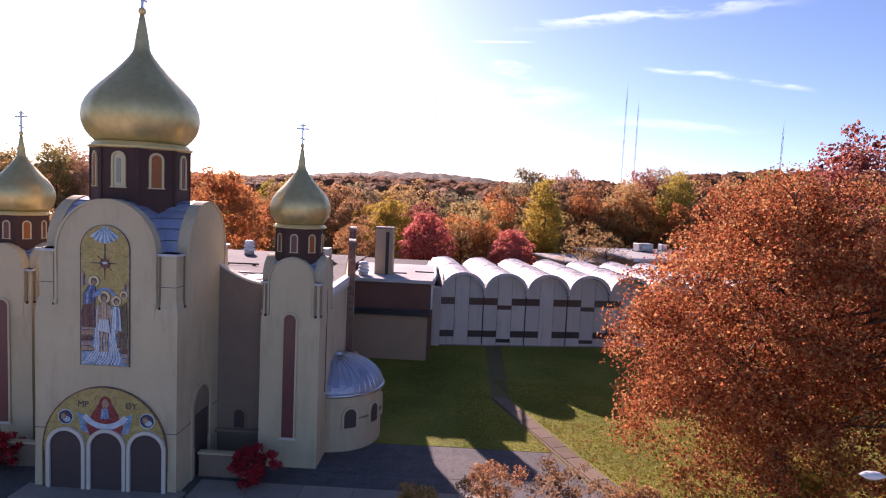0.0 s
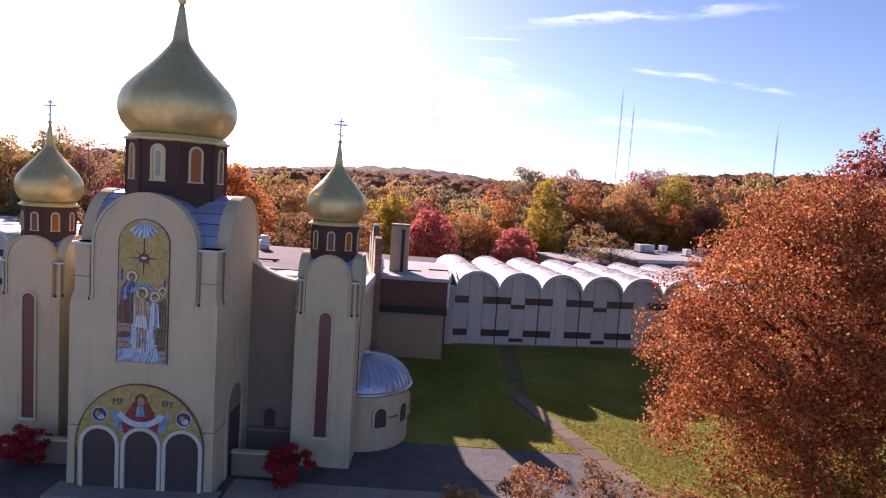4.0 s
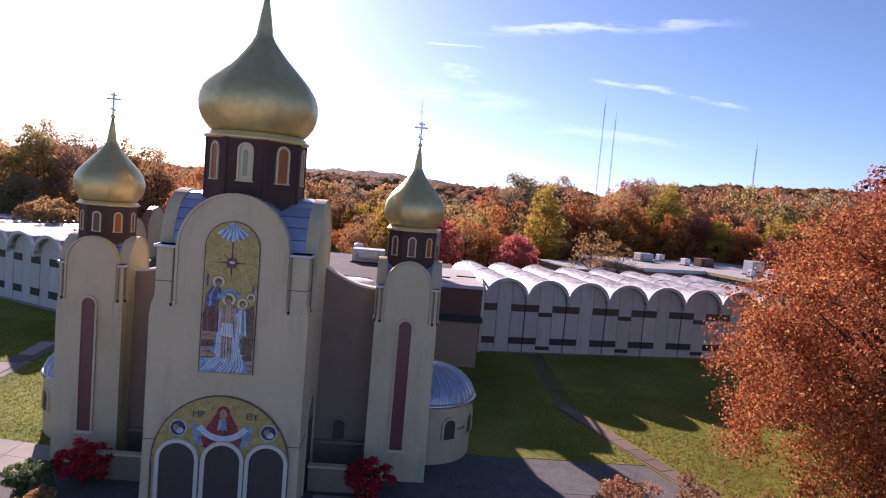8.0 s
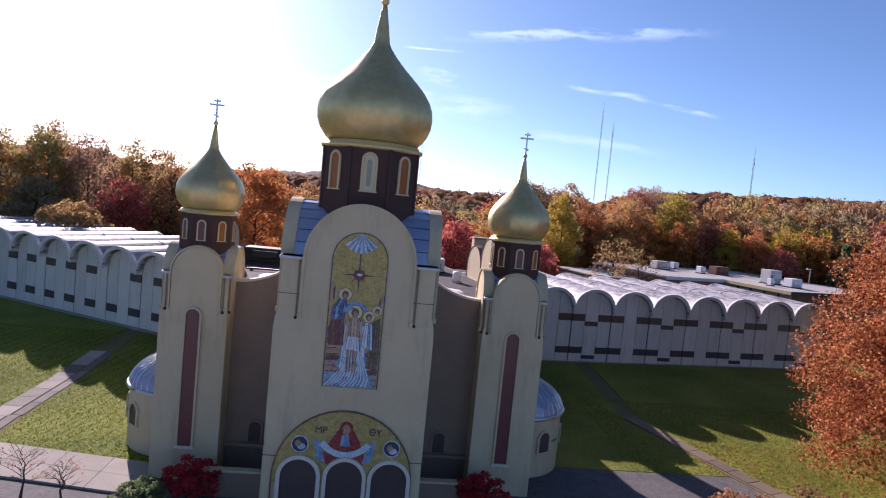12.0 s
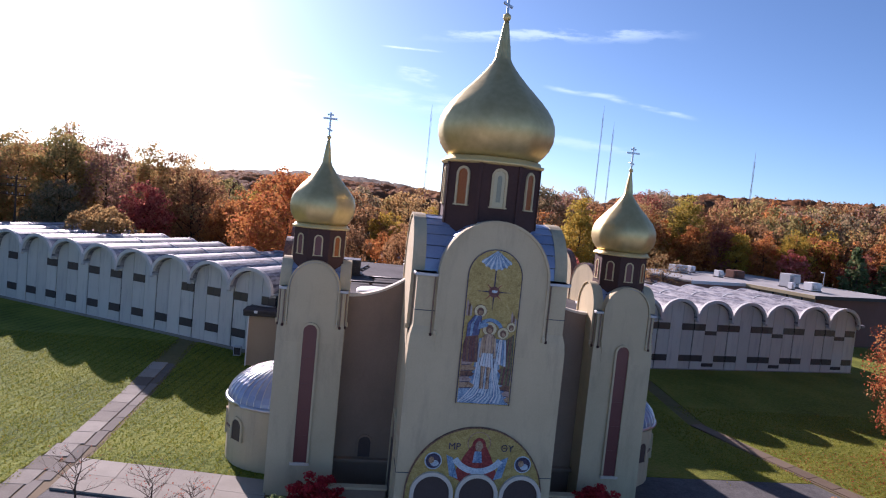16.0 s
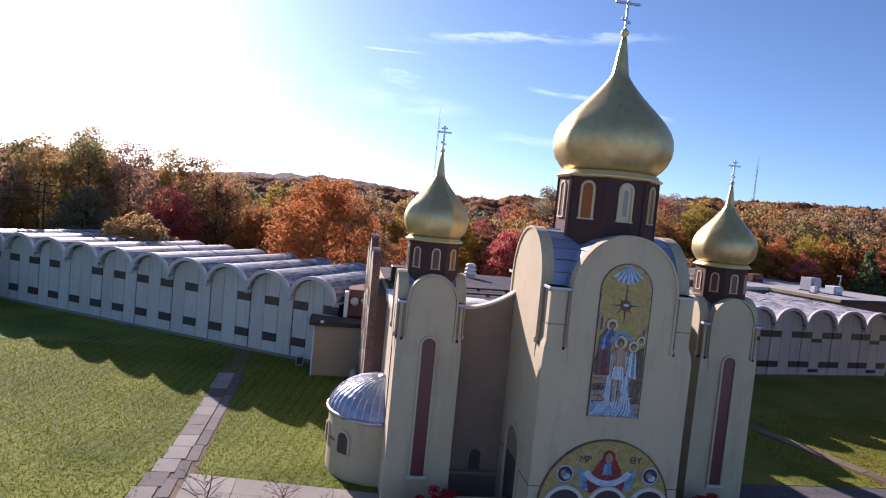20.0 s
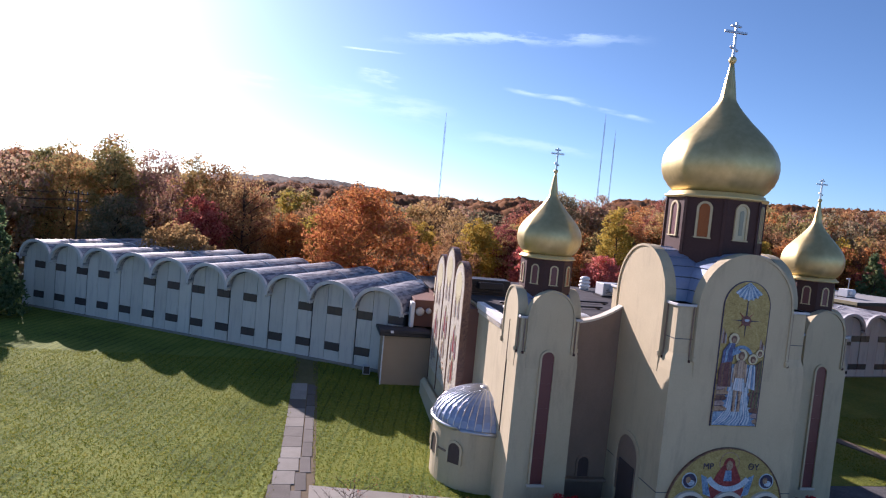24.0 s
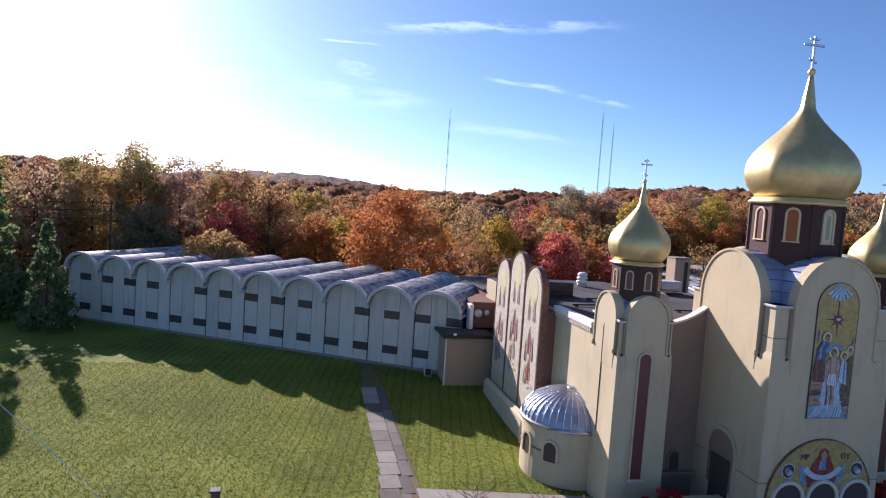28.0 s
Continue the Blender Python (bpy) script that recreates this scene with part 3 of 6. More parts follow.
CY, TX, TY = 4.1, 9.25, 6.4
turret(0, CY, 4.1, 3.92, 2.88, 12.62, 2.98, 9.85, 9.9, 4.08, 0.13, 13)
onion(0, CY - 0.2, 18.53, 0.945, 1.0, 2.76, 14.2, 17.32, 2.05, 0.80, True)
for sx in (-1, 1):
    turret(sx * TX, TY, 1.9, 1.79, 1.45, 10.72, 1.62, 8.9, 8.9, 1.875, 0.09, 9)
    onion(sx * TX, TY, 14.12, 0.555, 0.64, 1.56, 11.6, 13.2, 1.16, 0.48, False)

# seams in the stucco of the middle block
for z, half in ((10.75, 3.93), (2.35, 4.10)):
    for q in range(4):
        part("stucco_seam", box_bm(-half, half, -half - 0.012, -half + 0.02, z, z + 0.035), SEAM, church, at=pose(0, CY, 0) @ Matrix.Rotation(math.pi / 2 * q, 4, "Z"))

# tall slot windows in the tower fronts
for sx in (-1, 1):
    x = sx * TX
    arch_band("window_frame", 0.38, 0.50, 0.75, 8.35, 0.14, STUCCO, church, start=TY - 1.93 - 0.08, cx=x, n=12)
    slab("window_pane", arch(0.38, 0.75, 8.35, 12, cx=x), 0.06, REDWIN, church, start=TY - 1.93, label="tall red-brown glazed slot window")
    part("window_sill", box_bm(x - 0.55, x + 0.55, TY - 2.06, TY - 1.85, 0.6, 0.75, 0.02), TRIM, church)
    for k in range(4):
        z = 2.3 + k * 1.5
        part("glazing_bar", box_bm(x - 0.37, x + 0.37, TY - 1.95, TY - 1.92, z, z + 0.035), REDWIN, church)
    # downpipe on the outer flank
    part("downpipe", box_bm(x + sx * 1.90 - 0.025, x + sx * 1.90 + 0.025, TY + 0.1, TY + 0.15, 3.2, 10.2, 0.01), BROWN, church)

# walls between the towers and the middle, with a dipping top
for sx in (-1, 1):
    pts = [(sx * 3.7, BASE), (sx * 7.6, BASE), (sx * 7.6, 10.35)]
    pts += [(sx * (7.4 - 3.7 * i / 10), 10.25 + 1.45 * (i / 10) ** 2.0) for i in range(11)]
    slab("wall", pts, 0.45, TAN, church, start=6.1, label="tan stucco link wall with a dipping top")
    cop = [(sx * (7.4 - 3.7 * i / 10), 10.25 + 1.45 * (i / 10) ** 2.0) for i in range(11)]
    slab("coping", cop + [(x, z + 0.14) for x, z in cop[::-1]], 0.6, TRIM, church, start=6.03)
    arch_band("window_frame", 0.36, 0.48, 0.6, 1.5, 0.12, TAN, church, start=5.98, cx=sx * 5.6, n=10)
    slab("window_pane", arch(0.36, 0.6, 1.5, 10, cx=sx * 5.6), 0.05, DOORDARK, church, start=6.06)
    part("ledge", box_bm(min(sx * 4.1, sx * 7.4), max(sx * 4.1, sx * 7.4), 5.7, 6.1, 0.35, 0.55, 0.03), TAN, church)
    # side porch arch in the flank of the middle block
    arch_band("porch_hood", 1.25, 1.5, BASE, 3.0, 0.3, STUCCO, church, axis="x", start=sx * 4.05 - 0.15, cx=3.4, n=14)
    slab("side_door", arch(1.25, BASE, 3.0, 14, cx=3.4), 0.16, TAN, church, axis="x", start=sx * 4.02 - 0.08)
    part("side_door", box_bm(min(sx * 4.06, sx * 4.16), max(sx * 4.06, sx * 4.16), 2.5, 4.3, BASE, 2.6, 0.02), DOORDARK, church, "dark side doorway")

# nave behind
# the flank with the far apse draws in towards the back
TOE = {-1: Matrix.Identity(4), 1: Matrix.Translation((11.1, 14.72, 0)) @ Matrix.Rotation(radians(9.2), 4, "Z") @ Matrix.Translation((-11.1, -14.72, 0))}
part("nave_wall", box_bm(-11.0, 7.9, 8.2, 34.0, BASE, 9.55), STUCCO, church, "long cream stucco nave wall")
part("nave_wall", box_bm(7.9, 11.0, 8.2, 14.7, BASE, 9.55), STUCCO, church)
part("nave_wall", box_bm(6.5, 11.0, 14.2, 34.0, BASE, 9.545), STUCCO, church, at=TOE[1])
part("nave_roof", box_bm(-10.7, 7.6, 8.4, 33.8, 9.5, 9.62), DARKROOF, church, "flat dark roof membrane")
part("nave_roof", box_bm(7.6, 10.7, 8.4, 15.2, 9.5, 9.624), DARKROOF, church)
part("nave_roof", box_bm(6.5, 10.7, 14.4, 33.6, 9.5, 9.628), DARKROOF, church, at=TOE[1])
part("wall", box_bm(-7.6, -3.7, 6.5, 8.3, BASE, 9.6), STUCCO, church)
part("wall", box_bm(3.7, 7.6, 6.5, 8.3, BASE, 9.6), STUCCO, church)
for sx in (-1, 1):
    part("coping", box_bm(min(sx * 10.6, sx * 11.16), max(sx * 10.6, sx * 11.16), 8.3, 15.0, 9.5, 9.95, 0.04), WHITE, church, "white parapet coping")
    for k in range(24):
        y = 8.6 + k * 0.27
        part("dentil", box_bm(min(sx * 10.98, sx * 11.12), max(sx * 10.98, sx * 11.12), y, y + 0.12, 9.2, 9.5), TRIM, church)

# side mosaics: three round-headed slabs on each flank
def mosaic_material(name, dark, mid, light, cell=24.0, drift=2.2):
    """Small glass cubes laid in drifts of shade, with dark joints."""
    m = bpy.data.materials.new(name)
    m.use_nodes = True
    n, l = m.node_tree.nodes, m.node_tree.links
    b = n["Principled BSDF"]
    b.inputs["Roughness"].default_value = 0.45
    b.inputs["Specular IOR Level"].default_value = 0.4
    g = n.new("ShaderNodeNewGeometry")
    v = n.new("ShaderNodeTexVoronoi")
    v.inputs["Scale"].default_value = cell
    d = n.new("ShaderNodeTexNoise")
    d.inputs["Scale"].default_value, d.inputs["Detail"].default_value, d.inputs["Distortion"].default_value = drift, 5, 1.4
    for t in (v, d):
        l.new(g.outputs["Position"], t.inputs["Vector"])
    sep = n.new("ShaderNodeSeparateColor")
    l.new(v.outputs["Color"], sep.inputs[0])
    mx = n.new("ShaderNodeMix")
    mx.inputs[0].default_value = 0.3
    l.new(d.outputs[0], mx.inputs[2])
    l.new(sep.outputs[0], mx.inputs[3])
    r = n.new("ShaderNodeValToRGB")
    for k, (p, c) in enumerate(((0.24, dark), (0.48, mid), (0.76, light))):
        e = r.color_ramp.elements[k] if k < 2 else r.color_ramp.elements.new(p)
        e.position, e.color = p, (*c, 1)
    l.new(mx.outputs[0], r.inputs[0])
    l.new(r.outputs[0], b.inputs["Base Color"])
    bp = n.new("ShaderNodeBump")
    bp.inputs["Strength"].default_value, bp.inputs["Distance"].default_value = 0.4, 0.02
    l.new(v.outputs["Distance"], bp.inputs["Height"])
    l.new(bp.outputs[0], b.inputs["Normal"])
    return m


MOSAIC = mosaic_material("pale_mosaic", (0.36, 0.30, 0.22), (0.55, 0.50, 0.40), (0.66, 0.62, 0.52), 18)
MGOLD = mosaic_material("gold_mosaic", (0.24, 0.17, 0.05), (0.40, 0.30, 0.09), (0.52, 0.42, 0.17))
MBLUE = mosaic_material("blue_mosaic", (0.05, 0.10, 0.22), (0.15, 0.27, 0.42), (0.36, 0.50, 0.62))
MPALE = mosaic_material("pale_blue_mosaic", (0.20, 0.30, 0.40), (0.44, 0.55, 0.62), (0.64, 0.72, 0.76))
MRED = mosaic_material("red_mosaic", (0.10, 0.015, 0.02), (0.27, 0.035, 0.035), (0.40, 0.09, 0.07))
MBROWN = mosaic_material("brown_mosaic", (0.05, 0.03, 0.035), (0.16, 0.08, 0.055), (0.30, 0.17, 0.10))
MDARK = mosaic_material("dark_mosaic", (0.02, 0.018, 0.035), (0.05, 0.04, 0.08), (0.11, 0.09, 0.14))
MSKIN = mosaic_material("ochre_mosaic", (0.13, 0.07, 0.045), (0.34, 0.22, 0.13), (0.52, 0.38, 0.26))
MGREEN = mosaic_material("olive_mosaic", (0.05, 0.05, 0.03), (0.13, 0.13, 0.06), (0.24, 0.22, 0.11))
MWHITE = mosaic_material("white_mosaic", (0.42, 0.46, 0.50), (0.60, 0.63, 0.65), (0.74, 0.75, 0.75))
MPEACH = mosaic_material("peach_mosaic", (0.34, 0.23, 0.15), (0.48, 0.35, 0.24), (0.58, 0.45, 0.34))
MROCK = mosaic_material("rose_grey_mosaic", (0.22, 0.15, 0.13), (0.36, 0.27, 0.24), (0.48, 0.39, 0.35))
MNAVY = mosaic_material("navy_mosaic", (0.03, 0.045, 0.12), (0.08, 0.10, 0.22), (0.16, 0.20, 0.34))
MMAROON = mosaic_material("maroon_mosaic", (0.07, 0.025, 0.03), (0.14, 0.055, 0.05), (0.22, 0.10, 0.085))
MSUN = mosaic_material("pale_yellow_mosaic", (0.46, 0.40, 0.22), (0.58, 0.52, 0.30), (0.66, 0.60, 0.40))
MASH = mosaic_material("grey_mauve_mosaic", (0.22, 0.19, 0.19), (0.36, 0.33, 0.32), (0.50, 0.47, 0.44))
rng = random.Random(7)
for sx in (-1, 1):
    for yc, half, spring in ((16.65, 1.95, 10.75), (20.6, 1.95, 11.55), (24.55, 1.95, 10.6)):
        x0 = -12.2 if sx < 0 else 11.45
        slab("side_slab", arch(half, BASE, spring, 18, cx=yc), 0.42, STUCCO, church, axis="x", start=(x0 if sx < 0 else x0 - 0.42), label="tall round-headed stucco slab", at=TOE[sx])
        arch_band("slab_hood", half - 0.02, half + 0.05, 1.0, spring, 0.54, MBROWN, church, axis="x", start=(x0 - 0.08 if sx < 0 else x0 - 0.46), cx=yc, n=18, label="dark brown metal edge of the slab", at=TOE[sx])
        mo = slab("side_mosaic", arch(half - 0.25, 2.2, spring, 18, cx=yc), 0.06, MOSAIC, church, axis="x", start=x0 + sx * 0.03 - 0.03, label="pale mosaic with robed shapes", at=TOE[sx])
        def shape(pts, mat, lift):
            slab("mosaic_shape", [(yc + p, z) for p, z in pts], 0.02, mat, mo, axis="x", start=x0 + sx * (0.06 + lift) + (-0.02 if sx < 0 else 0.0))
        def oval(p, z, w, h, n=12, wob=0.0):
            return [(p + w * math.cos(t) * (1 + wob * math.sin(3 * t)), z + h * math.sin(t)) for t in (2 * math.pi * j / n for j in range(n))]
        # wash of yellow, then upright robed forms with discs behind their tops
        shape(oval(0.0, spring - 0.1, 1.0, 1.3, 16, 0.08), MSUN, 0.0)
        for q, zt, wd, hg, robe, fold in ((-0.55, spring - 0.9, 0.26, 1.5, MASH, MSKIN), (0.62, spring - 0.9, 0.26, 1.5, MSKIN, MASH), (0.15, spring - 3.2, 0.42, 1.9, MRED, MASH), (-0.55, spring - 3.9, 0.30, 1.6, MASH, MRED), (0.8, spring - 4.3, 0.26, 1.5, MBROWN, MASH), (-0.1, spring - 5.6, 0.40, 1.6, MRED if yc < 18 else MASH, MSKIN), (0.6, spring - 6.3, 0.3, 1.3, MASH, MBROWN)):
            shape(oval(q, zt, 0.26, 0.28, 14), MSKIN, 0.004)
            shape(oval(q, zt, 0.21, 0.23, 14), MSUN, 0.010)
            shape(oval(q, zt - 0.04, 0.11, 0.15, 10), MBROWN, 0.016)
            for k in range(4):
                a, b = -wd + wd * k / 2, -wd + wd * (k + 1) / 2 - 0.04
                shape([(q + a * 1.1, zt - hg - 0.08 * (k % 2)), (q + b * 1.1, zt - hg + 0.05), (q + b, zt - hg * 0.5), (q + b * 0.55, zt - 0.18), (q + a * 0.55, zt - 0.18), (q + a, zt - hg * 0.55)], robe if k in (1, 2) else fold, 0.013 + 0.003 * k)
        for k in range(9):
            p, z = rng.uniform(-1.1, 1.1), rng.uniform(2.8, 4.6)
            shape(oval(p, z, rng.uniform(0.15, 0.4), rng.uniform(0.06, 0.14), 9, 0.3), rng.choice((MSUN, MSKIN, MASH)), 0.003 + 0.001 * k)
    xo = -11.8 if sx < 0 else 11.1
    part("wall", box_bm(min(sx * 10.9, xo), max(sx * 10.9, xo), 14.72, 26.5, BASE, 9.4), BRICK, church, at=TOE[sx])
    part("plinth", box_bm(min(x0, x0 + sx * 0.7), max(x0, x0 + sx * 0.7), 14.8, 26.6, BASE, 1.0, 0.3), STUCCO, church, at=TOE[sx])

# half-round apses against the flanks
AP_Y, AP_R, AP_RIM, AP_TOP = 10.6, 3.45, 2.7, 4.75
for sx in (-1, 1):
    c = pose(sx * 11.0, AP_Y, 0) @ Matrix.Rotation(0 if sx > 0 else math.pi, 4, "Z")
    vs, fs = [], []
    N = 24
    for z in (BASE, AP_RIM):
        for i in range(N + 1):
            t = -math.pi / 2 + math.pi * i / N
            vs.append((AP_R * math.cos(t), AP_R * math.sin(t), z))
    for i in range(N):
        fs.append([i, i + 1, N + 2 + i, N + 1 + i])
    fs.append(list(range(N + 1)))
    fs.append(list(range(N + 1, 2 * N + 2)))
    apse = piece("apse", fix("apse", vs, fs, STUCCO), church, "half-round cream stucco apse", c)
    rimv, rimf = tube([((AP_R + 0.12) * math.cos(t), (AP_R + 0.12) * math.sin(t), AP_RIM) for t in (-math.pi / 2 + math.pi * i / N for i in range(N + 1))], [0.13] * (N + 1), 8)
    piece("apse_gutter", fix("apse_gutter", rimv, rimf, STEEL, True), apse, "bright metal gutter")
    gores = 22
    for g in range(gores):
        t0, t1 = -math.pi / 2 + math.pi * g / gores, -math.pi / 2 + math.pi * (g + 1) / gores
        cuts = [0.0, 0.34, 0.62, 0.93] if g % 2 else [0.0, 0.22, 0.50, 0.76, 0.93]
        for p0, p1 in zip(cuts, cuts[1:]):
            vs = []
            for lift in (0.0, -0.05):
                for s in range(3):
                    p = (p0 + (p1 - p0) * s / 2) * math.pi / 2
                    r, z = (AP_R + 0.08 + lift) * math.cos(p), AP_RIM + (AP_TOP - AP_RIM + lift) * math.sin(p)
                    vs += [(r * math.cos(t0), r * math.sin(t0), z), (r * math.cos(t1), r * math.sin(t1), z)]
            fs = [[0, 1, 3, 2], [2, 3, 5, 4], [6, 7, 9, 8], [8, 9, 11, 10], [0, 1, 7, 6], [4, 5, 11, 10], [0, 2, 8, 6], [2, 4, 10, 8], [1, 3, 9, 7], [3, 5, 11, 9]]
            piece("roof_panel", fix("roof_panel", vs, fs, BLUE), apse)
        path = []
        for s in range(9):
            p = s / 8 * 0.95 * math.pi / 2
            r, z = (AP_R + 0.1) * math.cos(p), AP_RIM + (AP_TOP - AP_RIM + 0.03) * math.sin(p)
            path.append((r * math.cos(t0), r * math.sin(t0), z))
        rv, rf = tube(path, [0.035] * 9, 4)
        piece("standing_seam", fix("standing_seam", rv, rf, STEEL), apse)
    capv = lathe("apse_cap", [(0.55, AP_TOP - 0.12), (0.45, AP_TOP + 0.06), (0.1, AP_TOP + 0.14)], STEEL, 16)
    piece("apse_cap", capv, apse)
    for t in (-60, -25, 10, 45):
        m = Matrix.Rotation(radians(t + 90), 4, "Z") @ Matrix.Translation((0, -AP_R, 0))
        arch_band("window_frame", 0.44, 0.60, 0.4, 1.3, 0.2, STUCCO, apse, start=-0.1, n=10, at=m)
        slab("window_pane", arch(0.44, 0.4, 1.3, 10), 0.1, DOORDARK, apse, start=-0.04, at=m)
    for t0, t1 in ((-50, -35), (-14, 0), (20, 35)):
        band = [((AP_R + 0.03) * math.cos(radians(t0 + (t1 - t0) * s / 4)), (AP_R + 0.03) * math.sin(radians(t0 + (t1 - t0) * s / 4)), 1.0) for s in range(5)]
        bv, bf = tube(band, [0.07] * 5, 4)
        piece("string_course", fix("string_course", bv, bf, TAN), apse)

# front mosaic
mosaic = slab("mosaic", arch(1.37, 6.15, 12.75, 20), 0.06, MGOLD, church, start=-0.06, label="tall gold mosaic with a river, a star and robed shapes")
arch_band("mosaic_edge", 1.37, 1.41, 6.15, 12.75, 0.08, MDARK, mosaic, start=-0.07, n=20)


def flat(pts, mat, parent, y, name="mosaic_shape"):
    return slab(name, pts, 0.02, mat, parent, start=y)


def blob(cx, cz, w, h, n=14, wob=0.0, ph=0.0):
    return [(cx + w * math.cos(t) * (1 + wob * math.sin(3 * t + ph)), cz + h * math.sin(t) * (1 + wob * math.cos(2 * t + ph))) for t in (2 * math.pi * i / n for i in range(n))]


def fan(cx, cz, r0, r1, a0, a1, n=10):
    return [(cx + r1 * math.cos(radians(a0 + (a1 - a0) * i / n)), cz + r1 * math.sin(radians(a0 + (a1 - a0) * i / n))) for i in range(n + 1)] + [(cx + r0 * math.cos(radians(a1 + (a0 - a1) * i / n)), cz + r0 * math.sin(radians(a1 + (a0 - a1) * i / n))) for i in range(n + 1)]


flat(fan(0, 14.1, 0.02, 0.95, 215, 325), MBLUE, mosaic, -0.08)
for k in range(7):
    a = 220 + 100 * k / 6
    flat(fan(0, 14.1, 0.05, 1.0, a - 3.2, a + 3.2, 2), MPALE, mosaic, -0.10)
flat([(-0.03, 12.4), (0.03, 12.4), (0.03, 13.2), (-0.03, 13.2)], MDARK, mosaic, -0.08)
for k in range(8):
    a = math.pi / 4 * k
    L = 0.95 if k % 2 == 0 else 0.62
    flat([(0.05 * math.cos(a + 1.57), 12.0 + 0.05 * math.sin(a + 1.57)), (L * math.cos(a), 12.0 + L * math.sin(a)), (0.05 * math.cos(a - 1.57), 12.0 + 0.05 * math.sin(a - 1.57))], MRED if k % 2 else MDARK, mosaic, -0.08 - 0.003 * k)
flat(blob(0, 12.0, 0.28, 0.28, 16), MMAROON, mosaic, -0.11)
flat(blob(0.02, 12.02, 0.14, 0.09, 10, 0.3), MPALE, mosaic, -0.13)
# river and banks
flat([(-1.33, 6.2), (1.33, 6.2), (1.15, 6.75), (0.78, 7.5), (0.62, 8.6), (0.55, 9.6), (-0.5, 9.6), (-0.6, 8.6), (-0.72, 7.7), (-1.33, 7.05)], MBLUE, mosaic, -0.08)
for k in range(12):
    o = -0.9 + 0.165 * k
    sw = 0.03 + 0.012 * (k % 3)
    line = [(o * 1.15 - 0.28 - 0.25 * (1 - k / 11), 6.26), (o * 1.0 - 0.05, 6.62), (o * 0.75 + 0.08, 7.1), (o * 0.6, 7.7), (o * 0.55, 8.6), (o * 0.5, 9.4)]
    line = [(max(-1.28, min(1.28, a)), b) for a, b in line]
    flat([(a - sw, b) for a, b in line] + [(a + sw, b) for a, b in line[::-1]], MPALE if k % 3 else MWHITE, mosaic, -0.085 - 0.001 * k)
# rocks, in ledges
for sx in (-1, 1):
    for k in range(6):
        z = (6.95 if sx < 0 else 6.3) + k * 0.30
        e = (0.62 if sx < 0 else 0.98 - 0.06 * k) + 0.10 * math.sin(2.1 * k + sx)
        flat([(sx * 1.33, z), (sx * 1.33, z + 0.30), (sx * (e + 0.28), z + 0.36), (sx * e, z + 0.20), (sx * (e + 0.10), z + 0.05)], (MSKIN, MROCK, MBROWN)[k % 3], mosaic, -0.10 - 0.002 * k)
        flat([(sx * 1.30, z + 0.02), (sx * 1.30, z + 0.05), (sx * (e + 0.12), z + 0.09), (sx * (e + 0.14), z + 0.05)], MDARK, mosaic, -0.114 - 0.001 * k)


def disc(x, z, r, y):
    """A ringed disc with a plain round form on it."""
    flat(blob(x, z, r, r, 20), MBROWN, mosaic, y)
    flat(blob(x, z, r * 0.93, r * 0.93, 20), MSUN, mosaic, y - 0.004)
    flat(blob(x, z - 0.02, r * 0.52, r * 0.62, 14), MBROWN, mosaic, y - 0.012)
    flat(blob(x + 0.02, z - 0.07, r * 0.30, r * 0.36, 12), MSKIN, mosaic, y - 0.018)


def drape(pts_l, pts_r, cols, y, n):
    """Cloth between two edges, in upright folds with dark seams."""
    for k in range(n):
        f0, f1 = k / n, (k + 0.86) / n
        left = [(a[0] + (b[0] - a[0]) * f0, a[1] + (b[1] - a[1]) * f0) for a, b in zip(pts_l, pts_r)]
        right = [(a[0] + (b[0] - a[0]) * f1, a[1] + (b[1] - a[1]) * f1) for a, b in zip(pts_l, pts_r)]
        flat(left + right[::-1], cols[k % len(cols)], mosaic, y - 0.003 * (k % 3))
    flat([(a - 0.02, b) for a, b in pts_l] + [(a + 0.02, b) for a, b in pts_r[::-1]], MDARK, mosaic, y + 0.006)


# small towers behind
for x, z in ((-1.18, 10.7), (1.17, 10.2)):
    for k in range(3):
        flat([(x - 0.14 + 0.10 * k, z), (x - 0.05 + 0.10 * k, z), (x - 0.05 + 0.10 * k, z + 0.7 - 0.14 * k), (x - 0.10 + 0.10 * k, z + 0.85 - 0.14 * k), (x - 0.14 + 0.10 * k, z + 0.7 - 0.14 * k)], (MROCK, MBROWN, MASH)[k], mosaic, -0.08)
flat(fan(-0.02, 9.9, 0.55, 0.74, 20, 160, 14), MBLUE, mosaic, -0.083)
# bending form in blue over maroon
drape([(-1.25, 8.35), (-1.30, 9.2), (-1.18, 9.75)], [(-0.52, 8.35), (-0.55, 9.2), (-0.62, 9.85)], (MMAROON, MBROWN, MMAROON), -0.125, 5)
drape([(-1.20, 9.65), (-1.18, 10.3), (-0.86, 10.75)], [(-0.58, 9.75), (-0.50, 10.35), (-0.52, 10.75)], (MNAVY, MBLUE, MNAVY), -0.135, 4)
flat([(-0.62, 10.05), (-0.20, 10.22), (-0.10, 10.32), (-0.20, 10.40), (-0.62, 10.42)], MBLUE, mosaic, -0.15)
disc(-0.60, 10.98, 0.34, -0.12)
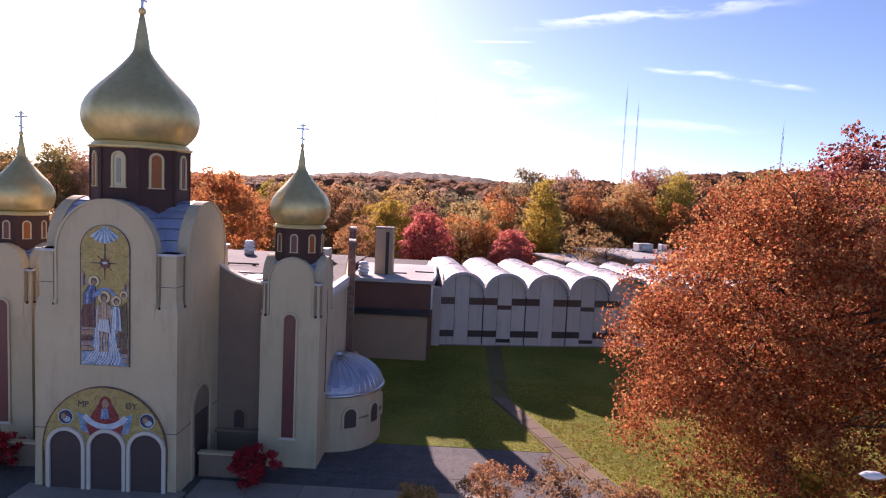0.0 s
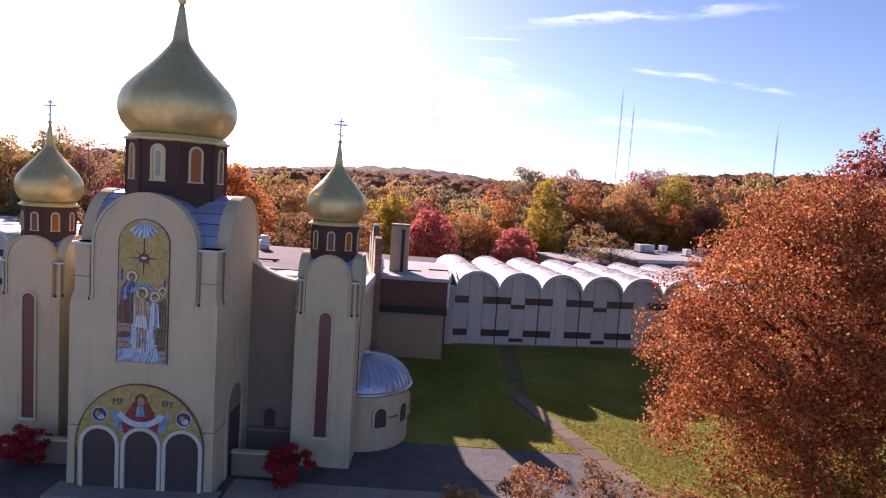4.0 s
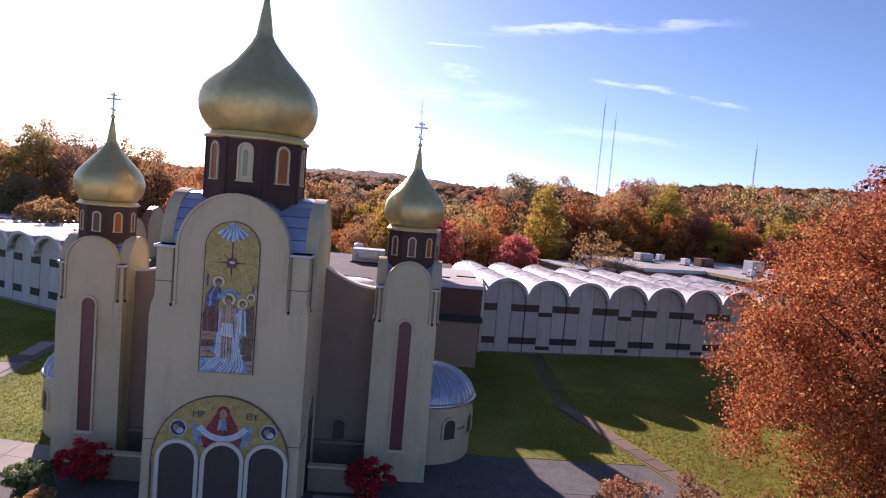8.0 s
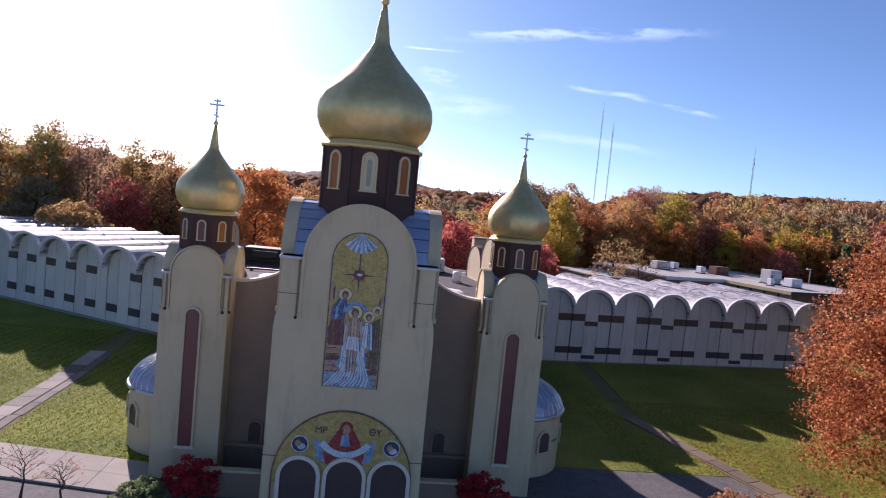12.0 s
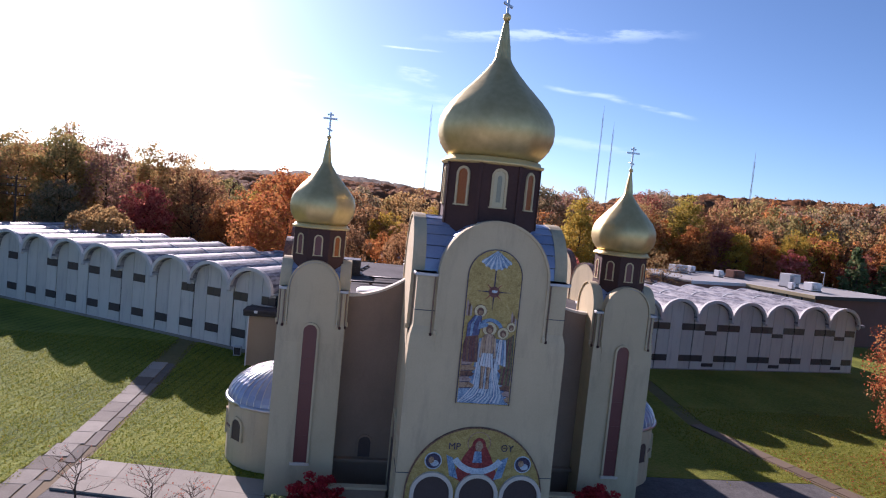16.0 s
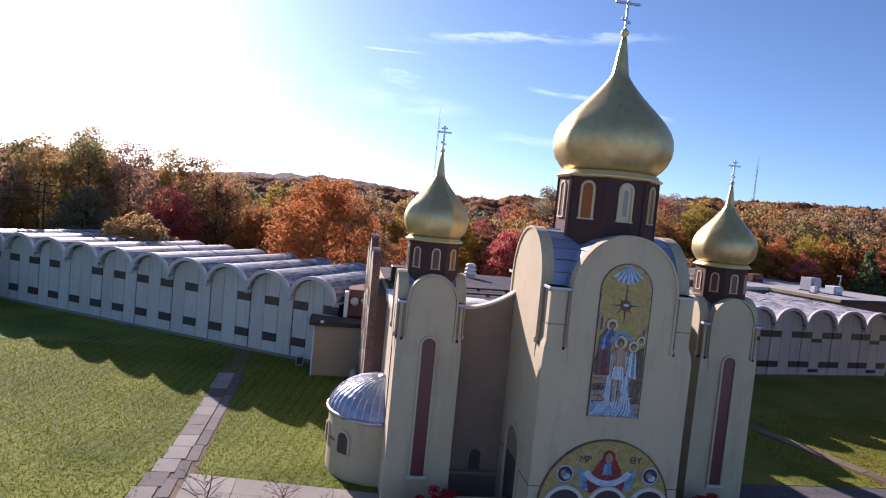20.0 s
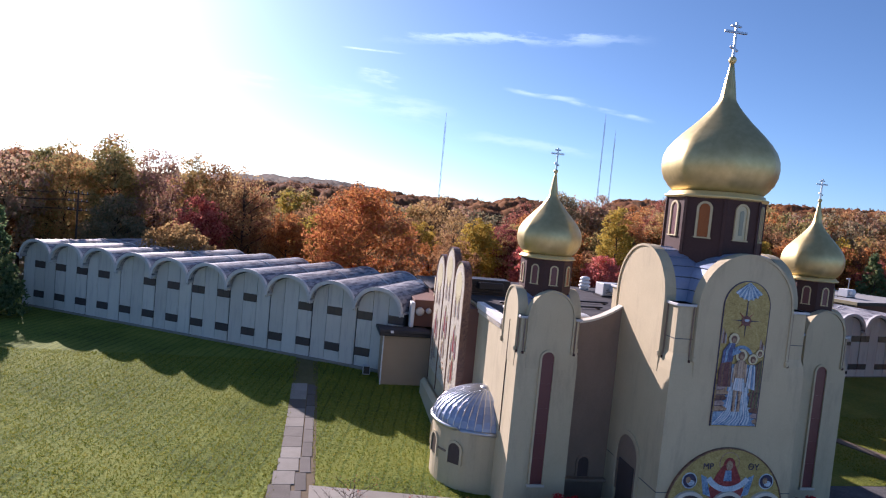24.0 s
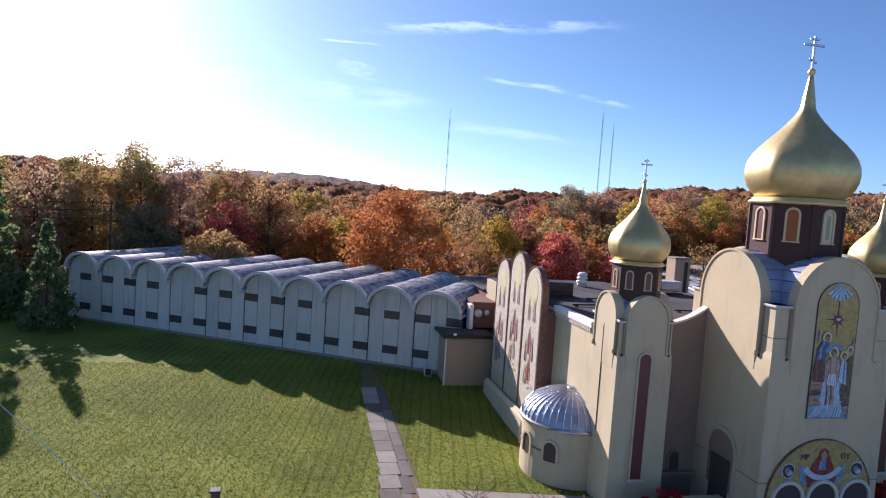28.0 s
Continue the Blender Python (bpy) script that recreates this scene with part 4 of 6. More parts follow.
# upright pale form in the water
disc(-0.03, 10.10, 0.38, -0.105)
drape([(-0.28, 8.75), (-0.33, 9.3), (-0.30, 9.72), (-0.10, 9.85)], [(0.26, 8.75), (0.30, 9.3), (0.28, 9.72), (0.06, 9.85)], (MSKIN, MPEACH, MPEACH, MSKIN), -0.135, 4)
drape([(-0.38, 8.2), (-0.33, 8.55), (-0.28, 8.85)], [(0.36, 8.1), (0.30, 8.55), (0.26, 8.85)], (MWHITE, MPALE, MWHITE), -0.150, 5)
for x in (-0.17, 0.13):
    drape([(x - 0.10, 7.0), (x - 0.07, 7.6), (x - 0.12, 8.2)], [(x + 0.08, 7.0), (x + 0.05, 7.6), (x + 0.12, 8.2)], (MSKIN, MPEACH), -0.135, 2)
for x, d in ((-0.40, -0.06), (0.36, 0.06)):
    flat([(x - 0.05, 8.6), (x + 0.05, 8.6), (x + 0.05 - d, 9.65), (x - 0.05 - d, 9.65)], MPEACH, mosaic, -0.13)
# two forms on the far bank
disc(1.08, 10.25, 0.25, -0.10)
drape([(0.72, 7.25), (0.82, 8.2), (0.92, 9.6)], [(1.26, 7.2), (1.30, 8.2), (1.25, 9.9)], (MGREEN, MMAROON, MGREEN, MBROWN), -0.120, 5)
disc(0.68, 9.92, 0.31, -0.125)
drape([(0.42, 8.35), (0.46, 9.0), (0.52, 9.6)], [(1.00, 8.2), (0.94, 9.0), (0.86, 9.6)], (MPALE, MWHITE, MBLUE), -0.140, 4)

# lunette over the three doors
lun = slab("lunette", arch(3.55, 1.0, 1.3, 24, radius=3.6), 0.08, MGOLD, church, start=-0.09, label="gold mosaic lunette with a robed shape and medallions")
arch_band("lunette_hood", 3.55, 3.61, BASE, 1.3, 0.2, MBROWN, church, start=-0.13, n=24, r_in=3.6, r_out=3.66)
flat([(-1.2, 2.3), (-0.75, 2.05), (0.85, 2.05), (1.2, 2.3), (0.75, 3.4), (0.45, 3.95), (-0.35, 3.95), (-0.7, 3.4)], MRED, lun, -0.11)
flat([(-1.6, 3.45), (-1.25, 3.3), (-0.9, 2.2), (-1.35, 2.35)], MBLUE, lun, -0.115)
flat([(1.65, 3.45), (1.3, 3.3), (0.95, 2.2), (1.4, 2.35)], MBLUE, lun, -0.115)
flat(fan(0.05, 4.1, 1.3, 1.62, 215, 325, 12), MPALE, lun, -0.135)
flat([(-0.22, 3.1), (0.28, 3.1), (0.2, 3.7), (-0.15, 3.7)], MBLUE, lun, -0.13)
flat(blob(0.05, 4.12, 0.62, 0.62, 20), MSKIN, lun, -0.10)
flat(blob(0.05, 4.12, 0.56, 0.56, 20), MGOLD, lun, -0.105)
flat(blob(0.05, 4.0, 0.36, 0.42, 16), MRED, lun, -0.12)
flat(blob(0.05, 3.98, 0.2, 0.28, 14), MSKIN, lun, -0.14)
for x in (-2.25, 2.45):
    flat(blob(x, 3.1, 0.45, 0.45, 20), MPALE, lun, -0.11, "medallion")
    flat(blob(x, 3.1, 0.39, 0.39, 20), MDARK, lun, -0.12, "medallion")
    flat(blob(x - 0.1, 3.15, 0.15, 0.18, 10), MSKIN, lun, -0.14)
    flat(blob(x + 0.08, 2.98, 0.22, 0.17, 10), MPALE, lun, -0.135)
for x, txt in ((-1.55, "MP"), (1.2, "\u0398Y")):
    cu = bpy.data.curves.new("lettering", "FONT")
    cu.body, cu.size, cu.extrude = txt, 0.5, 0.01
    tmp = new("lettering_source", cu)
    me = bpy.data.meshes.new_from_object(tmp.evaluated_get(bpy.context.evaluated_depsgraph_get()))
    bpy.data.objects.remove(tmp)
    me.materials.clear()
    me.materials.append(MDARK)
    piece("lettering", me, lun, "dark red mosaic lettering", pose(x, -0.12, 3.75, 90))
# three arched doors with pale surrounds
for x in (-2.2, 0.15, 2.45):
    arch_band("door_surround", 0.92, 1.12, BASE, 1.42, 0.3, TRIM, church, start=-0.26, n=14, cx=x)
    slab("door", arch(0.92, BASE, 1.42, 14, cx=x), 0.05, DOORDARK, church, start=-0.14, label="dark arched church door")
part("step", box_bm(-4.6, 4.6, -1.6, 0.2, BASE, -1.05, 0.03), CONCRETE, church)
for sx in (-1, 1):
    part("planter_wall", box_bm(min(sx * 4.3, sx * 7.6), max(sx * 4.3, sx * 7.6), 2.6, 3.0, BASE, 0.15, 0.04), TAN, church)
    part("planter_cap", box_bm(min(sx * 4.25, sx * 7.65), max(sx * 4.25, sx * 7.65), 2.55, 3.05, 0.15, 0.28, 0.02), STUCCO, church)


# ---- school wings ----
def arc_z(u, half, spring, rise):
    return spring + rise * math.sqrt(max(0.0, 1 - (u / half) ** 2))


def wing(origin, ang, bays, bay, windows, rows, depth, over, flip, label):
    """A two-storey wing of precast panels under a row of barrel vaults. u runs out from the church, v goes back."""
    w = thing("school_wing", label, "building", pose(*origin, 0, 0, ang), group="school wings")
    S = -1 if flip else 1
    spring, rise = 6.2, 2.02
    def u_(a, b):
        return (S * a, S * b) if S > 0 else (S * b, S * a)
    x0, x1 = u_(0, bays * bay)
    part("wall_core", box_bm(x0, x1, 0.08, depth, -0.6, spring), JOINT, w, "dark joints between wall panels")
    part("plinth", box_bm(x0, x1, -0.35, 0.05, -0.6, 0.22, 0.03), CONCRETE, w, "pale concrete plinth strip")
    third = bay / 3
    for i in range(bays):
        c = S * (i + 0.5) * bay
        half = bay / 2
        vs, fs = prism(arch(half, spring - 0.3, spring, 14, cx=c, radius=rise - 0.05), depth - 0.1, "y", 0.08)
        piece("gable_core", fix("gable_core", vs, fs, JOINT), w)
        for k in range(3):
            a, b = c - half + k * third + (0.075 if k == 0 else 0.025), c - half + (k + 1) * third - (0.075 if k == 2 else 0.025)
            top = [(b + (a - b) * j / 6, arc_z(b + (a - b) * j / 6 - c, half, spring, rise - 0.22)) for j in range(7)]
            slab("wall_panel", [(a, 0.22), (b, 0.22)] + top, 0.1, PANEL, w, start=-0.04)
            kind = windows(i, k)
            zs = {0: (), 1: rows, 2: ((4.3, 4.75), (0.55, 0.92)), 3: rows[1:]}[kind]
            for z0, z1 in zs:
                win = part("window", box_bm(a - 0.01, b + 0.01, -0.075, 0.05, z0, z1, 0.01), WINDARK, w, "dark ribbon window")
                part("window_frame", box_bm((a + b) / 2 - 0.025, (a + b) / 2 + 0.025, -0.09, -0.04, z0, z1), DARKMETAL, win)
                part("window_frame", box_bm(a, b, -0.09, -0.04, z0 - 0.03, z0 + 0.03), DARKMETAL, win)
        # the vault shell with its projecting lip
        n = 16
        prof = []
        for j in range(n + 1):
            t = math.pi * j / n
            prof.append((c + (half + 0.02) * math.cos(t), spring - 0.12 + (rise + 0.28) * math.sin(t) ** 0.9))
        inner = [(c + (half - 0.16) * math.cos(math.pi * j / n), spring - 0.12 + (rise + 0.02) * math.sin(math.pi * j / n) ** 0.9) for j in range(n + 1)]
        vs, fs = prism(prof + inner[::-1], depth + over + 0.1, "y", -over)
        v = piece("roof_vault", fix("roof_vault", vs, fs, VAULT, False), w, "weathered white barrel vault")
        vs, fs = prism([(c + (x - c) * 1.012, z + 0.09) for x, z in prof] + [(c + (x - c) * 0.945, z - 0.26) for x, z in prof[::-1]], 0.34, "y", -0.03 - over)
        piece("vault_lip", fix("vault_lip", vs, fs, LIP), v, "thick pale rolled edge of the vault")
        for ring in (depth * 0.48, depth - 0.3):
            vs, fs = prism([(c + (x - c) * 1.008, z + 0.06) for x, z in prof] + [(x, z - 0.03) for x, z in prof[::-1]], 0.22, "y", ring)
            piece("vault_ring", fix("vault_ring", vs, fs, UNIT), v)
        part("valley_gutter", box_bm(c + half - 0.2, c + half + 0.2, -over, depth, spring - 0.16, spring + 0.02, 0.02), UNIT, w)
    # end wall strip
    e = S * bays * bay
    part("end_wall", box_bm(min(e, e + S * 0.2), max(e, e + S * 0.2), 0.0, depth, -0.6, spring + 0.1), PANEL, w)
    part("eave_tip", box_bm(min(e, e + S * 0.9), max(e, e + S * 0.9), -over, depth, spring - 0.1, spring + 0.25, 0.08), VAULT, w)
    return w


wing((-14.35, 30.23, 0), -30.0, 10, 5.1, lambda i, k: (1 if (i * 3 + k) % 2 == 0 else 0) if (i * 3 + k) % 12 != 6 else 3, ((4.95, 5.75), (1.3, 2.1)), 17, 0.9, True, "two-storey white precast school wing with ribbon windows and vaults")
wing((17.85, 34.79, -0.15), 9.2, 8, 4.86, lambda i, k: 1 if k != 1 else (2 if i % 2 == 1 else 0), ((4.8, 5.55), (1.15, 1.85)), 17, 0.6, False, "two-storey white precast school wing with paired windows and vaults")

# ---- links between the church and the wings ----
link = thing("link_building", "low tan stucco link with a dark roof edge", "building", group="link buildings")
part("wall", box_bm(-16.4, -11.2, 28.0, 34.0, -0.8, 4.4, 0.03), TANBRICK, link)
part("roof_edge", box_bm(-16.9, -11.2, 27.5, 34.0, 4.4, 4.75, 0.05), DARKMETAL, link, "dark overhanging roof edge")
part("upper_wall", box_bm(-13.5, -11.0, 30.0, 36.0, 5.0, 7.6, 0.03), BRICK, link)
part("canopy", box_bm(-16.9, -12.2, 27.4, 29.5, 4.75, 5.0, 0.04), DARKROOF, link, "dark flat canopy over the link")
part("flood_lamp", box_bm(-15.9, -15.6, 27.28, 27.4, 4.72, 4.95, 0.02), WHITE, link, "small white flood lamp")
part("downpipe", box_bm(-16.5, -16.38, 27.86, 27.98, -0.6, 4.4, 0.02), WHITE, link, "white corner downpipe")
for x, z, r in ((-12.95, 6.5, 0.42), (-12.1, 6.6, 0.28)):
    piece("exhaust_fan", lathe("exhaust_fan", [(r * 0.3, -0.1), (r, -0.08), (r, 0.18), (r * 0.8, 0.26), (r * 0.3, 0.3)], UNIT, 18), link, "round white exhaust fan", pose(x, 29.85, z, 90))
part("fascia", box_bm(-13.9, -13.52, 29.4, 30.6, 4.9, 7.4, 0.04), WHITE, link, "white fascia strip beside the vault")
meter = thing("utility_box", "small grey utility box at the foot of the wall", "box", pose(-17.6, 30.2, 0))
part("casing", box_bm(-0.35, 0.35, -0.25, 0.25, 0.0, 0.9, 0.04), UNIT, meter)
part("cover", box_bm(-0.28, 0.28, -0.29, -0.24, 0.1, 0.8, 0.02), DARKMETAL, meter)
link2 = thing("link_building", "brown brick link block with a gravel roof and a ledge", "building", group="link buildings")
part("wall", box_bm(8.3, 16.95, 29.4, 36.0, -0.8, 7.6, 0.03), BRICK, link2)
part("low_roof", box_bm(8.6, 17.0, 28.2, 29.39, 4.45, 4.8, 0.04), DARKROOF, link2, "dark low roof with a metal edge")
part("roof_edge", box_bm(8.6, 17.05, 28.12, 28.2, 4.35, 4.86, 0.02), DARKMETAL, link2)
part("lower_wall", box_bm(8.6, 16.75, 28.6, 29.39, -0.8, 4.45, 0.02), TANBRICK, link2)
part("roof", box_bm(8.2, 17.1, 29.25, 44.0, 7.6, 7.8, 0.03), FLATROOF, link2)
part("coping", box_bm(8.2, 17.2, 29.14, 29.24, 7.52, 7.88, 0.03), UNIT, link2)
part("downpipe", box_bm(17.0, 17.18, 29.4, 29.58, 4.9, 7.5, 0.03), WHITE, link2, "white corner downpipe")
part("corner_panel", box_bm(17.0, 17.9, 34.2, 36.0, -0.6, 6.4, 0.02), PANEL, link2, "white precast corner panel")
vs, fs = tube([(17.2, 29.5, 7.6), (17.3, 33.5, 7.95), (16.6, 41.0, 9.0)], [0.14, 0.16, 0.1], 8)
piece("eave_gutter", fix("eave_gutter", vs, fs, UNIT, True), link2, "pale gutter rising along the vault's edge")
for x, y, L in ((12.4, 34.6, 1.6), (14.8, 36.4, 2.2)):
    part("roof_conduit", box_bm(x, x + L, y, y + 0.12, 7.8, 7.92, 0.02), DARKMETAL, link2)
chimney = thing("chimney", "tan brick chimney with a dark slot", "chimney")
part("shaft", box_bm(10.6, 12.5, 33.2, 35.0, 7.8, 12.7, 0.03), TANBRICK, chimney)
part("cap", box_bm(10.54, 12.56, 33.14, 35.06, 12.7, 12.9, 0.03), CONCRETE, chimney)
part("flue", box_bm(11.75, 12.1, 33.05, 33.25, 7.81, 12.4, 0.02), DARKMETAL, chimney, "dark vertical flue slot")
vs, fs = tube([(11.6, 34.1, 12.85), (11.6, 34.1, 14.1)], [0.035, 0.02], 6)
piece("lightning_rod", fix("lightning_rod", vs, fs, DARKMETAL, True), chimney)

# flat roofs behind the church
hall = thing("school_hall", "flat-roofed brick school hall behind the church", "building")
part("wall", box_bm(-10.5, 15.5, 36.0, 60.0, -0.5, 6.4), BRICK, hall)
part("roof", box_bm(-10.8, 15.8, 35.8, 60.3, 6.4, 6.7, 0.05), DARKROOF, hall, "flat grey roof")
part("wall", box_bm(-26, 20, 54.0, 62.0, -0.5, 5.4), TANBRICK, hall)
part("roof", box_bm(-26.4, 20.4, 53.6, 62.4, 5.4, 5.7, 0.05), WHITEROOF, hall, "pale flat roof")
part("wall", box_bm(-11, 7.6, 34.1, 45.0, 6.0, 8.2), BRICK, hall)
part("roof", box_bm(-11.3, 7.9, 34.1, 45.2, 8.2, 8.4, 0.05), DARKROOF, hall)
gym = thing("gymnasium", "low tan and brown brick building with a pale flat roof", "building", pose(59.5, 69.5, 0, 0, 0, 17))
part("wall", box_bm(-12.5, 24.0, 0.0, 20.0, -0.5, 7.6), ROSEBRICK, gym, "rose-brown brick wall")
part("wall", box_bm(0.18, 24.0, -12.4, -0.01, -0.5, 7.6), BRICK, gym)
part("flank_wall", box_bm(0.0, 0.16, -12.5, -0.02, -0.5, 7.6), TANBRICK, gym, "tan brick flank wall")
part("roof", box_bm(-12.8, 24.3, 0.0, 20.3, 7.6, 7.95, 0.05), WHITEROOF, gym, "pale flat membrane roof")
part("roof", box_bm(-0.3, 24.3, -12.8, -0.01, 7.6, 7.95, 0.05), WHITEROOF, gym, "pale flat membrane roof")
part("coping", box_bm(-12.85, -0.31, -0.2, -0.01, 7.5, 8.05, 0.02), WHITE, gym)
part("coping", box_bm(-0.5, -0.31, -12.8, -0.2, 7.5, 8.05, 0.02), CREAMTRIM, gym)
part("coping", box_bm(-0.5, 24.3, -13.0, -12.81, 7.5, 8.05, 0.02), DARKMETAL, gym)
for k in range(4):
    part("scupper", box_bm(-0.06, 0.0, -10.5 + 2.6 * k, -10.2 + 2.6 * k, 6.4, 7.4, 0.02), DARKMETAL, gym, "dark wall drain")
part("annex_wall", box_bm(-22.0, -12.86, 5.0, 18.0, -0.5, 6.6), TANBRICK, gym)
part("annex_roof", box_bm(-22.3, -12.86, 4.7, 18.3, 6.6, 6.85, 0.04), WHITEROOF, gym)


def roof_unit(at, w, d, h, label="boxy grey rooftop air unit", skin=None):
    u = thing("rooftop_unit", label, "rooftop unit", at, group="rooftop units")
    part("kerb", box_bm(-w * 0.55, w * 0.55, -d * 0.55, d * 0.55, 0, 0.15), DARKMETAL, u)
    part("casing", box_bm(-w / 2, w / 2, -d / 2, d / 2, 0.15, h, 0.05), skin or UNIT, u)
    part("hood", box_bm(-w * 0.3, w * 0.3, -d * 0.75, -d * 0.45, h * 0.4, h * 0.85, 0.06), skin or UNIT, u)
    for k in range(4):
        part("grille_slat", box_bm(-w * 0.4, w * 0.4, -d * 0.52, -d * 0.49, h * (0.25 + 0.12 * k), h * (0.29 + 0.12 * k)), DARKMETAL, u)
    return u


for x, y, w, d, h, skin in ((53.2, 81.9, 3.0, 1.9, 1.5, UNIT), (57.9, 85.7, 1.2, 1.2, 1.3, WHITE), (60.2, 79.7, 1.2, 1.2, 1.3, WHITE), (64.3, 80.9, 3.0, 1.9, 1.5, BRICK), (67.6, 69.9, 2.6, 2.0, 2.4, UNIT), (69.0, 66.0, 2.4, 1.6, 1.5, WHITE), (64.9, 65.6, 0.8, 0.8, 1.2, WHITE)):
    roof_unit(pose(x, y, 7.95, 0, 0, 17), w, d, h, {UNIT: "boxy grey rooftop air unit", BRICK: "boxy brown rooftop air unit", WHITE: "white capped rooftop vent"}[skin], skin)
roof_unit(pose(-8.5, 22.5, 9.62), 3.6, 2.0, 1.3, "dark-hooded rooftop air unit", DARKMETAL)
for x, y, z in ((9.6, 32.0, 7.8), (4.2, 31.0, 9.62), (-2.0, 30.0, 9.62)):
    vent = thing("roof_vent", "pale stacked mushroom vent on the flat roof", "vent", pose(x, y, z), group="roof vents")
    piece("curb", lathe("curb", [(0.5, 0.0), (0.5, 0.3), (0.4, 0.34), (0.05, 0.36)], UNIT, 16), vent)
    for k in range(3):
        zz = 0.34 + 0.36 * k
        piece("cowl", lathe("cowl", [(0.38, zz), (0.62 - 0.05 * k, zz + 0.06), (0.60 - 0.05 * k, zz + 0.20), (0.36, zz + 0.36), (0.05, zz + 0.37)], WHITE, 18), vent, "white flared cowl")
roof_unit(pose(5.5, 27.0, 9.62), 3.0, 1.8, 1.3)
for x, y, r, h in ((5.6, 10.5, 1.3, 0.5), (-5.6, 10.5, 1.3, 0.5), (7.5, 20.0, 0.4, 0.8)):
    sk = thing("roof_skylight", "low white round roof curb", "skylight", pose(x, y, 9.62))
    piece("curb", lathe("curb", [(r, 0), (r, h), (r * 0.9, h + 0.08), (0.05, h + 0.2)], WHITE, 24), sk)


# pipes and curbs on the nave roof
for x, y, L, turn in ((-4.5, 17.0, 9.0, 6), (-2.0, 20.5, 8.0, 3), (3.0, 15.0, 7.0, -8), (-6.5, 26.5, 6.0, 80)):
    run = thing("roof_pipe", "low dark conduit run laid across the flat roof", "pipe", pose(x, y, 9.62, 0, 0, turn), group="roof pipes")
    vs, fs = tube([(-L / 2, 0, 0.16), (L / 2, 0, 0.16)], [0.07, 0.07], 8)
    piece("pipe", fix("pipe", vs, fs, DARKMETAL, True), run)
    for k in range(4):
        part("block", box_bm(-L / 2 + 0.4 + k * (L - 0.8) / 3 - 0.12, -L / 2 + 0.4 + k * (L - 0.8) / 3 + 0.12, -0.2, 0.2, 0.0, 0.1, 0.01), BARK, run)


# ---- trees ----
def crown_mesh(name, mat, h, r, base, n, size, seed, clumps=46, cone=False, core=0.14, skirt=0.0):
    """A crown of single leaves gathered in clumps, with gaps between them."""
    g = np.random.default_rng(seed)
    if cone:
        t = g.random(clumps) ** 0.8
        ang = g.random(clumps) * 2 * np.pi
        rad = r * (1 - t) * (0.55 + 0.5 * g.random(clumps)) + 0.15
        cen = np.stack([rad * np.cos(ang), rad * np.sin(ang), base + t * (h - base)], 1)
        csz = 0.10 * r + 0.28 * r * (1 - t)
    else:
        d = g.normal(size=(clumps, 3))
        d /= np.linalg.norm(d, axis=1)[:, None]
        rr = 0.35 + 0.62 * g.random(clumps) ** 0.6
        rr *= 1 + 0.14 * np.sin(3 * np.arctan2(d[:, 1], d[:, 0]) + seed) + 0.08 * g.normal(size=clumps)
        rr = np.minimum(rr, 0.95)
        zc, zh = base + (h - base) * 0.48, (h - base) * 0.50
        lean = 1 - 0.22 * np.clip(d[:, 2], 0, 1)
        # a skirt keeps the lower boughs nearly as wide as the middle
        low = np.clip(-d[:, 2], 0, 1)
        lean = lean * (1 + skirt * (1 / np.sqrt(np.maximum(1 - low ** 2, 0.2)) - 1))
        cen = np.stack([d[:, 0] * rr * r * lean, d[:, 1] * rr * r * lean, zc + d[:, 2] * rr * zh], 1)
        csz = 0.5 * (r + zh) * (0.13 + 0.15 * g.random(clumps)) * (60 / clumps) ** 0.2
    w8 = csz ** 2 / (csz ** 2).sum()
    k = g.choice(clumps, n, p=w8)
    off = g.normal(size=(n, 3))
    off /= np.linalg.norm(off, axis=1)[:, None]
    off[:, 2] = np.where((off[:, 2] < -0.3) & (g.random(n) < 0.6), -off[:, 2], off[:, 2])
    p = cen[k] + off * (csz[k] * (0.62 + 0.5 * g.random(n) ** 1.5))[:, None] * np.array([1, 1, 0.8])
    p[:, 2] = np.maximum(p[:, 2], base * 0.8)
    nn = off + 0.75 * g.normal(size=(n, 3))
    u = np.cross(nn, g.normal(size=(n, 3)))
    u /= np.linalg.norm(u, axis=1)[:, None]
    w = np.cross(nn, u)
    w /= np.linalg.norm(w, axis=1)[:, None]
    s = (size * (0.6 + 0.8 * g.random(n)))[:, None]
    v = np.stack([p - u * s * 0.5, p + w * s * 0.38 + u * s * 0.05, p + u * s * 0.5, p - w * s * 0.38 + u * s * 0.05], 1).reshape(-1, 3)
    idx = np.arange(4 * n)
    # the shaded heart of each clump
    heart = np.array([(-1, -1, -1), (1, -1, -1), (1, 1, -1), (-1, 1, -1), (-1, -1, 1), (1, -1, 1), (1, 1, 1), (-1, 1, 1)]) * core
    if core:
        hv = (cen[:, None, :] + heart[None] * csz[:, None, None] * (0.8 + 0.4 * g.random((clumps, 8, 1)))).reshape(-1, 3)
        q = np.array([0, 3, 2, 1, 4, 5, 6, 7, 0, 1, 5, 4, 1, 2, 6, 5, 2, 3, 7, 6, 3, 0, 4, 7])
        idx = np.concatenate([idx, (4 * n + np.arange(clumps)[:, None] * 8 + q[None]).ravel()])
        v = np.concatenate([v, hv])
    f = len(idx) // 4
    me = bpy.data.meshes.new(name)
    me.vertices.add(len(v))
    me.vertices.foreach_set("co", v.ravel())
    me.loops.add(4 * f)
    me.loops.foreach_set("vertex_index", idx)
    me.polygons.add(f)
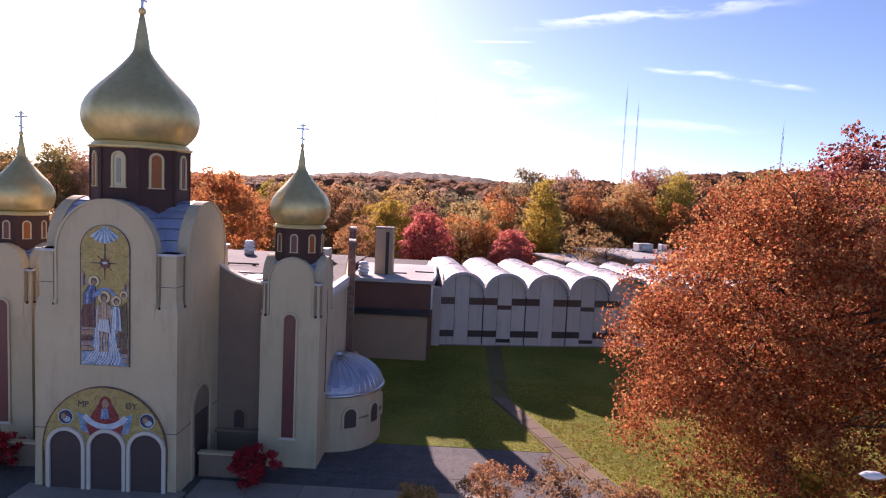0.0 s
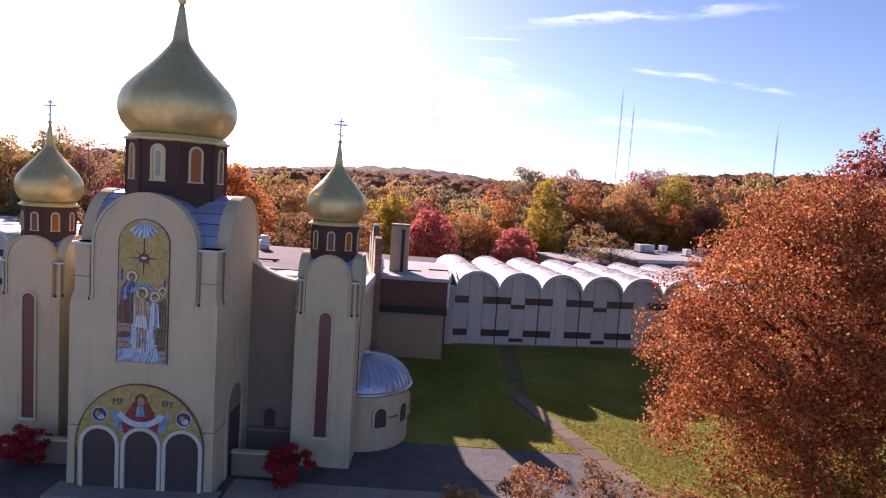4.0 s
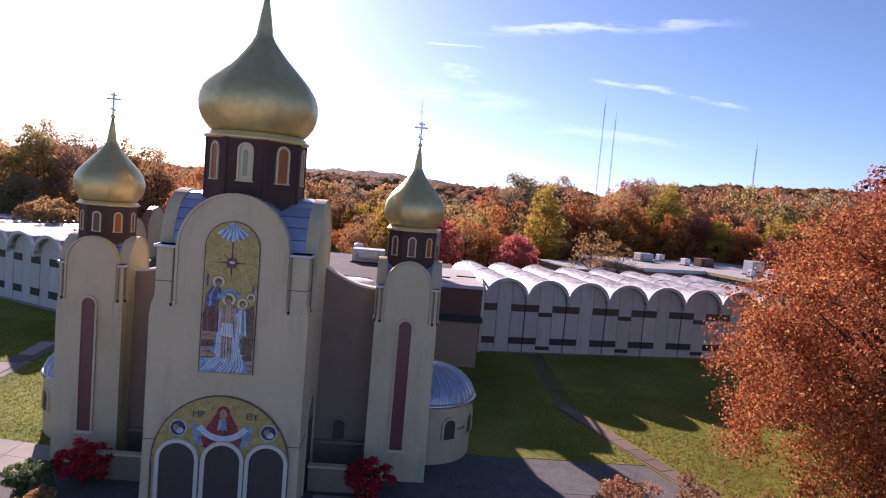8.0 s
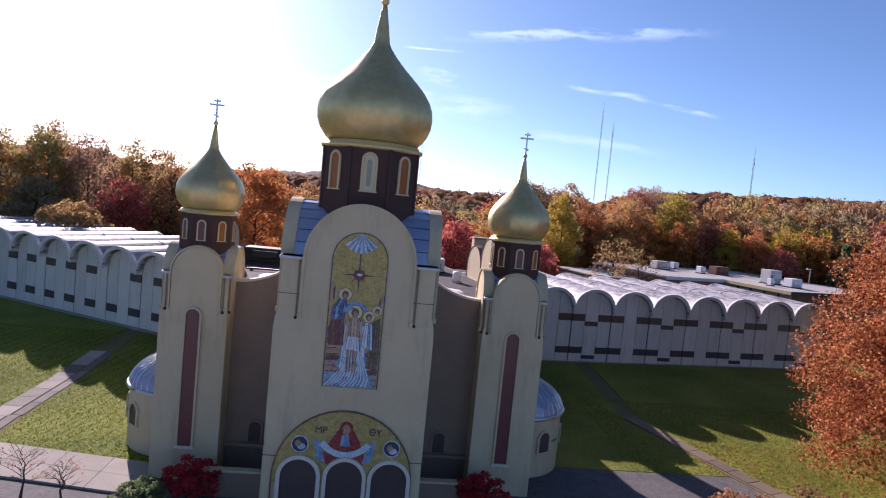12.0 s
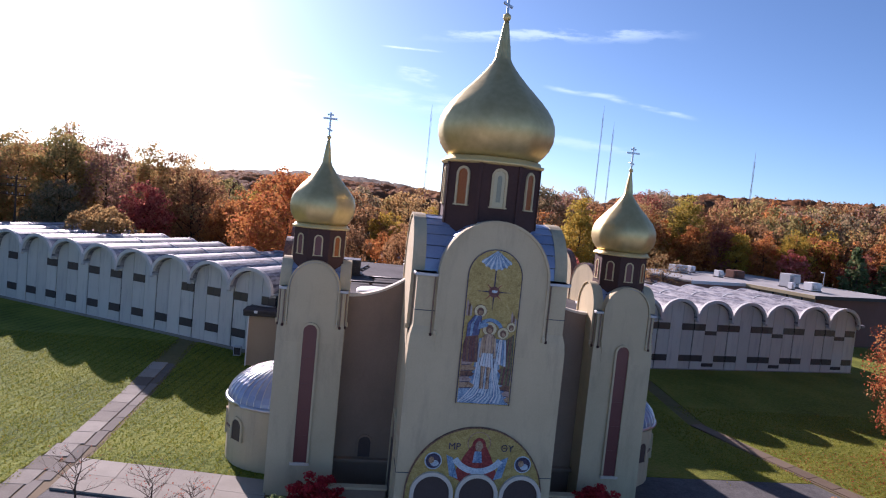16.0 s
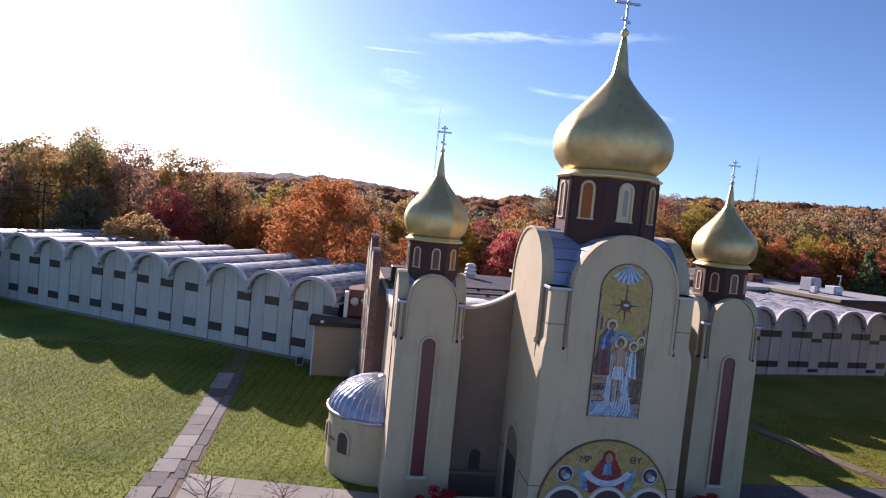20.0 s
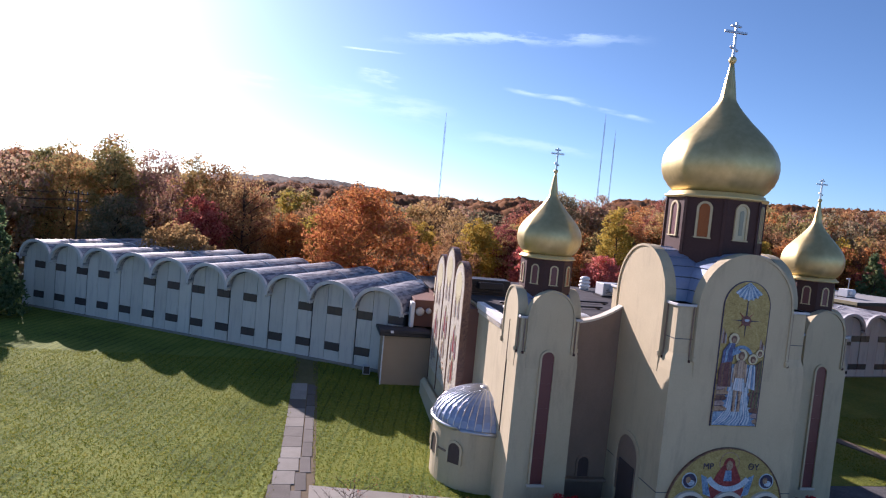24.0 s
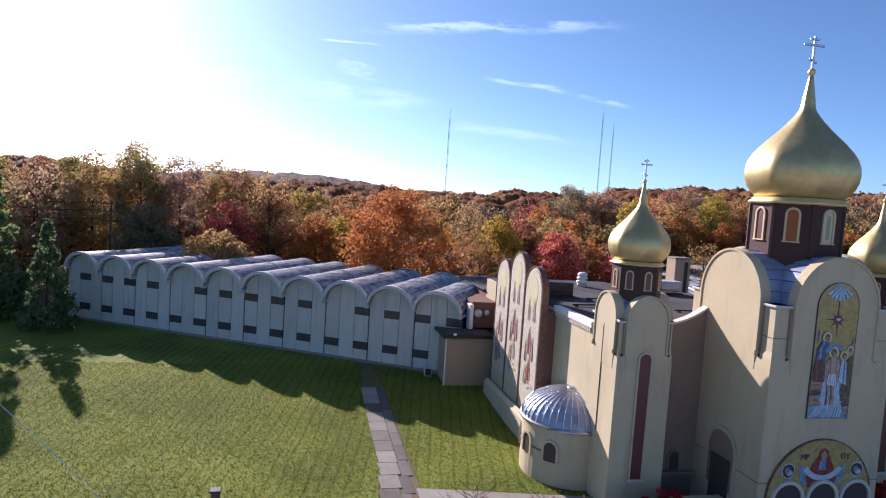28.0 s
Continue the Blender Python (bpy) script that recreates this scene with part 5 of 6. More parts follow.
    me.polygons.foreach_set("loop_start", np.arange(0, 4 * f, 4))
    me.materials.append(mat)
    me.update(calc_edges=True)
    return me


def trunk_mesh(name, h, r, base, thick, seed, limbs=14, twigs=0):
    """A tapered trunk with curving limbs, and twigs where the tree is bare."""
    g = random.Random(seed)
    bits = [tube([(g.uniform(-0.12, 0.12) * i * 0.5, g.uniform(-0.12, 0.12) * i * 0.5, h * 0.86 * i / 6) for i in range(7)], [thick * (1.25 if i == 0 else 1) * (1 - i / 6.6) for i in range(7)], 8)]
    for k in range(limbs):
        z = base * 0.8 + (h * 0.75 - base * 0.8) * (k + g.random() * 0.6) / limbs
        a = k * 2.4 + g.uniform(-0.4, 0.4)
        L = r * g.uniform(0.55, 0.95) * (1 - 0.45 * z / h)
        up = g.uniform(0.35, 0.9)
        pts = [(math.cos(a) * L * s, math.sin(a) * L * s, z + L * up * (s ** 0.8)) for s in (0, 0.35, 0.7, 1.0)]
        q = thick * 0.42 * (1 - 0.6 * z / h)
        bits.append(tube(pts, [q, q * 0.7, q * 0.42, q * 0.15], 5))
        for j in range(twigs):
            s = g.uniform(0.3, 1.0)
            b = a + g.uniform(-1.2, 1.2)
            o = Vector((math.cos(a) * L * s, math.sin(a) * L * s, z + L * up * (s ** 0.8)))
            l2 = L * g.uniform(0.2, 0.45)
            e = o + Vector((math.cos(b) * l2, math.sin(b) * l2, l2 * g.uniform(0.3, 1.0)))
            bits.append(tube([o, (o + e) / 2 + Vector((0, 0, 0.05 * l2)), e], [q * 0.3, q * 0.2, q * 0.06], 4))
    vs, fs = merged(bits)
    return fix(name, vs, fs, BARK, True)


# haze is put into the colours: red dulled, olive and dark lifted
LEAVES = {
    "red": leaf_material("red_leaves", [(0.390, 0.104, 0.095), (0.660, 0.181, 0.146), (0.700, 0.280, 0.192), (0.636, 0.211, 0.192)], 0.4, 0.56),
    "maroon": leaf_material("maroon_leaves", [(0.222, 0.075, 0.066), (0.370, 0.118, 0.095), (0.445, 0.192, 0.118), (0.296, 0.149, 0.105)], 0.4, 0.56),
    "orange": leaf_material("orange_leaves", [(0.323, 0.123, 0.054), (0.477, 0.199, 0.070), (0.603, 0.289, 0.087), (0.477, 0.169, 0.083)], 0.4, 0.56),
    "rust": leaf_material("rust_leaves", [(0.208, 0.128, 0.072), (0.345, 0.188, 0.095), (0.467, 0.278, 0.119), (0.345, 0.152, 0.090)], 0.5, 0.56),
    "yellow": leaf_material("yellow_leaves", [(0.349, 0.231, 0.043), (0.543, 0.356, 0.060), (0.484, 0.373, 0.080), (0.290, 0.249, 0.060)], 0.4, 0.56),
    "olive": leaf_material("olive_leaves", [(0.197, 0.190, 0.082), (0.321, 0.277, 0.107), (0.463, 0.338, 0.129), (0.534, 0.292, 0.129)], 0.5, 0.56),
    "dark": leaf_material("dark_bronze_leaves", [(0.189, 0.186, 0.108), (0.319, 0.260, 0.146), (0.452, 0.307, 0.182), (0.398, 0.216, 0.182)], 0.5, 0.56),
    "tan": leaf_material("tan_leaves", [(0.326, 0.207, 0.091), (0.457, 0.294, 0.120), (0.543, 0.359, 0.152), (0.414, 0.228, 0.109)], 0.4, 0.56),
    "green": leaf_material("dark_evergreen_needles", [(0.082, 0.129, 0.064), (0.128, 0.184, 0.079), (0.181, 0.236, 0.102), (0.207, 0.211, 0.102)], 0.3, 0.56),
}
WORDS = {"red": "crimson autumn", "maroon": "dark maroon autumn", "orange": "bright orange autumn", "rust": "rust-brown autumn", "yellow": "golden yellow autumn", "olive": "olive and bronze autumn", "dark": "dark bronze-green autumn", "tan": "pale tan autumn", "green": "dark green needle"}
LEAVES["maple"] = leaf_material("copper_maple_leaves", [(0.230, 0.060, 0.032), (0.370, 0.102, 0.041), (0.475, 0.178, 0.062), (0.49, 0.27, 0.112)], 0.0, 0.6)

LEAVES["bush"] = leaf_material("crimson_bush_leaves", [(0.34, 0.03, 0.045), (0.52, 0.045, 0.06), (0.66, 0.07, 0.08), (0.46, 0.05, 0.06)], 0.0, 0.5)
SHAPES = [  # height, radius, crown base, leaves, leaf size, clumps
    (10.0, 4.2, 2.2, 3900, 0.27, 64), (10.0, 3.4, 1.8, 3500, 0.26, 58), (10.0, 5.0, 2.2, 4200, 0.28, 80), (10.0, 2.6, 1.6, 3200, 0.24, 54)]
shape_meshes = []
for i, (h, r, b, n, s, c) in enumerate(SHAPES):
    shape_meshes.append((crown_mesh("crown", LEAVES["rust"], h, r, b, n, s, 20 + i, c), trunk_mesh("trunk", h, r, b, 0.2, 30 + i, 12, 0)))
bare_trunk = trunk_mesh("trunk", 10, 4.2, 2.0, 0.2, 77, 18, 6)
bare_crown = crown_mesh("crown", LEAVES["tan"], 10, 4.0, 2.4, 1500, 0.18, 78, 70, core=0)
spruce_crown = crown_mesh("crown", LEAVES["green"], 10, 2.3, 0.4, 4200, 0.34, 79, 130, cone=True)
spruce_trunk = trunk_mesh("trunk", 10, 1.4, 1.0, 0.18, 80, 10)
protos = {}


def plant(kind, shape, x, y, h, wide=1.0, turn=0.0, label=""):
    key = (kind, shape)
    at = pose(x, y, ground_z(y) - 0.05 + hill(x, y), 0, 0, math.degrees(turn)) @ Matrix.Diagonal((h / 10 * wide, h / 10 * wide, h / 10, 1))
    if key not in protos:
        t = thing("tree", label or ("autumn tree with a %s crown" % WORDS[kind] if kind != "green" else "dark green spruce with drooping needle boughs"), "tree", group="trees round the school")
        if shape == "spruce":
            cm, tm = spruce_crown, spruce_trunk
        elif shape == "bare":
            cm, tm = bare_crown.copy(), bare_trunk
        else:
            cm, tm = shape_meshes[shape][0].copy(), shape_meshes[shape][1]
        cm.materials[0] = LEAVES[kind]
        piece("trunk", tm, t)
        piece("crown", cm, t)
        t.matrix_basis = at
        protos[key] = t
        return t
    p = protos[key]
    q = copy_thing(p, pose(0, 0, 0))
    q.matrix_basis = at
    if label:
        tagged(q, label)
    return q


def hill(x, y):
    if y <= 300:
        return 0.0
    return min(1.0, (y - 300) / 700) * (14 + 27 * math.exp(-((x + 0.06 * y) / 210) ** 2))


SKYLINE = [(-60, 3.4), (-45, 2.8), (-36, 2.2), (-31, 1.8), (-28, 2.4), (-24, 2.6), (-21, 1.9), (-18, 1.6), (-12, 1.6), (-6, 1.8), (4, 1.7), (10, 1.7), (13, 2.6), (16, 2.7), (18.5, 2.2), (22, 3.35), (28, 3.9), (41, 4.05), (60, 4.5)]
MID = (2.0, -30.0)


def bearing(x, y):
    return math.degrees(math.atan2(x - MID[0], y - MID[1]))


def top_of(x, y):
    """How high a tree may reach for the wood's own skyline."""
    el = np.interp(bearing(x, y), [a for a, _ in SKYLINE], [e for _, e in SKYLINE])
    return 15.8 + math.hypot(x - MID[0], y - MID[1]) * math.tan(radians(el))


wood = random.Random(5)


def pick(x, y):
    az = bearing(x, y)
    u = wood.random()
    if az < -20:
        table = (("olive", 0.38), ("dark", 0.28), ("rust", 0.18), ("yellow", 0.07), ("tan", 0.05), ("green", 0.04))
    elif az < 6:
        table = (("rust", 0.28), ("orange", 0.16), ("maroon", 0.06), ("tan", 0.15), ("olive", 0.19), ("yellow", 0.10), ("dark", 0.06))
    elif az < 30:
        table = (("rust", 0.26), ("orange", 0.24), ("yellow", 0.11), ("olive", 0.12), ("dark", 0.14), ("maroon", 0.07), ("tan", 0.06))
    else:
        table = (("orange", 0.28), ("yellow", 0.12), ("rust", 0.28), ("dark", 0.14), ("olive", 0.08), ("maroon", 0.10))
    for k, p in table:
        if u < p:
            return k
        u -= p
    return "rust"


# the nearer belt, then the wood behind it
for row, (y0, y1, x0, x1, n, lo, hi) in enumerate(((86, 97, -120, 165, 40, 0.50, 0.74), (101, 116, -145, 180, 46, 0.72, 0.94), (120, 142, -170, 205, 56, 0.9, 1.04))):
    for i in range(n):
        x = x0 + (x1 - x0) * (i + wood.random()) / n
        y = wood.uniform(y0, y1)
        if 38 < x < 92 and y < 101 - 0.25 * (x - 49):
            continue
        kind = pick(x, y)
        if row == 2 and kind in ("yellow", "orange", "tan") and wood.random() < 0.6:
            kind = "dark"
        h = max(6.0, top_of(x, y) * wood.uniform(lo, hi))
        if kind == "green":
            plant(kind, "spruce", x, y, h * 0.95, 1.1, wood.uniform(0, 6.28))
        elif kind == "tan" and wood.random() < 0.5:
            plant("tan", "bare", x, y, h, 1.0, wood.uniform(0, 6.28), "nearly bare grey tree with few tan leaves")
        else:
            shape = wood.choice((0, 0, 1, 2)) if kind != "olive" else wood.choice((0, 1, 3))
            wide = wood.uniform(0.85, 1.15) * min(1.0, 13.0 / h + 0.28)
            plant(kind, shape, x, y, h, wide, wood.uniform(0, 6.28))

# single trees that stand out
def tall(kind, x, y, h, r, base, leaves, seed, label, size=0.36, limbs=22):
    t = thing("tree", label, "tree", pose(x, y, ground_z(y) - 0.05), group="trees round the school")
    piece("trunk", trunk_mesh("trunk", h, r, base, 0.3, seed, limbs, 3), t)
    piece("crown", crown_mesh("crown", LEAVES[kind], h, r * 1.05, base, int(leaves * 1.25), size, seed + 500, 260, core=0.1), t)
    return t


tall("orange", -17.5, 61.5, 19.6, 7.6, 3.0, 16000, 401, "broad rust-orange maple behind the school wing")
tall("red", -42.5, 79.5, 15.6, 4.6, 3.0, 7000, 402, "crimson-leaved tree behind the school wing")
tall("tan", -41.5, 59.5, 11.9, 5.4, 2.0, 9000, 403, "round tan-leaved tree behind the school wing", 0.3)
tall("olive", -57.5, 84.0, 24.4, 5.4, 3.0, 9000, 404, "tall olive-green tree with an uneven crown")
tall("dark", -51.5, 86.0, 24.2, 4.8, 3.0, 8000, 405, "tall dark green tree with an uneven crown")
tall("olive", -64.0, 82.0, 22.6, 4.8, 3.0, 8000, 406, "tall olive-green tree with an uneven crown")
tall("dark", -54.0, 74.0, 14.5, 4.6, 1.5, 8000, 407, "rounded dark tree behind the school wing")
tall("rust", -35.5, 86.0, 18.6, 5.2, 3.0, 6500, 408, "rust-brown tree with bare upper limbs")
tall("dark", 36.0, 121.0, 24.4, 8.2, 4.0, 13000, 409, "broad dark bronze tree on the skyline")
tall("dark", 46.0, 124.0, 24.4, 7.4, 4.0, 12000, 410, "broad dark bronze tree on the skyline")
tall("dark", 68.0, 122.0, 27.0, 8.0, 4.0, 12000, 411, "broad dark bronze tree on the skyline")
tall("maroon", 62.0, 118.0, 25.5, 6.0, 4.0, 9000, 412, "dark maroon tree on the skyline")
tall("orange", 46.5, 104.0, 19.6, 5.0, 3.0, 8000, 413, "bright orange tree behind the vaults")
tall("olive", 56.5, 107.0, 22.0, 6.2, 4.5, 7000, 414, "olive-brown tree with trunk and limbs showing")
tall("yellow", 67.0, 108.0, 25.4, 5.0, 3.5, 8000, 415, "tall yellow-green tree behind the gymnasium")
tall("orange", 66.0, 101.0, 17.6, 4.8, 2.5, 8000, 416, "orange-red tree behind the gymnasium")
tall("maroon", 72.0, 101.0, 19.2, 4.0, 2.5, 6000, 417, "dark maroon tree behind the gymnasium")
tall("yellow", 75.5, 99.0, 18.2, 3.6, 2.5, 6000, 418, "golden yellow tree behind the gymnasium")
tall("orange", 80.0, 96.0, 17.8, 4.0, 2.5, 6500, 419, "golden orange tree behind the gymnasium")
tall("yellow", 86.0, 95.0, 18.6, 4.0, 2.5, 6500, 420, "golden yellow tree behind the gymnasium")
tall("red", 84.0, 92.0, 14.4, 4.0, 2.0, 6500, 421, "red-orange tree behind the gymnasium")
tall("yellow", 36.0, 90.0, 21.0, 3.6, 3.5, 7000, 422, "slim yellow-green tree among rust-brown trees")
tall("yellow", 6.5, 86.0, 16.2, 4.4, 2.5, 8000, 423, "yellow-green tree among rust-brown trees")
tall("maroon", 11.8, 90.0, 15.4, 4.6, 2.5, 7000, 424, "dark red tree among rust-brown trees")
tall("red", 13.5, 74.0, 13.6, 4.8, 1.5, 9000, 425, "bright crimson tree behind the chimney")
tall("red", 29.0, 80.0, 11.0, 4.6, 1.5, 8000, 426, "soft red tree behind the vaults")
tall("orange", -28.5, 74.0, 14.6, 3.6, 2.0, 6500, 427, "orange tree behind the school wing")
tall("orange", -21.0, 88.0, 15.8, 5.0, 2.5, 8000, 428, "rust-orange tree behind the church")
tall("yellow", -24.5, 82.0, 14.2, 3.6, 2.0, 6000, 429, "golden yellow tree behind the school wing")
for n_, (x, y, h, r, k) in enumerate(((-86, 84, 21.0, 4.6, "rust"), (-80, 88, 21.4, 4.8, "olive"), (-74.5, 91, 22.0, 4.4, "rust"), (-69, 88, 22.6, 4.6, "olive"), (-60.5, 92, 25.0, 4.6, "rust"), (-47, 93, 23.2, 4.6, "olive"), (-42.5, 97, 22.4, 4.8, "rust"))):
    tall(k, x, y, h, r, 3.0, 7500, 440 + n_, "tall %s tree with an uneven crown" % WORDS[k])
plant("tan", "bare", -36.5, 84.5, 21.4, 0.8, 2.2, "tall thin nearly bare tree")
plant("tan", "bare", 40.0, 70.0, 13.6, 1.0, 0.4, "nearly bare grey tree behind the vaults")
plant("tan", "bare", 43.5, 68.0, 12.0, 1.0, 1.9, "nearly bare grey tree behind the vaults")
plant("tan", "bare", 20.0, 82.0, 12.5, 1.0, 0.9, "nearly bare grey tree behind the vaults")
plant("rust", 0, -9.0, 78.0, 12.6, 0.8, 0.4)
plant("rust", 2, 1.0, 80.0, 11.5, 0.8, 2.4)
plant("olive", 1, 21.0, 92.0, 15.0, 0.9, 1.4)
for x, y, h in ((92, 84, 16), (97, 80, 14), (102, 86, 17), (108, 82, 16), (114, 88, 18)):
    plant("green", "spruce", x, y, h, 1.15, x)
plant("green", "spruce", -58.5, 48.6, 12.4, 0.95, 0.6, "tall dark spruce at the end of the wing")
plant("green", "spruce", -66.5, 54.0, 18.0, 0.9, 1.9, "tall dark spruce at the end of the wing")
for x, y, h, k in ((-74, 66, 21.5, "olive"), (-80, 70, 22.5, "rust"), (-70, 76, 21.5, "dark"), (-86, 62, 21.0, "yellow"), (-94, 66, 22, "olive"), (-104, 60, 23, "dark")):
    plant(k, 3 if k == "olive" else 1, x, y, h, 1.15 if k == "olive" else 0.8, x * 0.7)
plant("yellow", 1, -70.0, 58.0, 11.5, 0.9, 0.3)

for x, y, h, k, sh in ((92, 97, 19, "orange", 0), (98, 101, 21, "yellow", 1), (104, 98, 19, "rust", 2), (110, 103, 22, "olive", 0), (117, 100, 21, "orange", 0), (123, 106, 24, "rust", 2), (129, 101, 21, "yellow", 0), (136, 108, 25, "orange", 1), (143, 104, 23, "olive", 0), (150, 110, 26, "rust", 0), (96, 112, 24, "olive", 2), (113, 116, 26, "dark", 2), (133, 118, 27, "olive", 2), (84, 104, 21, "rust", 0)):
    plant(k, sh, x, y, h, 0.85, x * 0.37)

# the great maple near the lawn, and taller trees behind it
maple = thing("maple_tree", "huge copper-red maple in full autumn leaf on the lawn", "tree", pose(40.9, 5.6, -1.25))
piece("trunk", trunk_mesh("trunk", 20.5, 10.5, 3.6, 0.55, 9, 30, 7), maple)
piece("crown", crown_mesh("crown", LEAVES["maple"], 20.8, 11.0, 0.4, 170000, 0.18, 10, 680, core=0, skirt=0.75), maple)
maple = thing("maple_tree", "broad rust-red maple crowding against the larger one", "tree", pose(51.5, -1.5, -1.3))
piece("trunk", trunk_mesh("trunk", 16.5, 8.5, 2.6, 0.45, 19, 24, 5), maple)
piece("crown", crown_mesh("crown", LEAVES["maple"], 17.0, 8.6, 0.3, 70000, 0.19, 21, 360, core=0, skirt=0.75), maple)
for x, y, h, k in ((56.0, 25.0, 26.0, "maroon"), (62.0, 16.0, 24.0, "orange"), (66.0, 34.0, 22.0, "yellow"), (70.0, 6.0, 22.0, "rust")):
    t = thing("tree", "tall %s tree beside the great maple" % WORDS[k], "tree", pose(x, y, ground_z(y)), group="trees beside the maple")
    piece("trunk", trunk_mesh("trunk", h, 6.5, 4, 0.4, int(x), 18, 2), t)
    piece("crown", crown_mesh("crown", LEAVES[k], h, 6.6, 3.2, 11000, 0.34, int(x) + 3, 110), t)


# woods behind, where one crown runs into the next
def woods_material(name, cols, cell):
    m = leaf_material(name, cols, 0.0, 0.25)
    n, l = m.node_tree.nodes, m.node_tree.links
    g = n.new("ShaderNodeNewGeometry")
    v = n.new("ShaderNodeTexVoronoi")
    v.inputs["Scale"].default_value = 1.0 / cell
    l.new(g.outputs["Position"], v.inputs["Vector"])
    f = n.new("ShaderNodeTexNoise")
    f.inputs["Scale"].default_value = 0.9
    f.inputs["Detail"].default_value = 5
    l.new(g.outputs["Position"], f.inputs["Vector"])
    sep = n.new("ShaderNodeSeparateColor")
    l.new(v.outputs["Color"], sep.inputs[0])
    mx = n.new("ShaderNodeMix")
    mx.inputs[0].default_value = 0.5
    l.new(sep.outputs[0], mx.inputs[2])
    l.new(f.outputs[0], mx.inputs[3])
    ramp = next(q for q in n if q.bl_idname == "ShaderNodeValToRGB")
    l.new(mx.outputs[0], ramp.inputs[0])
    return m


def canopy(name, mat, seed, d0, d1, rows, cols, cell, near, leaves, leaf, label):
    """A sheet of rounded tree tops with loose leaves on it, in rings round the school."""
    g = np.random.default_rng(seed)
    az = np.radians(np.linspace(-64, 64, cols))
    d = d0 * (d1 / d0) ** np.linspace(0, 1, rows)
    A, D = np.meshgrid(az, d)
    X, Y = MID[0] + D * np.sin(A), MID[1] + D * np.cos(A)
    if near:
        el = np.interp(np.degrees(A), [a for a, _ in SKYLINE], [e for _, e in SKYLINE]) - 0.25 - 0.5 * np.clip((-np.degrees(A) - 12) / 6, 0, 1) - 0.45 * np.clip((np.degrees(A) - 10) / 6, 0, 1)
        Z = (15.8 + D * np.tan(np.radians(el))) * np.interp(D, [d0, d0 + 45, d0 + 90], [0.5, 0.95, 1.02])
    else:
        Z = 13 + np.clip((Y - 300) / 700, 0, 1) * (14 + 27 * np.exp(-((X + 0.06 * Y) / 210) ** 2))
    jit = g.random((512, 512, 4))
    best = np.full(X.shape, -9.0)
    ci, cj = np.floor(X / cell).astype(int), np.floor(Y / cell).astype(int)
    for a in (-1, 0, 1):
        for b in (-1, 0, 1):
            q = jit[(ci + a) % 512, (cj + b) % 512]
            cx, cy = (ci + a + 0.15 + 0.7 * q[..., 0]) * cell, (cj + b + 0.15 + 0.7 * q[..., 1]) * cell
            r = cell * (0.62 + 0.38 * q[..., 2])
            t = np.clip(1 - ((X - cx) ** 2 + (Y - cy) ** 2) / r ** 2, 0, 1)
            best = np.maximum(best, np.where(t > 0, cell * 0.75 * np.sqrt(t) + (q[..., 3] - 1) * cell * 0.4 - cell * 0.75, -cell * 1.1))
    Z = Z + best
    P = np.stack([X, Y, Z], -1) + g.normal(size=(rows, cols, 3)) * np.array([0.3, 0.3, 0.35]) * cell / 9
    vs = P.reshape(-1, 3)
    i = (np.arange(rows - 1)[:, None] * cols + np.arange(cols - 1)[None]).ravel()
    idx = np.stack([i, i + 1, i + cols + 1, i + cols], 1).ravel()
    k = g.integers(0, len(vs), leaves)
    c = vs[k] + g.normal(size=(leaves, 3)) * np.array([0.4, 0.4, 0.3]) * cell / 9
    s = leaf * np.hypot(c[:, 0] - MID[0], c[:, 1] - MID[1])[:, None] * (0.6 + 0.8 * g.random((leaves, 1)))
    u = g.normal(size=(leaves, 3))
    u /= np.linalg.norm(u, axis=1)[:, None]
    w = np.cross(u, g.normal(size=(leaves, 3)))
    w /= np.linalg.norm(w, axis=1)[:, None]
    lv = np.stack([c - u * s, c + w * s * 0.7, c + u * s, c - w * s * 0.7], 1).reshape(-1, 3)
    idx = np.concatenate([idx, len(vs) + np.arange(4 * leaves)])
    vs = np.concatenate([vs, lv])
    me = bpy.data.meshes.new(name)
    me.vertices.add(len(vs))
    me.vertices.foreach_set("co", vs.ravel())
    me.loops.add(len(idx))
    me.loops.foreach_set("vertex_index", idx)
    me.polygons.add(len(idx) // 4)
    me.polygons.foreach_set("loop_start", np.arange(0, len(idx), 4))
    me.materials.append(mat)
    me.update(calc_edges=True)
    return tagged(new(name, me), label, "woods", kind="stuff")


MIXED = woods_material("mixed_autumn_woods", [(0.097, 0.066, 0.036), (0.167, 0.086, 0.045), (0.254, 0.101, 0.045), (0.332, 0.158, 0.061), (0.196, 0.058, 0.045)], 8.0)
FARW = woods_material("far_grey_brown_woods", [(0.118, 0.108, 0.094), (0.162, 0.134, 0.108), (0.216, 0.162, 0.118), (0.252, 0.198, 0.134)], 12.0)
canopy("autumn_woods", MIXED, 61, 168, 330, 70, 640, 8.5, True, 40000, 0.0011, "autumn woods with one crown running into the next")
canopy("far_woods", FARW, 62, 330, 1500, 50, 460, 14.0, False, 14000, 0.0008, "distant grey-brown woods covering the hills")


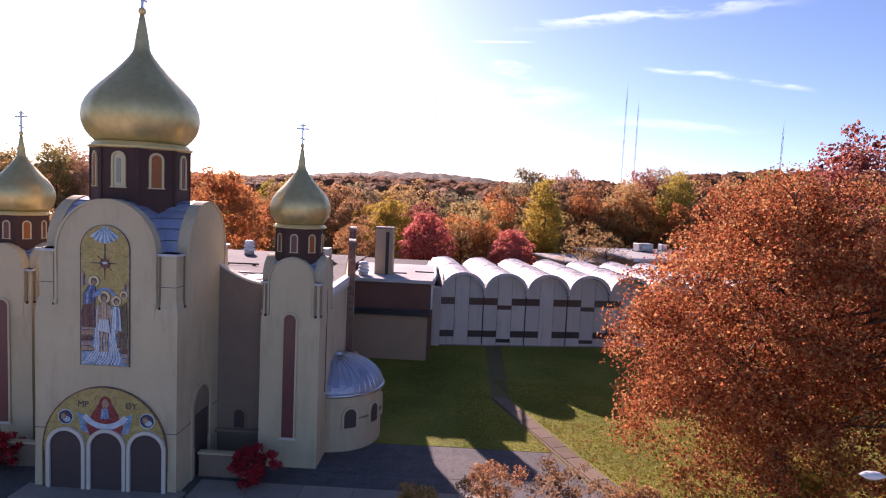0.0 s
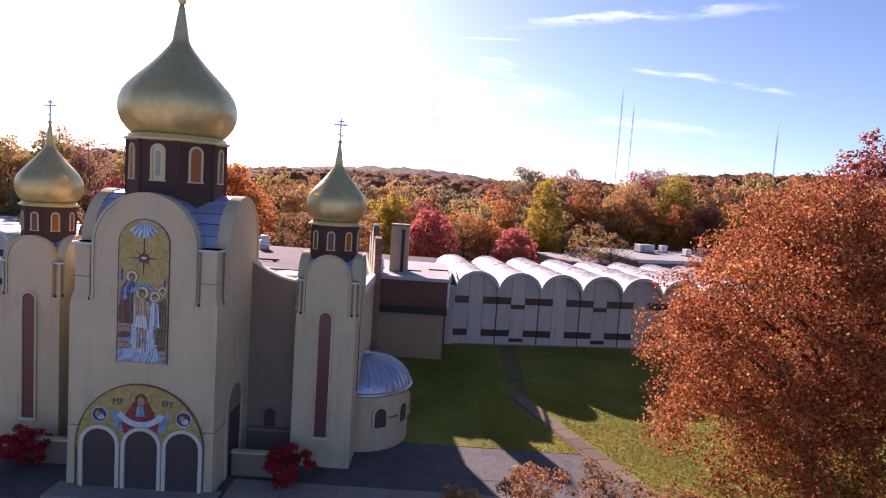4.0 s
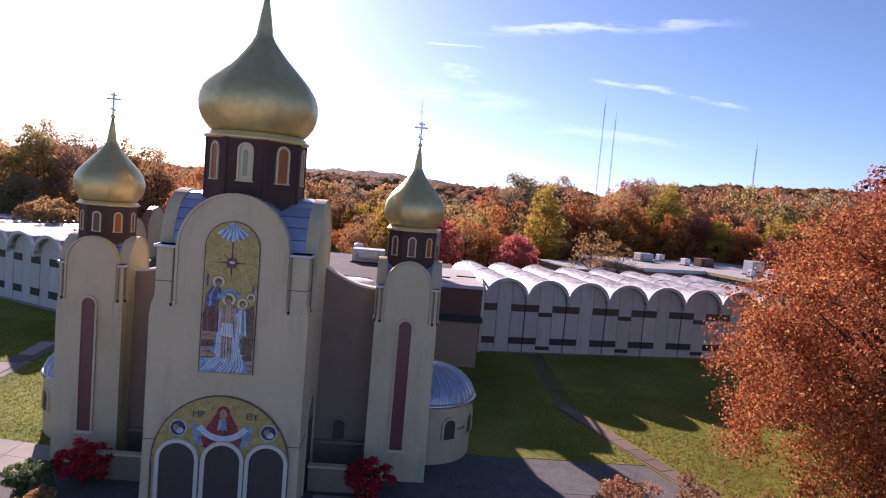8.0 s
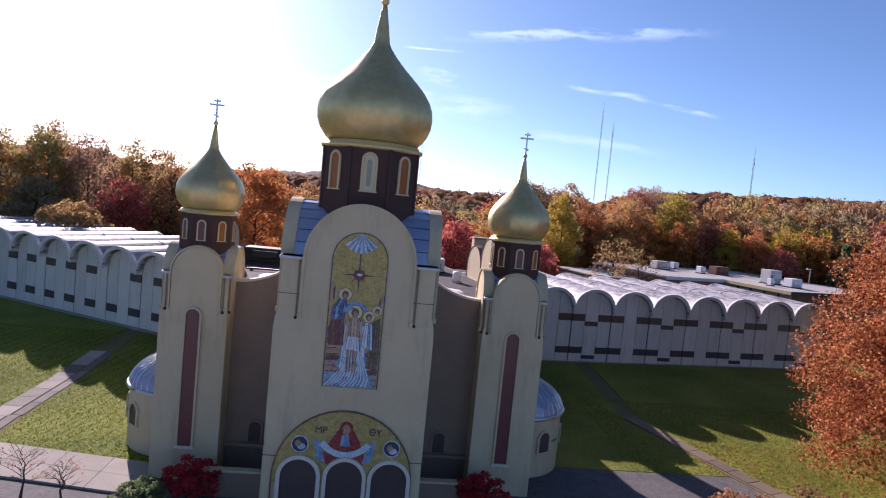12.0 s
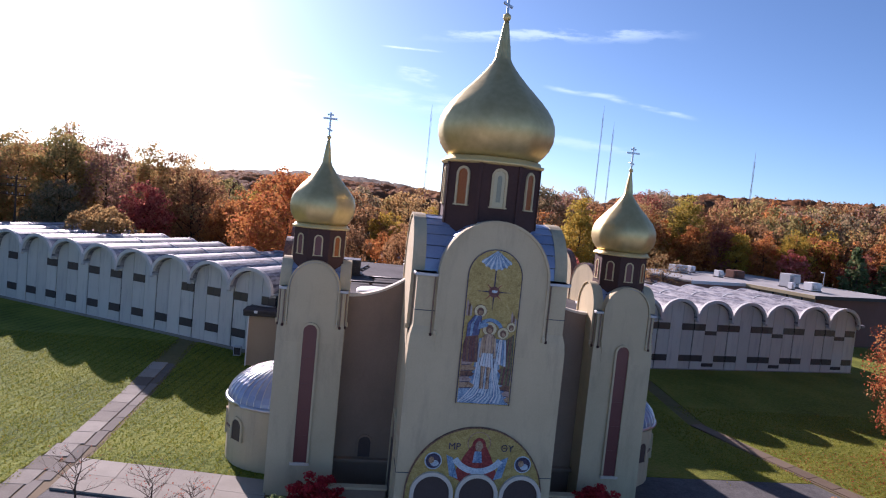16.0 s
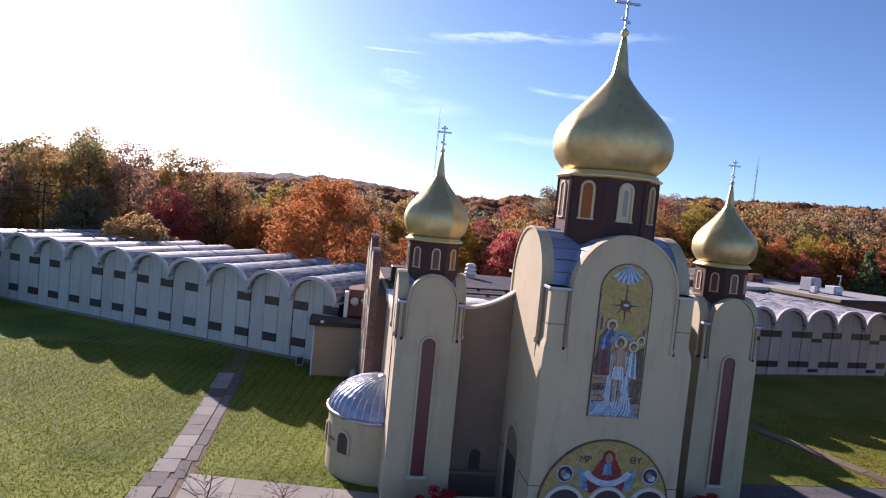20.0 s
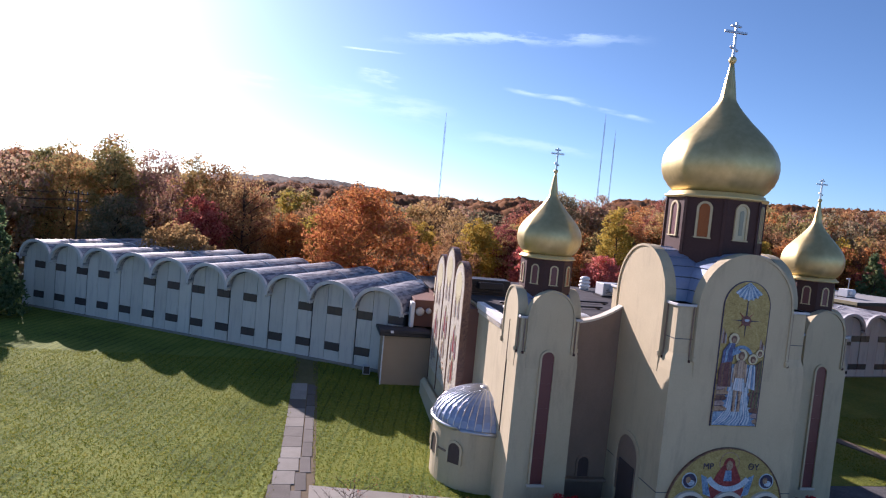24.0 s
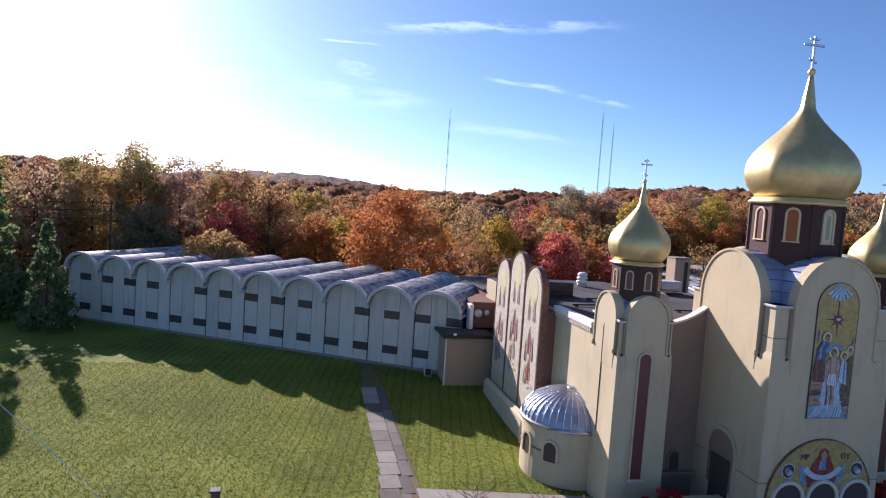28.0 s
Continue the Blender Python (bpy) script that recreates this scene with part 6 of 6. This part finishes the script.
# ---- masts, poles and small things ----
def mast(x, y, top, label="slender lattice radio mast far behind the trees"):
    m = thing("radio_mast", label, "mast", pose(x, y, 0), group="radio masts")
    w = 0.2
    for k in range(3):
        a = 2 * math.pi * k / 3
        vs, fs = tube([(w * math.cos(a), w * math.sin(a), 0), (w * math.cos(a), w * math.sin(a), top)], [0.04, 0.04], 4)
        piece("leg", fix("leg", vs, fs, DARKMETAL), m)
    bits = []
    for j in range(int(top / 1.4)):
        z = j * 1.4
        a, b = 2 * math.pi * (j % 3) / 3, 2 * math.pi * ((j + 1) % 3) / 3
        bits.append(tube([(w * math.cos(a), w * math.sin(a), z), (w * math.cos(b), w * math.sin(b), z + 1.4)], [0.03, 0.03], 3))
    vs, fs = merged(bits)
    piece("bracing", fix("bracing", vs, fs, DARKMETAL), m)
    vs, fs = tube([(0, 0, top), (0, 0, top + 3)], [0.06, 0.03], 4)
    piece("aerial", fix("aerial", vs, fs, DARKMETAL), m)


for x, y, top in ((74.5, 187.9, 54.1), (78.3, 186.5, 48.6), (109.8, 150.0, 39.0), (10.6, 158.3, 42.9)):
    mast(x, y, top)


def utility_pole(x, y, h):
    p = thing("utility_pole", "weathered wooden utility pole with crossarms", "pole", pose(x, y, 0))
    vs, fs = tube([(0, 0, -0.3), (0, 0, h)], [0.18, 0.12], 8)
    piece("pole", fix("pole", vs, fs, BARK), p)
    for z in (h - 0.6, h - 1.7, h - 3.0):
        arm = part("crossarm", box_bm(-1.4, 1.4, -0.07, 0.07, z, z + 0.14, 0.02), BARK, p)
        for u in (-1.2, -0.5, 0.5, 1.2):
            vs, fs = tube([(u, 0, z + 0.14), (u, 0, z + 0.4)], [0.06, 0.04], 5)
            piece("insulator", fix("insulator", vs, fs, UNIT), arm)
            vs, fs = tube([(u - 30 * (s / 8.0) * 0.9, 30 * (s / 8.0) * 0.4, z + 0.4 - 3 * (s / 8.0) * (1 - s / 8.0)) for s in range(9)], [0.02] * 9, 3)
            piece("wire", fix("wire", vs, fs, DARKMETAL), arm)


utility_pole(-58, 70, 14.5)

# path of square flags across the lawn
def slope(y):
    return math.degrees(math.atan((ground_z(y + 0.5) - ground_z(y - 0.5))))


flags = thing("garden_path", "path of worn square concrete flags across the lawn", "path", kind="structure")
for k in range(13):
    yc = 3.6 + 1.9 * k
    x = -23.72 - max(0, 12 - yc) * 0.09
    part("flagstone", box_bm(-0.68, 0.68, -0.93, 0.93, -0.06, 0.05, 0.015), FLAG, flags, at=pose(x, yc, ground_z(yc) + 0.02, slope(yc), 0, 1.5 if yc < 12 else 0))
for k in range(10):
    yc = 3.9 + 2.45 * k
    x = -22.62 - max(0, 12 - yc) * 0.09
    part("flagstone", box_bm(-0.34, 0.34, -1.2, 1.2, -0.06, 0.045, 0.015), EDGEFLAG, flags, at=pose(x, yc, ground_z(yc) + 0.015, slope(yc), 0, 2.0 if yc < 12 else random.uniform(-1, 1)))
sheet("path_edge", [(-24.5, 2.6), (-22.6, 2.6), (-22.0, 9.0), (-22.0, 27.2), (-24.4, 27.2), (-24.4, 12)], SHALE, 0.012, "worn earth between the flags of the path", "path")
flags2 = thing("garden_path", "path of earthy worn flags across the lawn", "path", kind="structure")
for k in range(12):
    yc = 1.0 + 1.66 * k
    x = 24.0 + (19.5 - yc) * 0.385
    part("flagstone", box_bm(-0.62, 0.62, -0.87, 0.87, -0.06, 0.05, 0.015), MUDFLAG, flags2, at=pose(x, yc, ground_z(yc) + 0.02, slope(yc), 0, 21))
sheet("path_edge", [(31.5, -0.5), (32.0, -0.5), (24.8, 19.9), (23.2, 19.9), (30.2, 0.5)], SHALE, 0.018, "worn earth beside the flag path", "path")
# concrete walk in front of the lawn
walkway = thing("walkway", "pale jointed concrete walk along the lawn edge", "pavement", kind="structure")
for row in range(2):
    for k in range(4):
        x0, x1 = -11.0 - 2.85 * (k + 1) + 0.03, -11.0 - 2.85 * k
        def edge(x):
            return 6.12 - 0.18 * (x + 11.0) - 2.0 * row
        vs, fs = prism([(x0, edge(x0) - 1.97), (x1, edge(x1) - 1.97), (x1, edge(x1)), (x0, edge(x0))], 0.14, "z", -1.27)
        piece("paving_slab", fix("paving_slab", vs, fs, CONCRETE), walkway)
    for k in range(6):
        x0, x1 = 4.8 + 3.1 * k, 4.8 + 3.1 * (k + 1) - 0.03
        vs, fs = prism([(x0, -2.6 + 2.3 * row), (x1, -2.6 + 2.3 * row), (x1, -0.33 + 2.3 * row), (x0, -0.33 + 2.3 * row)], 0.14, "z", -1.27)
        piece("paving_slab", fix("paving_slab", vs, fs, CONCRETE), walkway)


def shrub(kind, x, y, h, r, n, size, label, seed, name="shrub"):
    s = thing(name, label, "shrub", pose(x, y, ground_z(y) - 0.05))
    piece("stem", trunk_mesh("stem", h, r, 0.2, 0.05, seed, 12, 4), s)
    piece("leaves", crown_mesh("leaves", LEAVES[kind], h, r, 0.1, n, size, seed + 1, 60, core=0.15), s)
    return s


shrub("bush", -8.2, 2.0, 2.3, 1.7, 5200, 0.14, "dense crimson burning bush by the church wall", 201)
shrub("bush", 7.8, 2.2, 2.2, 1.7, 5200, 0.14, "dense crimson burning bush by the church wall", 207)
shrub("green", -10.0, 0.2, 1.9, 1.5, 4200, 0.13, "dark green spreading yew by the forecourt", 203)
shrub("tan", -8.4, -1.6, 1.5, 1.1, 3200, 0.12, "dry tan ornamental grass clump", 205)
for i, (x, y, h, r) in enumerate(((22.5, 0.2, 3.2, 2.2), (18.2, -2.2, 2.8, 1.5), (26.0, -1.5, 4.2, 2.4), (30.0, -1.0, 3.0, 2.0))):
    shrub("tan" if i == 1 else "rust", x, y, h, r, 3600, 0.13, "small ornamental tree with thin bronze leaves", 210 + 2 * i, "small_tree")
for i, (x, y, h, r) in enumerate(((-20.3, 2.2, 3.6, 2.0), (-16.4, 1.4, 3.2, 1.9), (-14.2, 1.0, 2.6, 1.2))):
    s = thing("small_tree", "nearly bare young street tree with a few dull red leaves", "tree", pose(x, y, -1.25))
    piece("trunk", trunk_mesh("trunk", h, r, 0.9, 0.07, 230 + i, 16, 10), s)
    piece("leaves", crown_mesh("leaves", LEAVES["maroon"], h, r, 1.2, 80, 0.09, 240 + i, 40, core=0), s)

# lamp by the lawn
lamp = thing("street_lamp", "white cobra-head street lamp on a thin pole", "street lamp", pose(36.5, -9.6, -1.25))
vs, fs = tube([(3.2, 0, 0), (3.2, 0, 5.4), (3.0, 0, 6.6), (2.2, 0, 7.3), (0.5, 0, 7.55)], [0.12, 0.09, 0.07, 0.06, 0.05], 8)
piece("pole", fix("pole", vs, fs, UNIT, True), lamp)
head = piece("head", lathe("head", [(0.02, -0.10), (0.22, -0.07), (0.30, 0.02), (0.21, 0.12), (0.04, 0.17)], WHITE, 16), lamp, "white lamp head", pose(0.1, 0, 7.55) @ Matrix.Diagonal((1.7, 0.9, 1.0, 1)))
piece("lens", lathe("lens", [(0.02, -0.16), (0.14, -0.14), (0.19, -0.08), (0.02, -0.07)], UNIT, 14), head, "pale glass lens")

far_lamp = thing("street_lamp", "slim pole lamp standing beyond the gymnasium", "street lamp", pose(79.8, 77.1, 0))
vs, fs = tube([(0, 0, 0), (0, 0, 10.4), (-0.3, -0.3, 10.7)], [0.11, 0.07, 0.05], 8)
piece("pole", fix("pole", vs, fs, UNIT, True), far_lamp)
part("head", box_bm(-1.0, -0.2, -0.5, -0.2, 10.6, 10.8, 0.05), WHITE, far_lamp, "white lamp head")

# guy wire over the lawn
guy = thing("guy_wire", "thin pale guy wire running down to a ground anchor", "wire")
vs, fs = tube([(-40.2, 7.0, -1.2), (-42.3, 9.4, -0.6), (-47.8, 13.5, 2.0), (-58.0, 21.0, 7.0), (-66.0, 27.0, 11.0)], [0.024] * 5, 5)
piece("wire", fix("wire", vs, fs, WHITE), guy)
part("anchor", box_bm(-40.4, -40.0, 6.8, 7.2, -1.35, -1.1, 0.03), CONCRETE, guy)

post = thing("wooden_pole", "dark weathered wooden pole with a flat metal cap", "pole", pose(-32.75, -8.2, -1.3))
vs, fs = tube([(0, 0, 0), (0.03, 0, 4.0), (0.02, 0, 8.0)], [0.21, 0.18, 0.15], 12)
piece("shaft", fix("shaft", vs, fs, BARK), post)
part("cap", box_bm(-0.17, 0.21, -0.19, 0.19, 8.0, 8.08, 0.02), DARKMETAL, post)

# houses and cars among the trees
def house(x, y, turn, w, d, h, wall, label):
    t = thing("house", label, "house", pose(x, y, 0, 0, 0, turn), group="houses among the trees")
    part("wall", box_bm(-w / 2, w / 2, -d / 2, d / 2, -0.3, h), wall, t)
    vs, fs = prism([(-d / 2 - 0.5, h), (d / 2 + 0.5, h), (0, h + d * 0.32)], w + 0.8, "x", -w / 2 - 0.4)
    piece("roof", fix("roof", vs, fs, FLATROOF), t, "grey shingled gable roof")
    for k in range(3):
        wn_ = part("window", box_bm(-w * 0.36 + k * w * 0.3, -w * 0.36 + k * w * 0.3 + 1.1, -d / 2 - 0.04, -d / 2 + 0.05, 1.0, 2.3, 0.01), WINDARK, t)
        part("frame", box_bm(-w * 0.36 + k * w * 0.3 - 0.08, -w * 0.36 + k * w * 0.3 + 1.18, -d / 2 - 0.06, -d / 2 - 0.02, 0.9, 1.0), WHITE, wn_)
    part("door", box_bm(w * 0.3, w * 0.3 + 0.95, -d / 2 - 0.05, -d / 2 + 0.05, 0, 2.05, 0.01), REDPAINT, t)


house(4, 100, 8, 12, 8, 3.2, TANBRICK, "low tan brick house with a grey gable roof")
house(-22, 108, -6, 11, 8, 3.2, WHITE, "low white house with a grey gable roof")
house(27, 104, 14, 12, 8, 3.4, BRICK, "low brown brick house with a grey gable roof")


def car(x, y, z, turn, paint, label):
    c = thing("car", label, "car", pose(x, y, z, 0, 0, turn), group="parked cars")
    body = bmesh.new()
    box_bm(-2.2, 2.2, -0.88, 0.88, 0.35, 0.95, 0.14, body)
    part("body", body, paint, c)
    bm = bmesh.new()
    lo = [bm.verts.new((x, s * 0.82, 0.93)) for x, s in ((-1.7, -1), (1.2, -1), (1.2, 1), (-1.7, 1))]
    hi = [bm.verts.new((x, s * 0.66, 1.48)) for x, s in ((-1.2, -1), (0.5, -1), (0.5, 1), (-1.2, 1))]
    bm.faces.new(hi)
    for i in range(4):
        bm.faces.new([lo[i], lo[(i + 1) % 4], hi[(i + 1) % 4], hi[i]])
    part("cabin", bm, WINDARK, c, "dark glass cabin")
    part("roof", box_bm(-1.15, 0.45, -0.64, 0.64, 1.47, 1.53, 0.02), paint, c)
    for wx in (-1.35, 1.35):
        for s in (-1, 1):
            vs, fs = tube([(wx, s * 0.72, 0.33), (wx, s * 0.92, 0.33)], [0.33, 0.33], 14)
            wh = piece("wheel", fix("wheel", vs, fs, DARKMETAL), c)
            vs, fs = tube([(wx, s * 0.92, 0.33), (wx, s * 0.935, 0.33)], [0.2, 0.18], 10)
            piece("rim", fix("rim", vs, fs, UNIT), wh)
    for s in (-1, 1):
        part("headlight", box_bm(2.16, 2.22, s * 0.62 - 0.16, s * 0.62 + 0.16, 0.66, 0.8, 0.02), WHITE, c)


sheet("road", [(-60, 64.0), (22, 64.0), (22, 72.0), (-60, 72.0)], ASPHALT, 0.02, "asphalt car park behind the school", "car park")
for x, y, turn, p, l in ((-7, 67, 75, WHITE, "white car parked behind the school"), (-3, 67.5, 80, UNIT, "silver car parked behind the school"), (2, 68, 84, WHITE, "white car parked behind the school"), (8, 68, 90, REDPAINT, "red car parked behind the school"), (-13, 67, 78, UNIT, "silver car parked behind the school")):
    car(x, y, 0.02, turn, p, l)


# blades of grass on the lawns, and leaves fallen on them
def blades(name, mat, seed, n, x0, x1, y0, y1, size, label, flat=False):
    g = np.random.default_rng(seed)
    x, y = x0 + (x1 - x0) * g.random(n), y0 + (y1 - y0) * g.random(n)
    # grass grows in tufts
    x += 0.12 * np.sin(37.0 * y + 11 * np.sin(3.1 * x))
    keep = (np.abs(x + 23.3) > 1.3 - 0.02 * y) & ((x < 20) | (np.abs(x - 24.0 - (19.5 - y) * 0.385) > 0.9)) & ((x < 20) | (y > 9.3) | (x > 24.0 + (19.5 - y) * 0.385)) & ((x > 20) | (x < -24.4) | (y > 6.2 - 0.18 * (x + 11.0)))
    x, y = x[keep], y[keep]
    n = len(x)
    z = np.interp(y, SLOPE_Y, SLOPE_Z) + 0.03
    a = g.random(n) * 2 * np.pi
    s = size * (0.5 + g.random(n))
    if flat:
        p = np.stack([x, y, z + 0.02], 1)
        u = np.stack([np.cos(a), np.sin(a), 0.25 * g.normal(size=n)], 1) * s[:, None]
        w = np.stack([-np.sin(a), np.cos(a), 0.25 * g.normal(size=n)], 1) * s[:, None] * 0.7
        v = np.stack([p - u, p + w, p + u, p - w], 1).reshape(-1, 3)
    else:
        p = np.stack([x, y, z], 1)
        w = np.stack([np.cos(a), np.sin(a), np.zeros(n)], 1) * s[:, None]
        t = np.stack([0.7 * s * g.normal(size=n), 0.7 * s * g.normal(size=n), s * (0.7 + 0.6 * g.random(n))], 1)
        v = np.stack([p - w * 0.5, p + w * 0.5, p + w * 0.25 + t, p - w * 0.25 + t], 1).reshape(-1, 3)
    me = bpy.data.meshes.new(name)
    me.vertices.add(len(v))
    me.vertices.foreach_set("co", v.ravel())
    me.loops.add(4 * n)
    me.loops.foreach_set("vertex_index", np.arange(4 * n))
    me.polygons.add(n)
    me.polygons.foreach_set("loop_start", np.arange(0, 4 * n, 4))
    me.materials.append(mat)
    me.update(calc_edges=True)
    return tagged(new(name, me), label, "grass" if not flat else "leaves", kind="stuff")


BLADE = leaf_material("grass_blades", [(0.12, 0.155, 0.02), (0.19, 0.22, 0.027), (0.25, 0.26, 0.034), (0.32, 0.29, 0.055)], 0.0, 0.5)
blades("lawn_grass", BLADE, 301, 100000, -62, -11, 2.4, 34, 0.058, "short tufted blades of mown grass on the lawn")
blades("lawn_grass", BLADE, 302, 36000, 20, 50, 2, 24, 0.058, "short tufted blades of mown grass on the lawn")
blades("fallen_leaves", LEAVES["maple"], 303, 6500, 26, 52, -0.4, 15, 0.07, "copper leaves fallen on the lawn round the maple", True)
